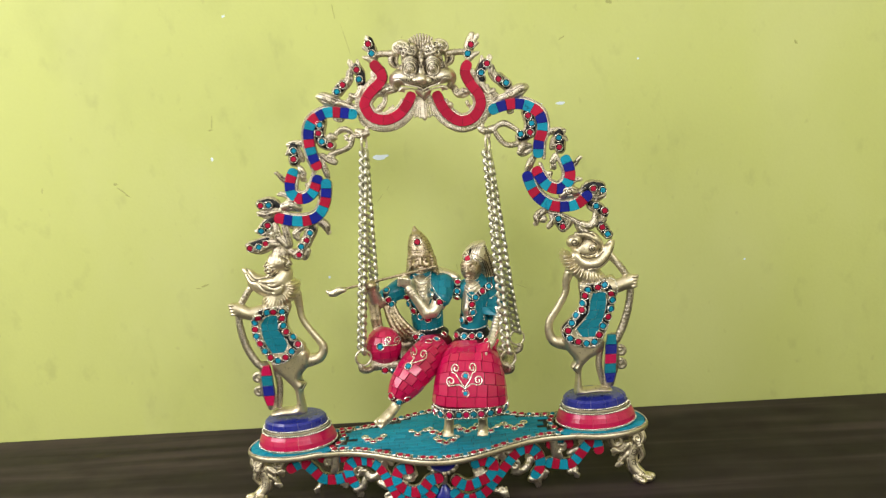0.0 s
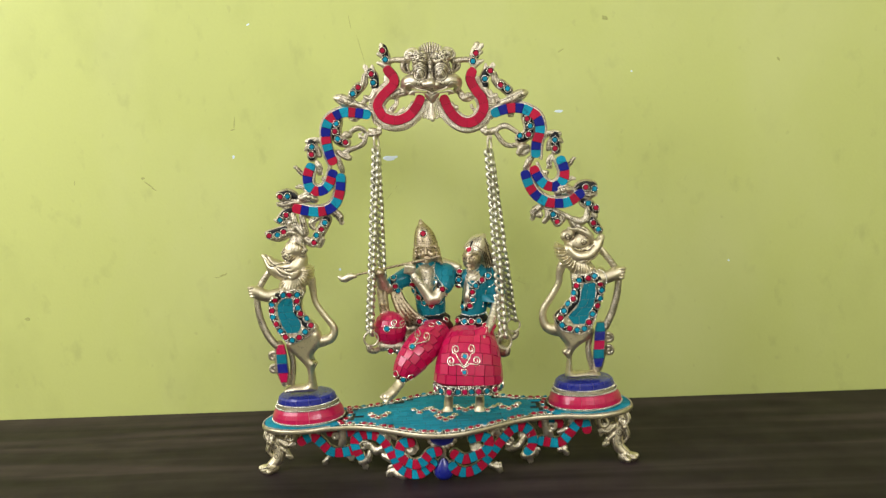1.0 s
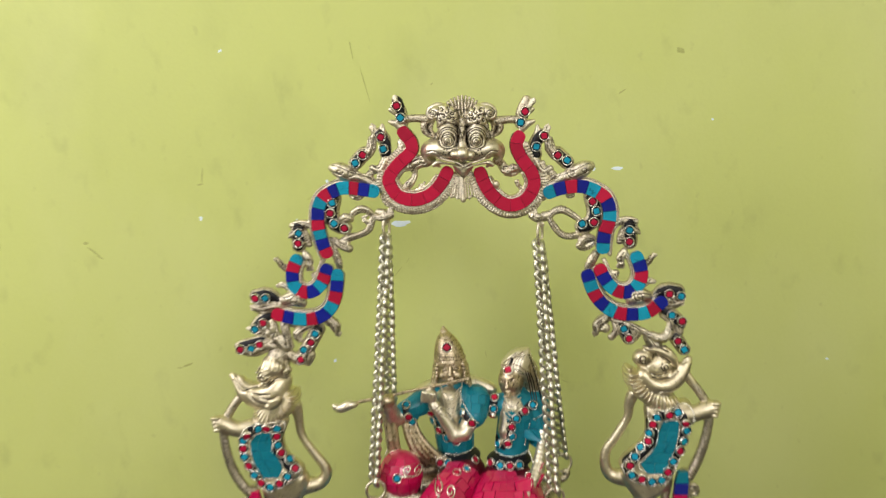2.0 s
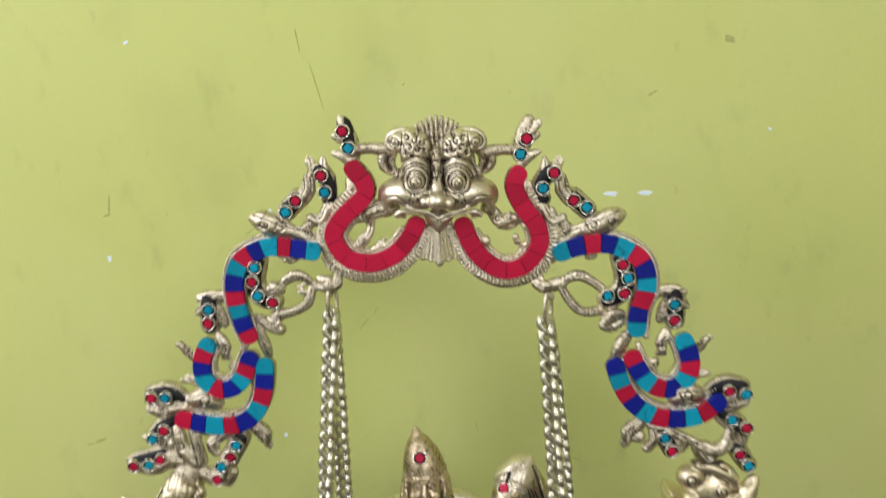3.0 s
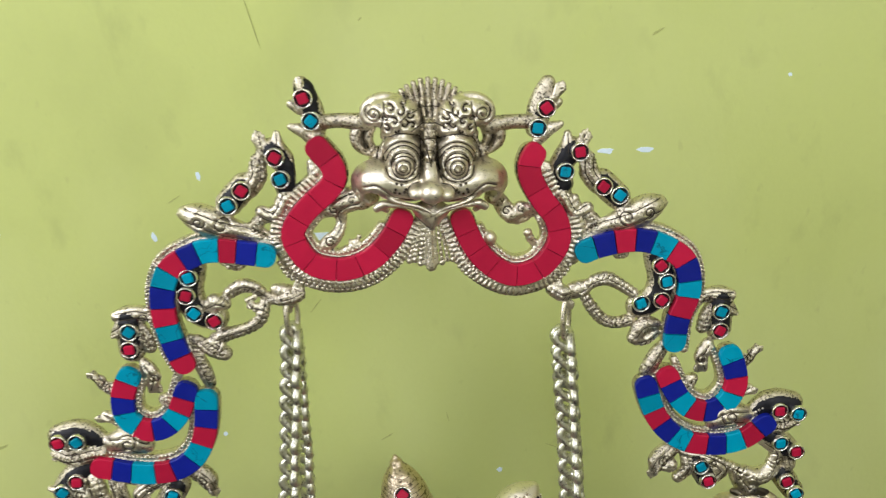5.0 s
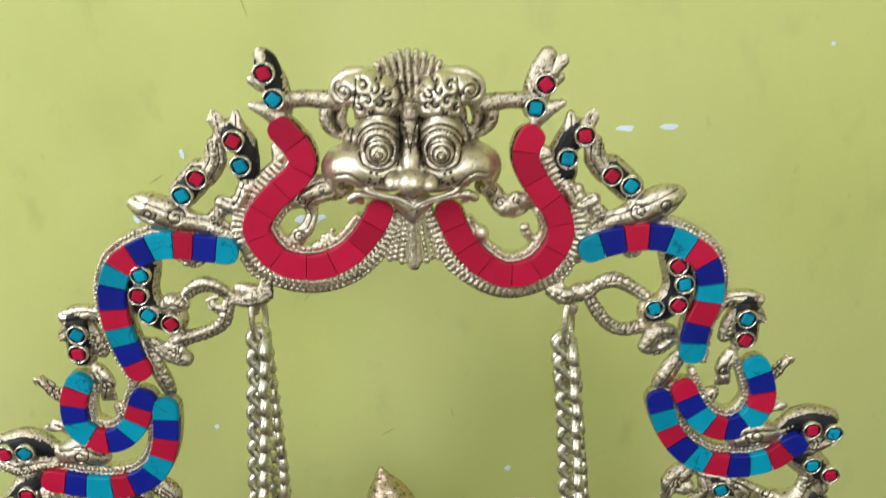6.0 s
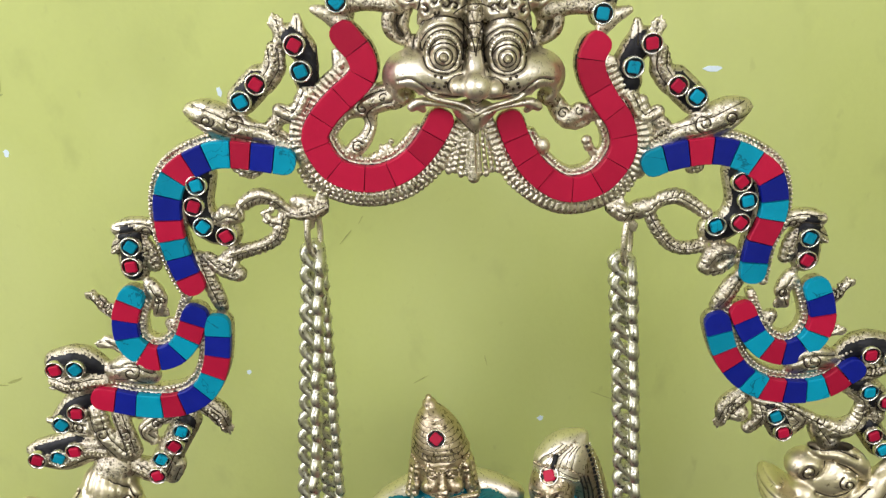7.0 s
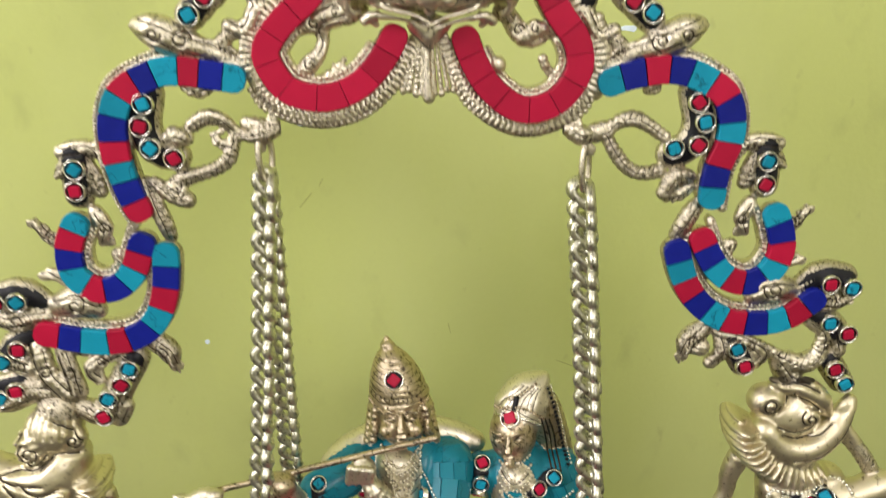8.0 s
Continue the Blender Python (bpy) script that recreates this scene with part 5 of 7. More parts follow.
for sg in (-1, 1):
    reds[sg] = line = catmull(RED[sg], 1.5)
    body.band(line[4:-4], 10.8, 0.4, 5.2, BRASS)
    body.band(line[4:-4], 9.9, 0, 6.2, BLACK, 0.3)
    body.band(offset(line, -6.2 * sg)[22:-8], 3.0, 0.3, 5.4, PALE, 0.6)
    body.band(offset(line, 7.4 * sg)[8:], 4.5, 0.3, 6.0, PALE, 0.8, ribs=0.5, pitch=2.2)
    low = [(-58, 387), (-54, 380), (-44, 375), (-32, 373.5), (-20, 376.5), (-9.5, 384), (-3, 394)] if sg < 0 else [(64, 382), (60.5, 375), (52, 370), (40.5, 368), (30.5, 371), (21, 378), (14, 389)]
    body.band(catmull(low, 1.5), 8, 0.8, 5.4, BRASS, 1.0, ribs=0.4, pitch=2.0, taper=True)

    def q(x, y, z, r, sg=sg):
        return (x + 1.5, y, z + 1.3, r) if sg < 0 else (8.5 - x, y, z - (2 if z > 425 else 4), r)

    for pts, mat, rib in (([(-22, -2, 441, 3.6), (-32, -1, 442, 2.8), (-43, 0, 441, 3.2)], BRASS, 0.0), ([(-44.6, 1, 454.6, 4.0), (-42, 1, 442, 3.6)], BLACK, 0.0), ([(-46, 2, 456.5, 3.4), (-42.6, 2.4, 447, 4.6), (-40.5, 2, 438, 3.4)], BRASS, 0.2),
                          ([(-50, 0, 449, 2.0), (-47, 0, 447, 2.4)], PALE, 0.0), ([(-51, 0, 440, 1.6), (-46, 0, 438, 2.6), (-42, 0, 434, 2.6)], PALE, 0.0), ([(-44, 0, 425, 2.0), (-43, 0, 419, 2.6)], PALE, 0.0),
                          ([(-58, 0, 369, 4.2), (-63, 0, 371, 2.6)], PALE, 0.3), ([(-57, 0, 384, 3.4), (-60, 0, 398, 2.6), (-57, 0, 410, 2.4)], PALE, 0.5)):
        pts = [q(*p) for p in pts]
        if sg > 0 and mat is BLACK:
            pts = [(53.4, 1, 446.6, 3.8), (49.6, 1, 437, 3.6)]
        body.bend(pts, mat, 0.8, step=3.0, ribs=0.5 * rib, pitch=1.9, flat=0.8)
    for pts, mat, rib in INNER[sg]:
        body.bend(pts, mat, 0.6, step=2.5, ribs=rib, pitch=1.8, flat=0.85)
for at, way, r in (((-44.5, 456.5), 95, 4.6), ((56.5, 449), 58, 7.5)):
    body.fan(at, way, r, PALE, 70, 6, -1.5, 1.1)
# the mask: fluted crest, scrolled brows, snail-ridged eyes, broad muzzle, pleated beard
CX = 5.3
face = Sculpt((-36, -27, 374), (47, 7, 464), 0.45)
DOTS = []


def polar(r, a, cx=CX + 0.6, cz=430.0):
    return cx + r * math.cos(radians(a)), cz + r * math.sin(radians(a))


# crest: three tiers of flutes behind one another
face.blob((CX + 0.6, 0, 436), (20, 5.0, 20.5), BRASS, 1.0)
for r0, r1, y0, y1, lo_, hi_, n in ((18, 28.4, -3.5, -3.0, 48, 132, 15), (12, 20.6, -6.2, -5.4, 52, 128, 11), (6, 13.6, -8.4, -7.4, 50, 130, 8)):
    for k in range(n):
        a = lo_ + (hi_ - lo_) * k / (n - 1)
        dip = 4.6 * abs(2 * k / (n - 1) - 1) ** 1.5
        (xa, za), (xb, zb) = polar(r0, a), polar(r1 - dip, a)
        w = 0.5 * radians((hi_ - lo_) / (n - 1))
        face.bar((xa, y0, za), (xb, y1, zb), 0.84 * w * r0 + 0.15, 0.84 * w * r1, BRASS, 0.3)
        if k:
            a -= 0.5 * (hi_ - lo_) / (n - 1)
            face.engrave([polar(r0 + 0.8, a), polar(r1 - dip, a)], 0.32, 0.4, PATINA)
    face.engrave([polar(r0 + 0.4, a) for a in np.linspace(lo_, hi_, 12)], 0.5, 0.8, PATINA)
face.limb([(CX + 0.4, -8.5, 441, 2.6), (CX, -9.5, 430, 2.4)], BRASS, 0.5)
for x in (-1.1, 1.1):
    face.engrave([(CX + 0.4 + x, 441), (CX + x, 433)], 0.32, 0.5, PATINA)
for z in (436.4, 440.0):
    face.engrave([(CX - 2.6, z), (CX + 3, z)], 0.36, 0.6, PATINA)
face.blob((CX, 1, 424), (25, 7, 15), BRASS, 1.5)
for s in (-1, 1):
    dz = 0.5 if s < 0 else -0.6

    def at(x, z, s=s, dz=dz):
        return CX + s * x, z + dz

    def bent(y, rows, mat, k=0.8, step=1.5):
        face.bend([(*at(x, 0)[:1], y + dy, at(0, z)[1], r) for x, dy, z, r in rows], mat, k, step)

    # brow: a tall lobe that leans outwards and rolls into a scroll
    x, z = at(11.6, 443.5)
    face.blob((x, -7.0, z), (8.6, 8.6, 9.6), SATIN, 0.8, tilt=-28 * s)
    x, z = at(18.5, 446.6)
    face.blob((x, -5.5, z), (6.4, 7.4, 5.8), SATIN, 2.0)
    bent(-6, [(13, 0, 451.5, 2.0), (18.5, -0.6, 451.8, 2.3), (23.4, -0.2, 449, 2.4), (24.6, 0, 445, 2.2), (22.4, -0.8, 442.6, 1.9), (20, -1.2, 444.2, 1.6)], SATIN, 0.5)
    # ear, a hollow leaf under the bar
    bent(-1, [(24.5, 0, 441, 2.6), (28.6, 0, 438, 2.6), (28.4, 0, 433, 2.4), (24.6, 0, 429.5, 1.8)], BRASS)
    bent(0.5, [(23, 0, 440, 2.6), (25.5, 0, 435, 3.0), (23.5, 0, 430, 2.2)], BRASS)
    face.engrave([at(25, 439.6), at(26.2, 435), at(24.4, 431)], 1.1, 1.7, PATINA)
    # eye and its hood: one egg, ridged in arcs about the eye
    ex, ez = at(10.6, 425.8)
    face.blob((ex + 0.2 * s, -7.2, ez + 3.6), (8.0, 10.2, 10.6), SATIN, 0.6, tilt=-6 * s)
    face.blob((ex, -11.4, ez), (4.7, 7.4, 4.6), SATIN, 0.4)
    face.blob((ex, -13.2, ez), (2.9, 6.6, 2.8), SATIN, 0.2)
    face.blob((ex, -15.0, ez), (1.2, 5.6, 1.2), SATIN, 0.12)
    # muzzle: a smooth broad cheek, rounded off at its corner
    bent(-7, [(3, -2.0, 416.4, 5.6), (9, -2.6, 417.8, 6.6), (16, -2.0, 419.0, 6.9), (22, 0.4, 418.8, 6.7), (24.6, 2.2, 417.8, 6.2)], SATIN, 1.6, 2.5)
    bent(-4, [(22, 0, 424, 3.4), (27, 1.5, 420, 4.0), (28.6, 2, 415.6, 3.0), (26.8, 1, 411.2, 2.4)], SATIN, 1.6, 2.0)
    # the lip: a rolled rim that rises over the hollow at the corner of the mouth
    bent(-13, [(0, -2.2, 406.6, 0.85), (5, -2.4, 409.4, 0.85), (10, -2.0, 410.6, 0.85), (15, -0.8, 412.0, 0.9), (18.4, 0.6, 414.6, 1.25), (21.6, 2.2, 416.6, 1.3), (25.4, 4.4, 415.8, 1.3), (27.6, 6.2, 412.6, 1.4), (25.8, 7.4, 409.8, 1.5)], SATIN, 0.5)
    bent(-11.5, [(1, 1.6, 404.6, 0.8), (6, 1.4, 407.0, 0.8), (11, 2.0, 408.4, 0.9), (15.5, 2.6, 409.0, 1.2), (19.4, 3.4, 409.2, 1.6), (22.0, 4.4, 407.4, 1.8)], SATIN, 0.4)
    bent(-6, [(17.6, -2, 410.2, 1.7), (19.6, -1.4, 408.0, 1.5), (18.2, -0.6, 406.2, 1.2)], SATIN, 0.4)
    bent(-2, [(25, 0, 410, 2.8), (28.5, 1, 407.8, 2.6)], BRASS)
    # nose wing
    x, z = at(5.6, 415.8)
    face.blob((x, -17.2, z), (3.9, 4.6, 3.3), SATIN, 0.7)
    face.carve((*at(23.4, 0)[:1], -12, at(0, 412.6)[1]), (3.6, 10, 2.5), 0.4)
    # chasing: rings round the pupil, arcs over the hood, a band of strokes between two of them
    for r, w in ((1.4, 0.46), (2.9, 0.5), (4.6, 0.62)):
        face.engrave([(ex + r * math.cos(t), ez + r * math.sin(t)) for t in np.linspace(0, 2 * math.pi, 26)], w, 0.6, PATINA)
    for r in (5.6, 8.0, 9.4, 12.2):
        face.engrave([(ex + 0.86 * r * math.cos(t), ez + 1.06 * r * math.sin(t)) for t in np.linspace(0.02 * math.pi, 0.98 * math.pi, 20)], 0.55, 0.85, PATINA)
    for t in np.linspace(0.08 * math.pi, 0.92 * math.pi, 15):
        face.engrave([(ex + 0.86 * r * math.cos(t), ez + 1.06 * r * math.sin(t)) for r in (6.0, 7.6)], 0.45, 0.75, PATINA)
    face.engrave([(ex - 7.4, ez + 1), (ex - 5.4, ez - 4.0), (ex, ez - 5.8), (ex + 5.4, ez - 4.0), (ex + 7.4, ez + 1)], 0.6, 0.9, PATINA)
    # leafy strokes on the brow
    for x, z, r, a in ((6.6, 441.6, 1.7, 0.4), (9.8, 442.6, 1.9, 2.0), (13.4, 443.6, 1.9, 0.8), (7.4, 446.0, 1.8, 3.4), (11.0, 447.2, 2.0, 2.2), (14.6, 448.4, 1.7, 1.0), (9.8, 450.4, 1.4, 2.4), (16.8, 444.4, 1.4, 0.2), (16.4, 440.8, 1.5, 1.4), (12.8, 439.8, 1.2, 2.6)):
        face.engrave(curl(*at(x, z), r, 0.72, a if s > 0 else math.pi - a, s), 0.85, 1.2, PATINA)
    face.engrave(curl(*at(21.4, 446.2), 3.6, 1.7, 1.2 if s > 0 else math.pi - 1.2, -s), 0.42, 0.75, PATINA)
    face.engrave([at(17, 450.6), at(17.4, 445.6), at(18.8, 440.4), at(21.4, 437)], 0.45, 0.7, PATINA)
    face.engrave([at(3.2, 437), at(3.4, 430), at(3.6, 424), at(4.6, 420.6)], 0.5, 0.8, PATINA)
    face.engrave([at(4.2, 419.6), at(7.8, 418.8), at(9.6, 416), at(7.6, 413.2), at(3.4, 412.8), at(0, 411.4)], 0.42, 0.6, PATINA)
    face.engrave([at(0, 408.4), at(5, 411.2), at(10, 412.3), at(15, 413.7), at(18.2, 416.4), at(22, 418.4), at(26.4, 417.4)], 0.4, 0.55, PATINA)
    face.engrave([at(0.6, 405.6), at(5.6, 408.3), at(11, 409.4), at(16, 410.6), at(19.6, 411.4)], 0.45, 1.0, PATINA)
    face.engrave([at(8.6, 405.4), at(4.6, 401.6), at(0, 397.4)], 0.5, 0.9, PATINA)
    DOTS.extend(at(9.6 + 2.0 * (k % 3) + 0.5 * (k // 3), 419.6 - 1.8 * (k // 3) - 0.6 * (k % 2)) for k in range(9))
# nose
face.limb([(CX, -11, 430, 2.0), (CX, -14.5, 423, 2.7), (CX, -17.5, 417.6, 3.6)], SATIN, 1.2)
face.blob((CX, -19.8, 416.6), (4.9, 5.0, 4.6), SATIN, 0.9).blob((CX, -16.5, 412.8), (2.4, 3.4, 3.0), SATIN, 0.8)
face.blob((CX - 0.2, -12.5, 429.4), (2.1, 2.6, 1.9), PALE, 0.25)
face.engrave([(CX - 0.2 + 2.4 * math.cos(t), 429.4 + 2.2 * math.sin(t)) for t in np.linspace(0, 2 * math.pi, 18)], 0.4, 0.6, PATINA)
# chin and pleated beard
face.pillow([(CX - 8, 407), (CX, 410), (CX + 8, 406.4), (CX + 4.4, 401.4), (CX, 396.8), (CX - 4.6, 401.6)], -5, 5, 6.5, SATIN, 0.6)
for k in range(-5, 6):
    low = 380.2 + 0.55 * abs(k) + (0.9 if k % 2 else 0)
    face.bar((CX - 0.3 + 1.25 * k, -2.8 + abs(k) * 0.25, 403 - 0.7 * abs(k)), (CX - 0.6 + 2.3 * k, -2.6 + abs(k) * 0.25, low), 0.9, 1.2 if k else 2.3, PALE, 0.2, ribs=0.16 if abs(k) > 1 else 0.0, pitch=2.1)
    if k:
        j = k - 0.5 * (1 if k > 0 else -1)
        face.engrave([(CX - 0.3 + 1.25 * j, 401 - 0.7 * abs(j)), (CX - 0.6 + 2.3 * j, low + 0.8)], 0.36, 0.5, PATINA)
geo = face.skin(Geo())
for p, n_ in zip(*face.front(DOTS)):
    lathe(geo, [(0.62, -0.4), (0.62, 0.06), (0.02, 0.06)], facing(p, n_), PATINA, 8)
lion = part("lion_mask", geo, ornament, "cast brass lion mask with ridged eyes and fluted crest")
# leaf chasing on the pieces inside the red scrolls
for pts in ([(-20, 413), (-28, 413), (-36, 409.6), (-41, 406)], [(-20, 409.4), (-28, 408.4), (-33, 405), (-32, 400), (-34, 396)], curl(-37, 393, 2.3, 1.3, 0.5), curl(-34.5, 407, 2.0, 1.1, 2.0), curl(-27, 410.6, 1.8, 1.0, 0.6),
            curl(37, 403, 2.2, 1.2, 0.3), curl(43, 403.5, 1.7, 1.0, 2.0), [(46, 401.5), (50, 400)], [(50, 386), (47, 389)]):
    body.engrave(pts, 0.55, 0.7, PATINA)
geo = body.skin(Geo())
crest = part("serpent_scroll", geo, ornament, "pierced brass scrolls with two coral-red inlaid serpents")
strip_tiles(crest, reds[-1], 9.6, "rrrrrrrrrrr", Y_TILE + 0.6, 3.0, gap=0.14)
strip_tiles(crest, reds[1], 9.6, "rrrrrrrrrrr", Y_TILE + 0.6, 3.0, gap=0.14)
set_gems(crest, [(-43.5, 453), (-41, 444), (53, 445.5), (49.5, 437.5)], -4.6, "rtrt")
trim = Geo()
for sg in (-1, 1):
    low = [(-59, 383), (-55, 376.5), (-44, 371.5), (-31, 370), (-18, 373), (-7, 382), (-1, 392)] if sg < 0 else [(65, 378), (61.5, 371.5), (52, 366.5), (40.5, 364.5), (29, 368), (18, 376), (12, 388)]
    low = [(x, z + 1.4) for x, z in low]
    beads(trim, lift(catmull(low, 1), -1.4), 1.15, PALE, 2.1)
    beads(trim, lift(offset(catmull(low, 1), -3.4 * sg), -2.2), 1.15, PALE, 2.1)
    inner = offset(reds[sg], -6.6 * sg)
    beads(trim, lift(inner[22:-8], -2.5), 0.85, PALE, 1.9)
part("bead_trim", trim, crest)


# ---- the swing: seat, rings and four chains ----
swing = thing("swing", "brass swing seat hanging on four curb chains", "swing", (0.005, 0.006, 0.145))
SWING_UP = Matrix.Translation((-0.005, -0.006, -0.145))


def ring(name, c, r, wire, parent, normal=(0, -1, 0), oval=1.0):
    m = facing(c, normal)
    geo = Geo()
    tube(geo, [m @ Vector((r * math.cos(a), oval * r * math.sin(a), 0)) for a in np.linspace(0, 2 * math.pi, 28, endpoint=False)], wire, PALE, 8, closed=True)
    return part(name, geo, parent, at=SWING_UP if parent is swing else None)


TOPS = {-1: (-56, 0, 362), 1: (63, 0, 354)}
CORNERS = {(-1, -1): (-72, -22, 152), (-1, 1): (-62, 34, 156), (1, -1): (70, -22, 143), (1, 1): (82, 34, 147)}
body = Sculpt((-80, -30, 120), (96, 44, 154), 1.0)
body.limb([(-60, 6, 143, 7), (5, 6, 139, 7), (71, 6, 135, 7)], BRASS, 2)
body.limb([(-60, -14, 142, 5), (5, -16, 138, 5), (66, -14, 133, 5)], BRASS, 3)
body.limb([(-56, 28, 144, 5), (73, 28, 136, 5)], BRASS, 3)
body.limb([(-62, -14, 141, 5), (-60, 28, 144, 5)], BRASS, 3).limb([(68, -14, 133, 5), (75, 28, 136, 5)], BRASS, 3)
part("seat", body.skin(Geo()), swing, "cast brass seat bar", at=SWING_UP)
for (sx, sy), c in CORNERS.items():
    geo = Geo()
    x, y, z = c
    tube(geo, catmull([(x - sx * 9, y + (8 if sy < 0 else -5), z - 12), (x - sx * 3, y + (3 if sy < 0 else -2), z - 14), (x + sx * 2, y, z - 12), (x + sx * 3, y, z - 7)], 1.5), 3.4, BRASS, 10)
    part("hook", geo, swing, at=SWING_UP)
    ring("ring", c, 7.6, 1.15, swing, (0.25, -1, 0.1))
for s, c in TOPS.items():
    ring("hanging_ring", (c[0], c[1], c[2] - 2.2), 3.9, 1.25, swing, (0.86, -0.5, 0), 2.3)


def link_mesh():
    """One twisted oval link of a curb chain, along z."""
    geo = Geo()
    a = np.linspace(0, 2 * math.pi, 22, endpoint=False)
    tube(geo, [(3.5 * math.cos(t), 2.1 * math.sin(2 * t), 5.7 * math.sin(t)) for t in a], 1.95, CHAIN_METAL, 8, closed=True)
    return geo.mesh("link")


LINK = link_mesh()
for (sx, sy), c in CORNERS.items():
    a, b = Vector(TOPS[sx]) + Vector((0, sy * 1.5, -13.0)), Vector(c) + Vector((0, 0, 9.5))
    way = (b - a).normalized()
    n = int(round((b - a).length / 7.6))
    chain = tagged(new("chain"), "brass curb chain")
    chain.parent, chain.matrix_basis = swing, SWING_UP
    side = Vector((0, -1, 0)).cross(way).normalized()
    turn = Matrix((side, way.cross(side), way)).transposed().to_4x4()
    for k in range(n + 1):
        p = a + (b - a) * (k / n) + Vector((0, 0, -1.2 * math.sin(math.pi * k / n)))
        m = Matrix.Translation(p) @ turn @ Matrix.Rotation(radians(random.uniform(-7, 7) + 42 - sy * 6), 4, "Z") @ Matrix.Rotation(radians(36), 4, "Y")
        part("link", LINK, chain, at=metres(m))


# ---- the statues ----
def blanket(geo, body, rim, gems, kinds, field, rows):
    """A lion's inlaid blanket: beaded rim, a row of gems, a beaded line, turquoise tiles inside."""
    p, n_ = body.front(closed(rim, 0.8))
    ok = ~np.isnan(p).any(1)
    beads(geo, p[ok] + 0.2 * n_[ok], 0.95, SILVER)
    ground_line(geo, body, list(gems) + [gems[0]], None, 6.2, 5.5)
    gem_row(geo, body, gems, kinds, 4.2, None, 1.4)
    field = closed(field, 0.8)
    p, n_ = body.front(field)
    ok = ~np.isnan(p).any(1)
    beads(geo, p[ok] + 0.2 * n_[ok], 0.85, SILVER)
    zs = np.linspace(field[:, 1].min() + 0.8, field[:, 1].max() - 0.8, rows + 1)
    for z0, z1 in zip(zs[:-1], zs[1:]):
        grid = []
        cuts = [0, random.uniform(0.35, 0.65), 1]
        for z in (z0, z1):
            near = field[np.abs(field[:, 1] - z) < 1.6]
            x0, x1 = near[:, 0].min() + 0.6, near[:, 0].max() - 0.6
            grid.append([((x0 + (x1 - x0) * u, body.lo[1] + 0.1, z), (0, 1, 0)) for u in cuts])
        inlay(geo, body, grid, TURQ, 0.9, 0.03)


def ruff(body, edge, heart, count, mat):
    """A pleated mane round the neck."""
    body.pillow(edge, 0, 6.0, 15.0, mat, 0.8)
    rim = closed(edge, 1.0)
    for k in range(count):
        p = rim[int(k * len(rim) / count)]
        body.engrave([tuple(p), tuple(p + 0.62 * (np.array(heart) - p))], 1.0, 1.9, BLACK)


# the lion on the left-hand pedestal looks up to its own right
body = Sculpt((-212, -26, 88), (-104, 24, 272), 0.72)
body.pillow([(-181, 202), (-172, 211), (-143, 212), (-147, 195), (-144, 181), (-131, 167), (-139, 157), (-161, 148), (-171, 156), (-183, 178), (-184, 193)], -2, 6, 9, CREAM, 1.0)
body.pillow([(-169, 150), (-150, 162), (-131, 163), (-130, 147), (-139, 134), (-135, 125), (-139, 117), (-138, 101), (-139, 93), (-158, 92), (-173, 92), (-175, 96), (-163, 100.5), (-149, 102), (-147, 112), (-149, 122), (-158, 133)], 0, 7, 9, CREAM, 1.0)
ruff(body, [(-169, 222), (-167, 210), (-157, 207), (-145, 211), (-136, 218), (-131, 231), (-139, 238), (-152, 236)], (-152, 231), 26, CREAM)
body.bend([(-186, -3, 249, 2.2), (-180, -4, 244, 5), (-174, -4, 236, 8.5), (-163, -4, 231, 10.5), (-152, -3, 235, 11), (-146, -1, 243, 9)], CREAM, 1.5, 4)
body.blob((-158, -5, 249), (7.5, 8, 8.5), CREAM, 1, tilt=20, ribs=lambda x, y, z: 0.4 * np.cos(1.8 * z))
body.blob((-150, -1, 255), (12, 11, 11), CREAM, 2).blob((-141, -4, 252), (5, 5, 5), CREAM, 1).blob((-147, 0, 264), (9, 8, 8), BRASS, 2)
body.limb([(-150, 0, 230, 12), (-158, 0, 212, 14)], BRASS, 2)
body.bend([(-136, 2, 220, 4.8), (-135, 3, 208, 3.6), (-133, 3, 193, 3.1), (-124, 3, 178, 3.4), (-114.5, 3, 163, 4.0), (-119, 3, 152, 5.0), (-132, 2, 149, 7)], CREAM, 1.5, 4)
body.bend([(-172, -8, 206, 7), (-183, -10, 205, 6), (-196, -10, 211, 6.6)], CREAM, 2, 4)
for k in range(4):
    body.blob((-199.5 + 0.5 * k, -13, 216 - 3.2 * k), (4.2, 4, 2.0), CREAM, 0.6)
body.bend([(-176, -5, 236, 3.2), (-187, -7, 222, 3.4), (-195, -7, 206, 3.4), (-195, -6, 186, 3.6), (-191, -5, 168, 3.8), (-184, -5, 154, 4), (-176, -5, 145, 4)], BRASS, 1, 4, ribs=0.2, pitch=3)
body.bend([(-176, -2, 148, 5), (-176, -1, 125, 7), (-173, -1, 104, 5)], BRASS, 1.5, 4, ribs=0.3, pitch=3)
body.bend([(-166, 0, 146, 3), (-163, 0, 125, 3.2), (-166, 0, 103, 3.2)], BRASS, 1, 4)
for z in (133, 118):
    body.bend([(x, -3, w, 2.0) for x, w in curl(-184, z + 2, 5.5, 1.2, 0.3, 1)], BRASS, 0.5, 2.5)
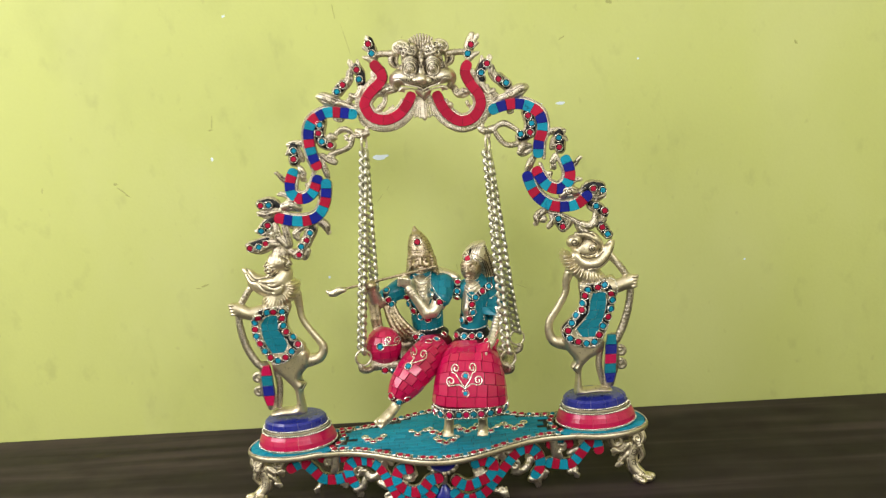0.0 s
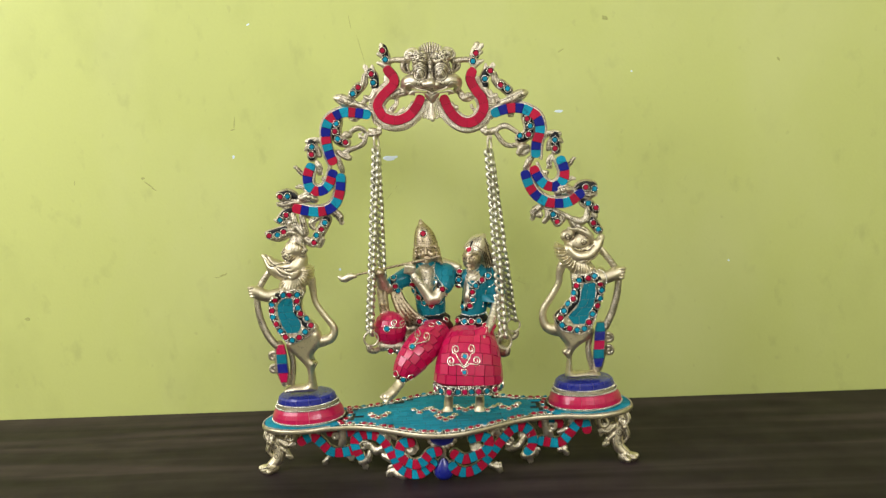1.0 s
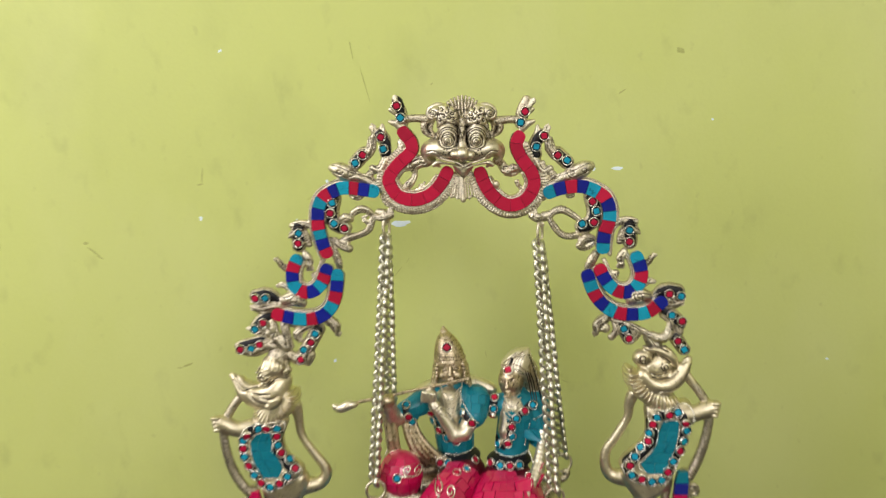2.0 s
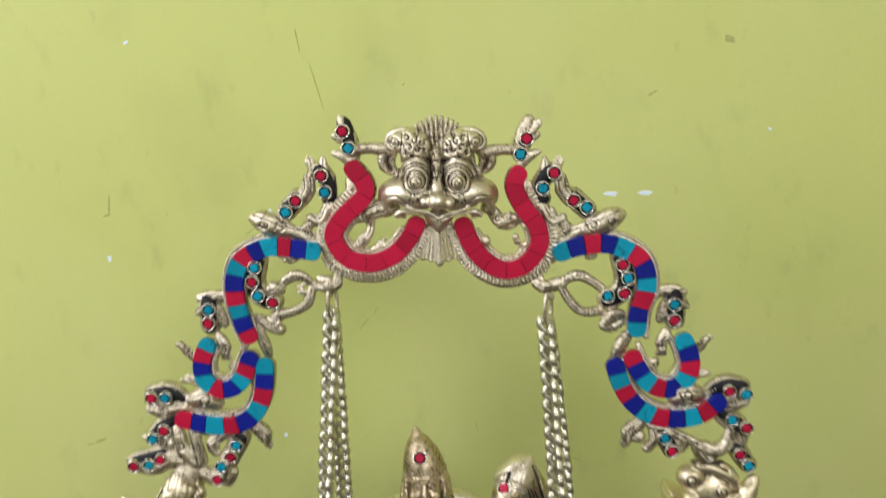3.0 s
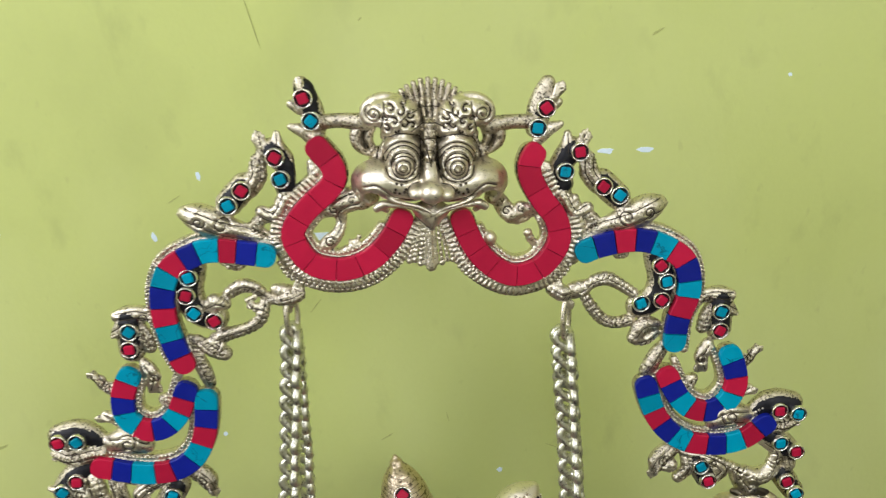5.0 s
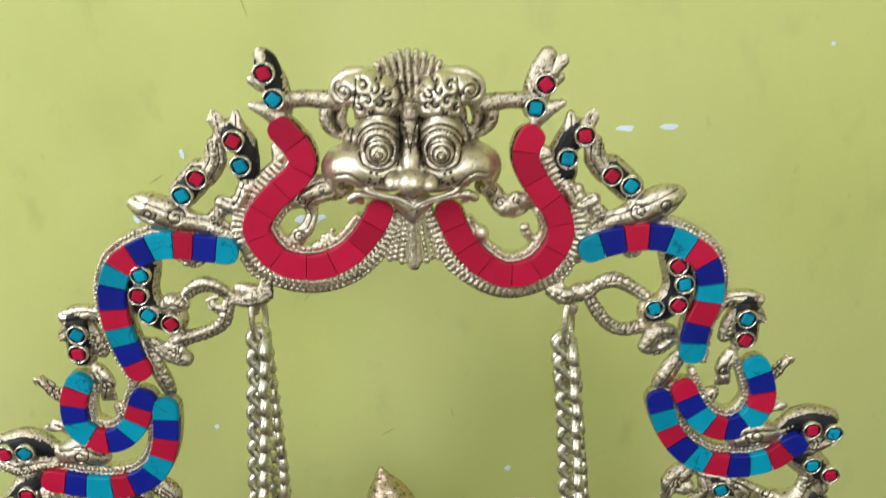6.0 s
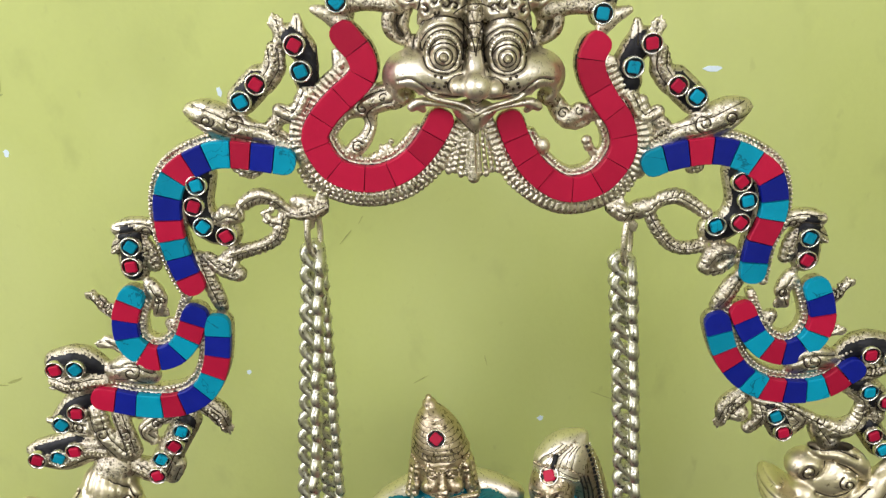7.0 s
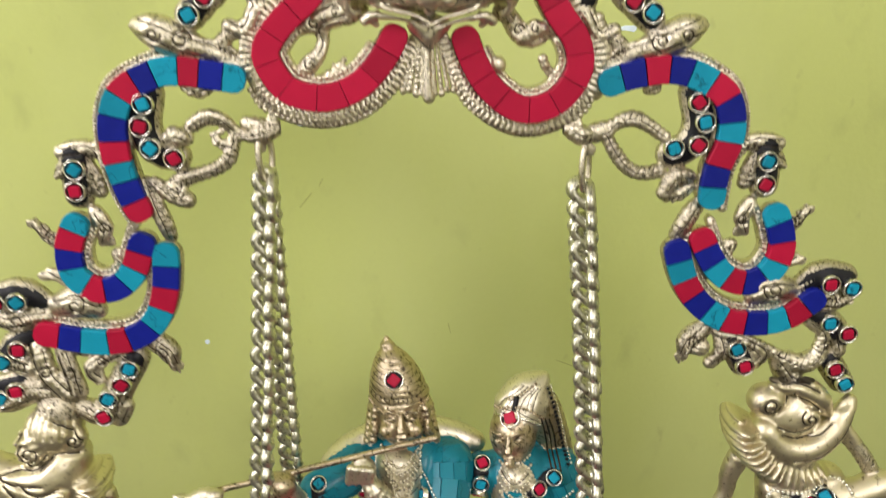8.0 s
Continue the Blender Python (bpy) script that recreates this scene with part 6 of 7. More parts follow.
for pts in ([(-174, 246), (-167, 247), (-161, 256)], [(-148, 262), (-142, 258), (-137, 250)], [(-155, 241), (-148, 247), (-140, 246)], [(-183, 246), (-177, 238), (-168, 240), (-158, 241), (-150, 245)], [(-162, 246), (-157, 243), (-152, 247)], [(-170, 236), (-164, 229), (-156, 227)], [(-163, 235), (-156, 231), (-148, 233)], curl(-158, 249, 4.6, 1.5, 2.0, 1), curl(-141, 252, 3.0, 1.2, 0.0, -1),
            [(-182, 249), (-175, 241), (-166, 236), (-154, 235)], [(-140, 122), (-137, 127), (-141, 131)]):
    body.engrave(pts, 0.85, 1.0, PATINA)
for k in range(6):
    body.engrave([(-156 + 3 * k, 264 - 0.5 * k), (-158 + 3.4 * k, 257 - 0.6 * k)], 0.5, 0.7, PATINA)
geo = body.skin(Geo())
blanket(geo, body, [(-179, 201), (-171, 209), (-145, 210), (-149, 195), (-146, 181), (-133, 167), (-140, 159), (-161, 150), (-170, 157), (-181, 178), (-182, 193)],
        [(-174, 202), (-166, 206), (-158, 207), (-150, 206), (-151, 199), (-151, 191), (-149, 184), (-143, 177), (-138, 170), (-144, 164), (-151, 158), (-159, 155), (-166, 159), (-171, 166), (-175, 174), (-178, 182), (-178.5, 189), (-178, 196)], "rtrtrt",
        [(-171, 198), (-156, 202), (-155, 183), (-148, 175), (-149, 166), (-159, 162), (-167, 167), (-173, 184)], 5)


def striped_tail(geo, x0, z0, x1, z1, kinds, w=11.0, y=-9.0):
    """The short striped tassel beside a lion's leg."""
    n = len(kinds)
    for k, c in enumerate(kinds):
        u0, u1 = (k + 0.02) / n, (k + 0.98) / n
        xa, xb, za, zb = x0 + (x1 - x0) * u0, x0 + (x1 - x0) * u1, z0 + (z1 - z0) * u0, z0 + (z1 - z0) * u1
        wa, wb = w / 2 * (0.7 if k == 0 else 1), w / 2 * (0.6 if k == n - 1 else 1)
        v = [(xa - wa, y, za), (xa + wa, y, za), (xb + wb, y, zb), (xb - wb, y, zb)]
        geo.add([(x, y + 5, z) for x, _, z in v] + [(x, y + 0.4, z) for x, _, z in v] + [(x * 0.95 + 0.05 * (xa + xb) / 2, y, z * 0.95 + 0.05 * (za + zb) / 2) for x, _, z in v],
                [(0, 1, 5, 4), (1, 2, 6, 5), (2, 3, 7, 6), (3, 0, 4, 7), (4, 5, 9, 8), (5, 6, 10, 9), (6, 7, 11, 10), (7, 4, 8, 11), (8, 9, 10, 11)], {"r": ROSE, "t": TURQ, "b": LAPIS}[c], False)


striped_tail(geo, -174, 149, -173, 106, "rtbr")
statue("lion_statue", geo, (-0.0024, 0, -0.0017), 0.987, "upright brass lion with turquoise gem-edged blanket, on an oval pedestal", "lion statue", group="lions holding up the arch")

# its partner
body = Sculpt((106, -26, 92), (214, 24, 268), 0.72)
body.pillow([(149, 217), (164, 219), (183, 222), (187, 208), (180, 182), (174, 163), (163, 149), (138, 153), (129, 165), (130, 173), (147, 190), (149, 204)], -2, 6, 9, CREAM, 1.0)
body.pillow([(130, 162), (150, 168), (171, 154), (166, 142), (157, 136), (149, 127), (148, 112), (150, 106), (164, 106.5), (176, 104.5), (178, 100), (160, 99.5), (141, 99), (141, 112), (142, 121), (137, 129), (141, 136), (134, 147)], 0, 7, 9, CREAM, 1.0)
ruff(body, [(134, 252), (131, 243), (136, 231), (146, 221), (158, 215), (172, 216), (177, 223), (165, 229), (153, 236), (145, 247)], (162, 246), 28, CREAM)
body.blob((158, 0, 249), (15, 11, 14), CREAM, 1.5)
body.bend([(147, -6, 244, 6.2), (155, -7, 236.5, 6.4), (166, -7, 236, 6.8), (175, -6, 243, 6.4), (180, -5, 251, 5.0), (183, -4, 256, 3.0)], CREAM, 0.6, 3)
body.blob((146, -5, 259), (8, 8, 7), CREAM, 0.6, tilt=15)
body.bend([(150, -6, 267, 4), (160, -7, 265, 5), (168, -7, 259, 4.6), (172, -6, 253, 3.0)], CREAM, 0.6, 3)
body.blob((163, -7, 252), (5.6, 6.5, 5.0), CREAM, 0.4)
body.bend([(180, -6, 246, 2.6), (186, -7, 238, 2.6)], CREAM, 0.6, 3)
body.limb([(155, 0, 235, 12), (164, 0, 214, 13)], BRASS, 2)
body.bend([(140, 2, 226, 4.8), (137, 3, 216, 3.8), (136, 3, 206, 3.2), (127, 3, 190, 3.4), (119, 3, 178, 3.6), (117.5, 3, 166, 4.1), (122, 3, 156, 5.0), (133, 2, 153, 7)], CREAM, 1.5, 4)
body.bend([(178, -8, 210, 7), (188, -10, 213, 6.2), (199, -10, 217, 6.8)], CREAM, 2, 4)
for k in range(4):
    body.blob((203 - 0.6 * k, -13, 222 - 3.3 * k), (4.2, 4, 2.0), CREAM, 0.6)
body.bend([(181, -5, 242, 3.2), (191, -7, 230, 3.4), (199, -7, 214, 3.4), (198, -6, 195, 3.6), (193, -5, 175, 3.8), (185, -5, 157, 4)], BRASS, 1, 4, ribs=0.2, pitch=3)
body.bend([(181, -2, 158, 5), (179, -1, 132, 7), (176, -1, 110, 5)], BRASS, 1.5, 4, ribs=0.3, pitch=3)
body.bend([(170, 0, 152, 3), (166, 0, 130, 3.2), (170, 0, 109, 3.2)], BRASS, 1, 4)
for z in (139, 125):
    body.bend([(x, -3, w, 2.0) for x, w in curl(188, z + 4, 6.0, 1.2, 2.8, -1)], BRASS, 0.5, 2.5)
for pts in (curl(163, 252, 3.4, 1.4, 2.0, 1), curl(146, 259, 4.0, 1.3, 0.0, -1), [(151, 247), (158, 245), (165, 246), (172, 250)], [(152, 244), (160, 241.5), (168, 243), (174, 248)], [(184, 251), (179, 242), (170, 234), (158, 232)], [(155, 262), (162, 260), (168, 255)], [(150, 254), (154, 258), (156, 264)], [(144, 122), (140, 128), (144, 133)],
            [(150, 268), (158, 268), (166, 264)], [(178, 254), (181, 256)]):
    body.engrave(pts, 0.85, 1.0, PATINA)
geo = body.skin(Geo())
blanket(geo, body, [(151, 215), (164, 217), (181, 220), (185, 208), (178, 182), (172, 164), (162, 151), (139, 155), (131, 165), (132, 172), (149, 189), (151, 204)],
        [(157, 211), (166, 213), (174, 214), (179, 207), (180, 199), (178, 190), (175, 182), (170, 173), (166, 164), (161, 157), (153, 156), (145, 158), (137, 162), (135.5, 170), (140, 177), (145, 184), (151, 190), (152, 197), (154, 205)], "trtrt",
        [(159, 204), (170, 208), (175, 203), (172, 185), (162, 163), (148, 164), (143, 170), (154, 182), (158, 194)], 5)
striped_tail(geo, 179, 162, 175.5, 112, "tbrtb", 11)
statue("lion_statue", geo, (-0.0026, 0, -0.0032), 0.985, "upright brass lion with turquoise blanket and long striped tail tuft", "lion statue", group="lions holding up the arch")


def course(geo, body, rays, mat, lift_by, step, lo, hi, most=25.0):
    """Courses of tiles with broken joints. rays(i, a): the ray of row i at angle a; from lo to hi degrees."""
    n = rays.rows
    for i in range(n - 1):
        a, cuts = lo + random.uniform(-0.6, 0.0) * step, []
        while a < hi:
            if a >= lo:
                cuts.append(a)
            a += step * random.uniform(0.8, 1.2)
        cuts = [lo] + cuts + [hi]
        cuts = [c for k, c in enumerate(cuts) if k == 0 or c - cuts[k - 1] > 0.25 * step]
        inlay(geo, body, [[rays(j, c) for c in cuts] for j in (i, i + 1)], mat, lift_by, 0.022, most)


class Sleeve:
    """Rays towards a bent axis from all round its front; sideways None: level with x."""

    def __init__(self, axis, reach):
        self.axis, self.reach, self.rows = axis, reach, len(axis)

    def __call__(self, i, a):
        t = self.axis[min(i + 1, self.rows - 1)] - self.axis[max(i - 1, 0)]
        u = -np.cross(t, (0, 1, 0))
        u = u / np.linalg.norm(u)
        u = u if u[0] > 0 else -u
        w = np.cross(u, t / np.linalg.norm(t))
        w = w if w[1] < 0 else -w
        way = math.cos(radians(a)) * w + math.sin(radians(a)) * u
        return tuple(self.axis[i] + self.reach * way), tuple(-way)


def around(cx, cy, z, a, r=60.0):
    """A ray towards an upright axis; a in degrees, 0 to the front, plus to the right."""
    s, c = math.sin(radians(a)), math.cos(radians(a))
    return ((cx + r * s, cy - r * c, z), (-s, c, 0.0))


# seated statue with a flute
body = Sculpt((-108, -72, 92), (32, 48, 286), 0.85)
body.bend([(-7, 22, 222, 15), (-8, 20, 208, 18), (-7, 20, 192, 16), (-6, 21, 172, 15)], TURQ, 3, 6)
body.limb([(-28, 17, 214, 10), (11, 17, 217, 11)], TURQ, 4)
body.bend([(-40, 18, 217, 6), (-28, 24, 223, 7), (-8, 28, 227, 8), (12, 26, 226, 6.5), (26, 24, 222, 5)], SATIN, 2, 5)
body.limb([(-10, 9, 220, 10), (-9, 6, 208, 8.5), (-8, 6, 200, 6)], SATIN, 1)
body.limb([(-8, 18, 228, 8), (-8, 18, 236, 8)], SHADED_GOLD, 2)
body.blob((-8, 15.5, 244), (11.0, 12.5, 13.2), SHADED_GOLD, 1.2).blob((-8.2, 20, 242), (15.2, 10.5, 16), SHADED_GOLD, 1.5)
# face: brows, lids, nose, lips, chin
body.bar((-8, 3.6, 249.5), (-8, 1.6, 243.6), 1.1, 1.7, SHADED_GOLD, 0.8).blob((-8, 1.0, 243.2), (2.3, 1.9, 1.5), SHADED_GOLD, 0.5).blob((-8, 4.0, 238.4), (3.4, 1.6, 0.9), SHADED_GOLD, 0.3).blob((-8, 4.4, 236.6), (2.6, 1.7, 0.9), SHADED_GOLD, 0.3).blob((-8, 5.4, 233.6), (3.0, 2.6, 2.2), SHADED_GOLD, 0.8)
for s in (-1, 1):
    body.bend([(-8 + s * 1.8, 3.6, 250.0, 0.7), (-8 + s * 4.6, 3.6, 251.4, 0.8), (-8 + s * 8.4, 6.4, 249.6, 0.6)], SHADED_GOLD, 0.3, 1.2)
    body.blob((-8 + s * 4.6, 4.3, 247.4), (2.5, 1.5, 1.3), SHADED_GOLD, 0.25).blob((-8 + s * 6.0, 4.6, 241.4), (3.6, 3.2, 3.6), SHADED_GOLD, 1.5)
    # ringlets beside the cheeks and an ear drop
    for k in range(6):
        body.blob((-8 + s * (11.0 + 0.4 * k), 11.5 + 0.4 * k, 248.5 - 3.2 * k), (2.2, 3.0, 1.9), SHADED_GOLD, 0.3, tilt=20 * s)
        body.blob((-8 + s * (13.0 + 0.5 * k), 17, 246.5 - 3.3 * k), (2.2, 3.6, 1.9), SHADED_GOLD, 0.3, tilt=-20 * s)
    body.blob((-8 + s * 11.6, 9.0, 239), (1.8, 1.8, 2.6), SHADED_GOLD, 0.3)
# tiered crown, leaning a little back
body.bend([(-8.5, 18, 251, 13.2), (-9.5, 18.5, 258, 11.8), (-11, 19, 265.5, 8.6), (-12, 19.8, 270.5, 5.0)], SHADED_GOLD, 1.0, 3)
for x, z, r, h in ((-8.5, 252.2, 14.0, 1.4), (-8.7, 255.2, 13.5, 1.1), (-8.9, 257.8, 12.7, 1.1), (-9.4, 260.4, 11.7, 1.0), (-10.0, 262.9, 10.6, 1.0), (-10.5, 265.2, 9.4, 1.0), (-11.1, 267.4, 8.0, 1.0), (-11.7, 269.6, 6.3, 1.1), (-12.1, 271.8, 4.7, 0.9)):
    body.blob((x, 18.4 + 0.06 * (z - 252), z), (r, r, h), SHADED_GOLD, 0.35, tilt=6)
body.blob((-12.7, 20.2, 275), (3.4, 3.4, 3.0), SHADED_GOLD, 0.4).blob((-13.1, 20.6, 278), (1.5, 1.5, 1.8), SHADED_GOLD, 0.4)
body.limb([(-29, 15, 217, 10), (-46, 8, 210, 9)], TURQ, 2)
body.limb([(-46, 8, 210, 7), (-56, 2, 205, 6.5), (-59, -8, 222, 6)], SATIN, 2).blob((-61, -10, 226), (8, 6, 6), SHADED_GOLD, 1.5)
body.limb([(13, 13, 217, 11.5), (11, 2, 207, 9.6)], TURQ, 2)
body.limb([(11, 2, 207, 6.6), (1, -4, 194.5, 6.4), (-5, -6, 194, 6.2), (-21, -6, 220, 4.4)], SATIN, 2).blob((-25, -3, 227), (6, 5, 6.6), SATIN, 1.5)
for k in range(3):
    body.blob((-17.5 - 1.5 * k, -6, 214.5 + 2.4 * k), (5.6, 5.6, 0.8), SATIN, 0.3, tilt=32)
for k in range(4):
    body.bar((-30 + 3 * k, -8.5, 232 - 0.6 * k), (-31 + 3 * k, -8, 225), 1.8, 1.8, SATIN, 0.3)
body.limb([(-98, -10, 222.5, 1.45), (7, 0, 240, 1.45)], SHADED_GOLD, 0.4)
body.bend([(-104, -12, 224, 1.8), (-98, -12, 221, 3.4), (-91, -12, 224, 3.6), (-86, -12, 224, 2.2)], SATIN, 0.8, 3, ribs=0.6, pitch=4)
for k, (x, w) in enumerate(((-62, 3.2), (-57, 3.2))):
    body.limb([(x, -2, 214, w), (x + 2, -4, 190, w), (x + 4, -4, 172, w)], SHADED_GOLD, 1)
for k in range(4):
    body.bend([(-49 + 2.5 * k, 6, 208, 2.4), (-46 + 3.4 * k, 2, 192, 2.6), (-40 + 5 * k, 0, 178, 2.8), (-30 + 6 * k, 2, 166, 3)], SHADED_GOLD, 0.8, 5)
body.blob((-5, 16, 167), (20, 19, 6.5), BLACK, 0.8)
body.limb([(-4, 22, 156, 13), (-34, 10, 158, 10)], SHADED_GOLD, 3)
body.blob((-50.5, -12, 164), (17.5, 18, 19), ROSE, 1, tilt=-10).bar((-47, -12, 158), (-45, -12, 148), 13.5, 9.5, GROUT_RED, 3)
body.blob((-50, -13, 142), (10, 11, 4.5), BLACK, 0.6, tilt=-16)
body.bend([(4, 10, 154, 15), (-4, -12, 152, 16), (-16, -30, 145, 16.5), (-28, -41, 133, 14), (-36, -45, 122, 9.5)], GROUT_RED, 2, 5)
body.limb([(-35, -45, 122, 6.8), (-40, -49, 113, 4.6)], CREAM, 1.5).limb([(-40, -49, 112, 5.0), (-47, -56, 105.5, 5.4), (-53, -61, 101.5, 5.4)], CREAM, 1.5)
for k in range(5):
    body.bar((-51.5 - 1.3 * k, -64.5 + 1.5 * k, 100.2 + 0.9 * k), (-53.6 - 1.5 * k, -67 + 1.6 * k, 97.8 + 1.0 * k), 1.7, 1.5, CREAM, 0.3)
for k in range(2):
    body.blob((-38.5 - 1.6 * k, -48 - 1.2 * k, 115.4 - 2.6 * k), (5.6, 5.6, 1.0), CREAM, 0.3, tilt=-30)
body.limb([(-48, -4, 146, 8), (-34, -10, 134, 4), (-30, -20, 128, 4)], SHADED_GOLD, 1.5)
for s in (-1, 1):
    body.engrave([(-8 + s * 7.4, 247.2), (-8 + s * 4.6, 248.2), (-8 + s * 2, 246.8)], 0.4, 0.35, PATINA)
    body.engrave([(-8 + s * 7.0, 246.4), (-8 + s * 4.6, 245.6), (-8 + s * 2.2, 246.4)], 0.4, 0.4, PATINA)
body.engrave([(-11.2, 237.6), (-8, 237.3), (-4.8, 237.6)], 0.36, 0.4, PATINA)
for k in range(-6, 7):
    body.engrave([(-8.6 + 2.0 * k, 254.6 + 0.03 * k * k), (-8.7 + 1.9 * k, 256.4 + 0.03 * k * k)], 0.36, 0.5, PATINA)
for z, w in ((253.7, 14), (256.6, 13.6), (259.1, 13), (261.6, 11.8), (264.1, 10.6), (266.3, 9.2), (268.5, 7.6), (270.8, 5.6)):
    x = -8.5 - 0.19 * (z - 252)
    body.engrave([(x - w, z + 1.2 + 0.1 * w), (x - 0.5 * w, z), (x, z - 0.2), (x + 0.5 * w, z - 0.4), (x + w, z + 0.2)], 0.3, 0.3, PATINA)
for z in (224, 220, 216, 212):
    body.engrave([(-17, z + 2), (-9, z - 1.5), (0, z + 2)], 0.45, 0.3, PATINA)
geo = body.skin(Geo())
grid = [[around(-7, 20, z, a, 26) for a in range(-80, 81, 20)] for z in (173, 179, 185)]
inlay(geo, body, grid, TURQ)
# knee, thigh and shin tiles
ball_rays = Sleeve(np.array([(-49.0, -12, z) for z in (149, 155, 162, 169, 175.5, 180)]), 32)
course(geo, body, ball_rays, ROSE, 1.2, 30, -105, 62)
course(geo, body, Sleeve(catmull([(1, -4, 155), (-4, -14, 152), (-16, -30, 145), (-28, -41, 133), (-35, -45, 124), (-37, -46.5, 120)], 8.0), 40), ROSE, 1.7, 28, -105, 105)
course(geo, body, Sleeve(np.array([(-27.0, 16, 218), (-33, 13, 215.5), (-40, 10, 212.5), (-47, 7.5, 209.5)]), 30), TURQ, 0.7, 40, -80, 60, 15)
course(geo, body, Sleeve(np.array([(13.0, 16, 226), (13.5, 13, 219), (12.5, 8, 212), (11, 2, 205.5)]), 34), TURQ, 0.7, 38, -45, 80, 15)
ground_line(geo, body, [(-26, 212), (-23, 201), (-18, 194), (-12, 188), (-5, 185), (4, 188), (11, 196)], -6)
ground_line(geo, body, [(-46, 218), (-44, 209), (-41, 202)])
ground_line(geo, body, [(0, 212), (3, 209), (10, 204)])
gem_row(geo, body, [(-25, 209), (-23, 201), (-18, 194), (-12, 188), (-5, 185), (4, 188), (10, 194)], "rtrtrtr", 3.8, -6, 1.5)
gem_row(geo, body, [(-45, 217), (-44, 209), (-41, 203)], "trt", 3.7, None, 1.5)
gem_row(geo, body, [(2, 210), (9, 205)], "tr", 3.9, None, 1.5)
gem_row(geo, body, [(-10.2, 264.2)], "r", 4.4, None, 1.0)
gem_row(geo, body, [(-19, 168), (-12, 167.5), (-4.5, 167), (3, 167), (10, 167.5)], "rtrtr", 3.8, None, 0.8)
gem_row(geo, body, [(-52, 168), (-24, 151), (-42, 124), (-35.5, 119), (-28, 121), (-50, 142), (-58, 145), (-43, 140)], "ttrtrrtt", 3.9, None, 1.4)
bead_line(geo, body, [(-27, 216), (-24, 205), (-18, 192), (-8, 186), (4, 188), (12, 197)], 0.8, SILVER, None, -6)
bead_line(geo, body, [(1, 232), (0, 222), (4, 215), (14, 204)], 0.8, SILVER)
bead_line(geo, body, [(-22, 173), (-8, 172), (11, 173)], 0.8, SILVER)
for k in range(6):
    bead_line(geo, body, [(-17 + 0.9 * k, 229 - 2.6 * k), (-8.4, 225 - 3.3 * k), (0.4 - 0.8 * k, 229 - 2.6 * k)], 0.85, SATIN, 1.6)
bead_line(geo, body, [(-23, 253), (-16, 250.4), (-9, 249.8), (-1, 250.2), (6, 252.4)], 0.75, SHADED_GOLD, 1.6)
for s in (-1, 1):
    wire_line(geo, body, [(-22.5, 153)] + [(-14 + s * 4 + x, 160 - s + y) for x, y in curl(0, 0, 3.8, 1.3, -1.6, s)], 0.7, SILVER, 1.7)
    wire_line(geo, body, [(-50, 169)] + [(-41 + s * 3.5 + x, 172 - s + y) for x, y in curl(0, 0, 3.4, 1.3, -1.6, s)], 0.65, SILVER, 1.6)
statue("seated_statue", geo, (-0.0027, 0.005, -0.0023), 0.984, "seated brass flute player with tall cap, turquoise tunic, coral trousers", "statue", group="pair seated on the swing")

# seated statue in a long skirt
body = Sculpt((-6, -78, 72), (84, 44, 270), 0.85)
body.bend([(46, 16, 216, 12), (47, 14, 204, 15), (44, 14, 190, 14), (41, 13, 172, 13)], TURQ, 3, 5)
body.limb([(28, 15, 213, 9), (62, 15, 212, 10)], TURQ, 4)
body.limb([(43, 6, 214, 8), (38, 4, 194, 7), (38, 4, 186, 5)], SATIN, 2)
body.limb([(44, 15, 222, 7), (44, 14, 230, 7)], SHADED_GOLD, 2)
body.blob((42, 11, 235), (10.6, 12, 13.2), SHADED_GOLD, 1.2)
body.bar((38.6, -0.6, 239.5), (38.2, -2.2, 234), 1.0, 1.6, SHADED_GOLD, 0.8).blob((38.2, -2.6, 233.6), (2.1, 1.8, 1.4), SHADED_GOLD, 0.5).blob((38.6, 0.2, 229.2), (3.0, 1.5, 0.8), SHADED_GOLD, 0.3).blob((38.8, 0.6, 227.6), (2.3, 1.5, 0.8), SHADED_GOLD, 0.3).blob((39.2, 2.0, 224.6), (2.8, 2.4, 2.0), SHADED_GOLD, 0.8)
for s in (-1, 1):
    body.bend([(38.6 + s * 1.8, -0.4, 240.4, 0.6), (38.8 + s * 4.6, -0.2, 241.6, 0.7), (39.4 + s * 8, 3.4, 240, 0.5)], SHADED_GOLD, 0.3, 1.2)
    body.blob((38.8 + s * 4.4, 0.4, 238), (2.4, 1.4, 1.2), SHADED_GOLD, 0.25)
body.bend([(46, 16, 245, 12.4), (49.5, 17, 251.5, 9.3), (54, 17, 256.5, 5), (56.5, 17, 259.5, 2.4)], SATIN, 1.5, 3)
body.bend([(54, 18, 246, 9), (60, 22, 230, 8), (64, 24, 212, 8), (66, 24, 190, 7)], SHADED_GOLD, 3, 5, ribs=0.3, pitch=4)
body.limb([(63, 13, 212, 11), (68, 8, 196, 9.5)], TURQ, 2)
body.limb([(69, 6, 195, 6.2), (68, -4, 186, 5.6), (61, -20, 170, 5.0), (57, -27, 165, 4.6)], SATIN, 1.2, ribs=0.2, pitch=4).blob((53.5, -31, 162), (5.6, 5.4, 4.6), SATIN, 1)
for k in range(4):
    body.bar((54.5 - 2.4 * k, -33 - 0.8 * k, 163.5 - 1.0 * k), (51.5 - 2.2 * k, -41, 156.5 - 1.2 * k), 1.9, 1.5, SATIN, 0.3)
body.blob((39, 8, 167), (19, 17, 6.5), BLACK, 0.8)
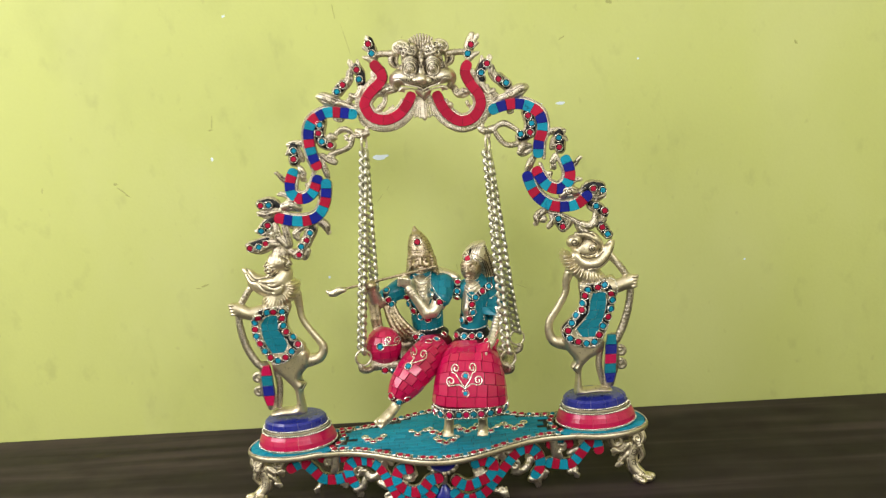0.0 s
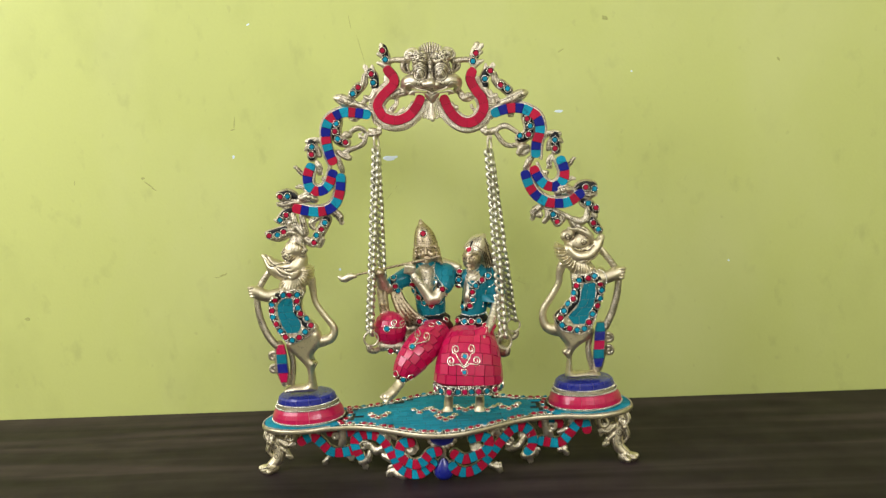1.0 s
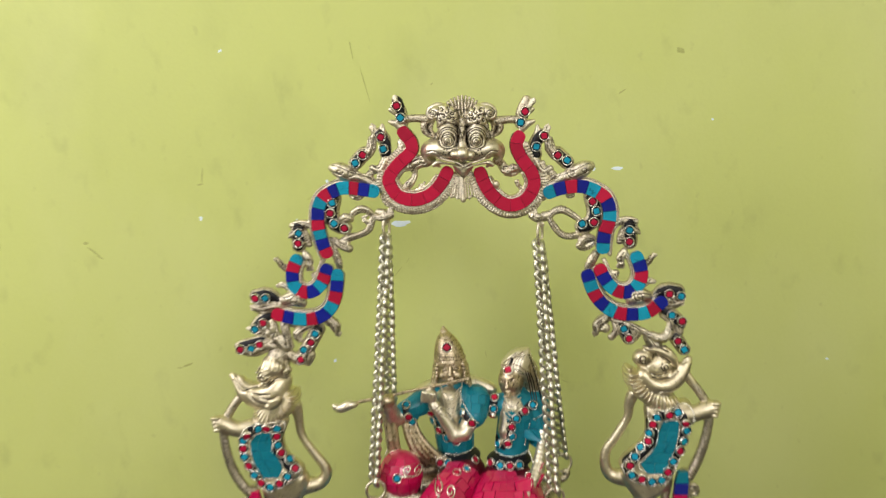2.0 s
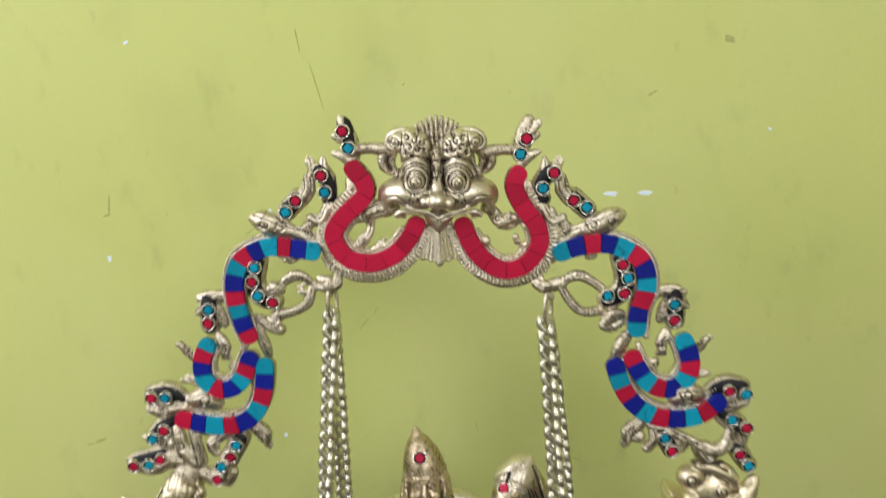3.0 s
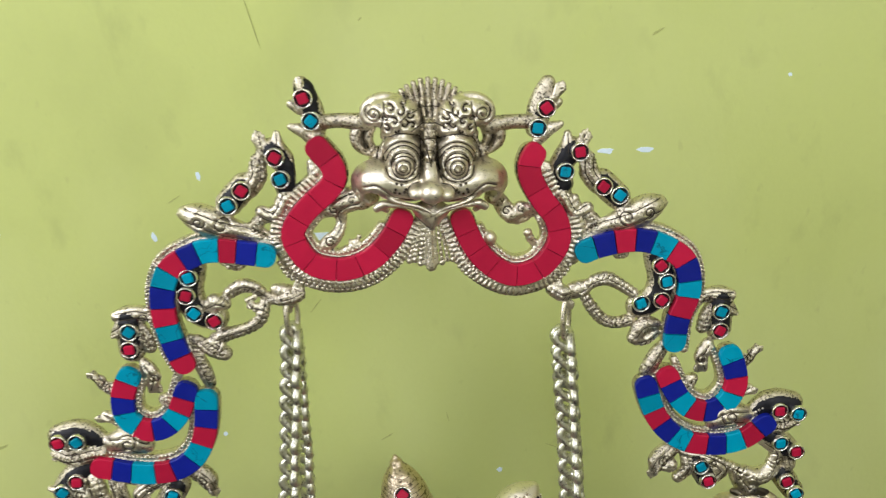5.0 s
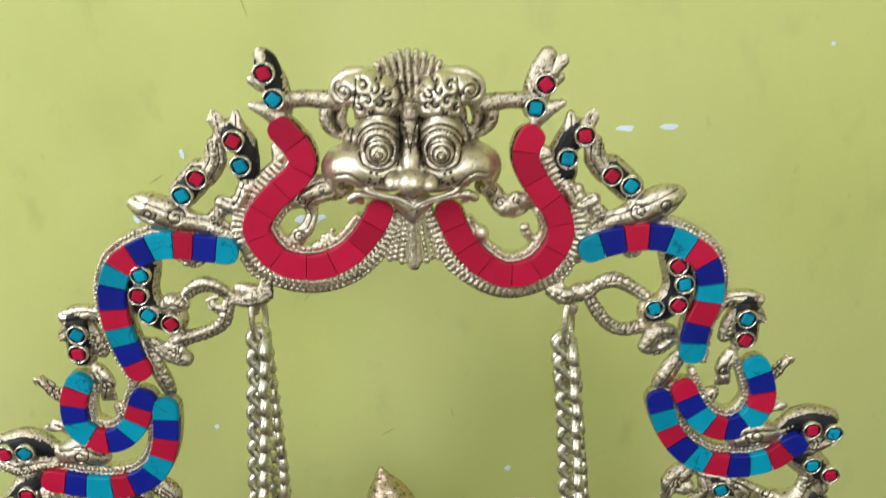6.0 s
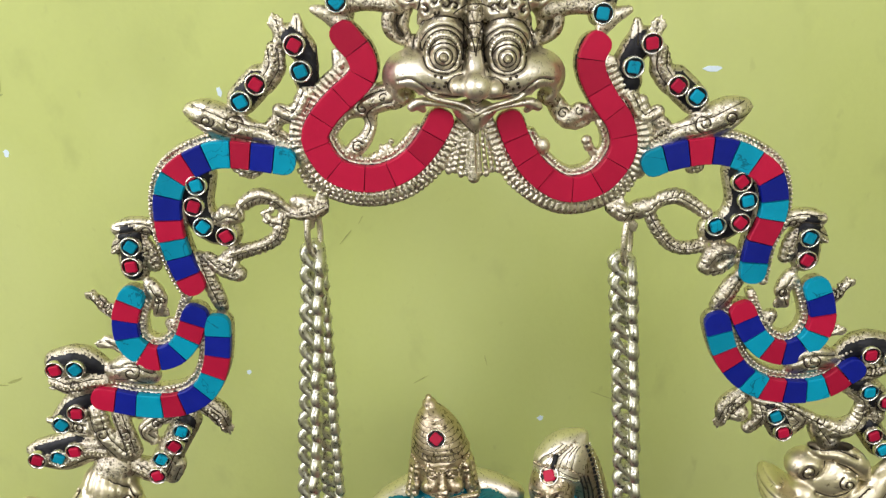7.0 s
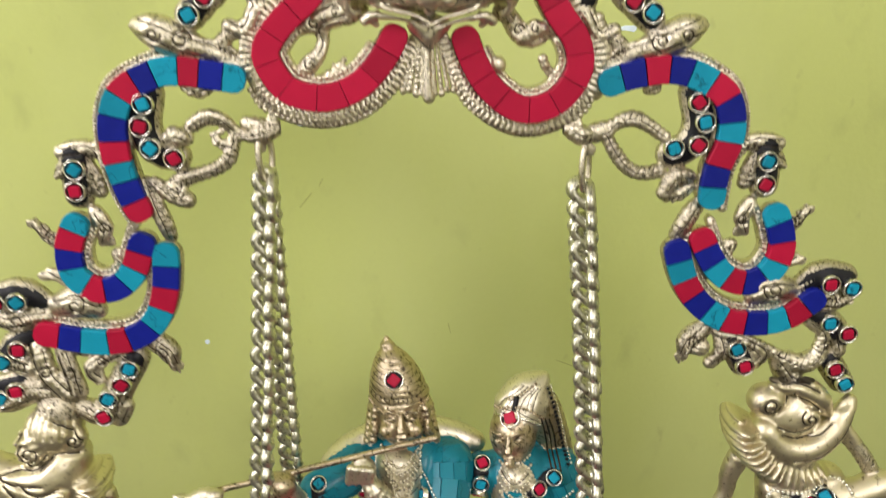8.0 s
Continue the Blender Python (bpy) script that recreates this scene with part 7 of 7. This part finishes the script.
SKIRT = [(37, 6, 153, 11, 9), (36.5, -10, 148, 13, 11), (35.5, -28, 142, 17, 11), (34.5, -39, 130, 20, 11.5), (33.5, -41.5, 116, 21.5, 12), (33, -42.5, 106, 22.2, 12.5)]
for s in (-1, 0, 1):
    body.bend([(x + s * wide, y, z, r) for x, y, z, r, wide in SKIRT], GROUT_RED, 4, 5)
low = body.box((-20, -90, 60), (100, 60, 101.5), 0)[0]
body.d[low] = np.maximum(body.d[low], 3.0)
body.best[low] = 30.0
for x, z in ((12, 0.0), (45, -1.0)):
    body.limb([(x + 1, -50, 106 + z, 4.6), (x, -54, 99 + z, 4.2)], CREAM, 1).limb([(x, -53, 97 + z, 4.6), (x - 0.5, -62, 92.5 + z, 4.8), (x - 0.8, -68, 90.5 + z, 4.2)], CREAM, 1, flat=1.2)
    body.blob((x, -54, 100.5 + z), (5.4, 5.4, 1.0), CREAM, 0.3)
    for k in range(5):
        body.bar((x - 4.6 + 1.9 * k, -69 + 0.5 * abs(k - 2), 90.6 + z), (x - 5.2 + 2.1 * k, -73.4 + 0.7 * abs(k - 2), 88.6 + z), 1.35, 1.25, CREAM, 0.25)
for s in (-1, 1):
    body.engrave([(38.8 + s * 7, 237.8), (38.8 + s * 4.4, 238.9), (38.8 + s * 2, 237.6)], 0.4, 0.35, PATINA)
    body.engrave([(38.8 + s * 6.6, 237), (38.8 + s * 4.4, 236.2), (38.8 + s * 2.2, 237)], 0.4, 0.4, PATINA)
for k in range(5):
    body.engrave([(36 + 0.5 * k, 219 - 7 * k), (41, 216 - 7 * k), (48 - 0.8 * k, 219 - 7 * k)], 0.45, 0.3, PATINA)
body.engrave([(32, 245), (37, 248.5), (44, 248.5), (53, 243)], 0.45, 0.4, PATINA)
for k in range(6):
    body.engrave([(33.5 + 3.2 * k, 246 + 0.5 * k), (38 + 2.8 * k, 252 + 0.6 * k), (47 + 1.5 * k, 258.5 - 0.3 * k)], 0.4, 0.45, PATINA)
    body.engrave([(31 + 0.5 * k, 241 + 0.8 * k), (33.5 + 1.2 * k, 244 + 0.5 * k), (36 + 2.4 * k, 244.6 + 0.2 * k)], 0.34, 0.35, PATINA)
geo = body.skin(Geo())
course(geo, body, Sleeve(catmull([(36.6, -5, 152.5), (36, -12, 148.5), (35.5, -22, 142), (34.5, -32, 131), (33.5, -37, 119), (33, -38, 111)], 7.4), 60), ROSE, 2.1, 17, -92, 92, 24)
grid = [[around(46, 14, z, a) for a in range(20, 101, 20)] for z in (180, 188, 196, 204)]
inlay(geo, body, grid, TURQ)
course(geo, body, Sleeve(np.array([(61.0, 14, 216), (63.5, 12, 209), (66, 10, 203), (67.5, 9, 198)]), 30), TURQ, 0.7, 38, -60, 80, 15)
ring_ = [around(33, -40, 107, a, 60) for a in np.linspace(-108, 108, 50)]
p, n_ = body.cast([o for o, _ in ring_], [w for _, w in ring_])
ok = ~np.isnan(p).any(1)
tube(geo, p[ok] - 5.8 * n_[ok], 7.0, BLACK, 14)
hem = [around(33, -40, 107, a, 60) for a in np.linspace(-100, 100, 14)]
p, n_ = body.cast([o for o, _ in hem], [w for _, w in hem])
for i in range(len(p)):
    if not np.isnan(p[i]).any():
        m = facing(p[i] + 1.5 * n_[i], n_[i], 0.3 * i)
        bezel(geo, m, 4.3)
        stone(geo, m, 4.3, (ROSE, TURQ)[i % 2])
for z in (102.8, 112):
    ring_ = [around(33, -40, z, a, 60) for a in np.linspace(-110, 110, 60)]
    p, n_ = body.cast([o for o, _ in ring_], [w for _, w in ring_])
    ok = ~np.isnan(p).any(1)
    beads(geo, p[ok] + 0.3 * n_[ok], 0.95, SILVER)
ground_line(geo, body, [(28, 222), (27, 213), (26, 206), (26, 198), (27, 191), (31, 182), (36, 180)])
ground_line(geo, body, [(61, 217), (52, 212), (45, 207), (41, 200), (41, 192), (38, 184)])
gem_row(geo, body, [(28, 220), (27, 213), (26, 206), (26, 198), (27, 191), (31, 182), (60, 216), (52, 212), (45, 207), (41, 200), (41, 192), (38, 185)], "rtrtrttrtrtr", 3.8, None, 1.5)
gem_row(geo, body, [(24, 168), (31.5, 168), (39, 168), (46.5, 168), (54, 168)], "rtrtr", 3.8, None, 0.8)
gem_row(geo, body, [(40, 246)], "r", 4.6)
bead_line(geo, body, [(40, 253), (46, 256), (52, 259)], 0.8, SHADED_GOLD, 1.7)
bead_line(geo, body, [(33, 246.5), (39, 250), (47, 250), (55, 244)], 0.8, SHADED_GOLD, 1.6)
wire_line(geo, body, [(32, 243), (38, 246), (46, 246), (54, 241)], 0.8, SILVER, 0.2)
for k in range(3):
    wire_line(geo, body, [(54 + 2 * k, 244 - k), (57 + 2 * k, 232), (59 + 2 * k, 218)], 0.45, PATINA, 0.0)
bead_line(geo, body, [(57.5, 256), (60.5, 246), (63.5, 234), (66.5, 220)], 0.9, BLACK, 2.2)
bead_line(geo, body, [(59, 256), (62, 246), (65, 234), (68, 220)], 0.7, SILVER, 1.9)

bead_line(geo, body, [(52, 182), (54, 192), (57, 201), (68, 209)], 0.8, SILVER)
bead_line(geo, body, [(24, 174), (40, 172.5), (58, 175)], 0.8, SILVER)
for k in range(5):
    bead_line(geo, body, [(36.5 - 0.3 * k, 225 - 3.6 * k), (42, 221 - 4.0 * k), (49 + 0.3 * k, 225 - 3.6 * k)], 0.8, SATIN, 1.6)
wire_line(geo, body, [(41.4, 249.4), (42.6, 252), (43.4, 254.6)], 1.3, BLACK, 0.2)
gem_row(geo, body, [(31, 142), (30, 127)], "tt", 3.8, None, 1.4)
for s in (-1, 1):
    wire_line(geo, body, [(30, 131), (30 + s * 6, 135)] + [(30 + s * 13 + x, 138 + y) for x, y in curl(0, 0, 4.2, 1.4, -1.6, s)], 0.8, SILVER, 1.8)
    wire_line(geo, body, [(30, 132), (30 + s * 5, 139)] + [(30 + s * 8 + x, 148 + y) for x, y in curl(0, 0, 4.2, 1.4, -1.6, s)], 0.8, SILVER, 1.8)
statue("seated_statue", geo, (-0.0026, 0.005, -0.0029), 0.982, "seated brass lady with pointed cap, turquoise bodice and coral skirt", "statue", group="pair seated on the swing")
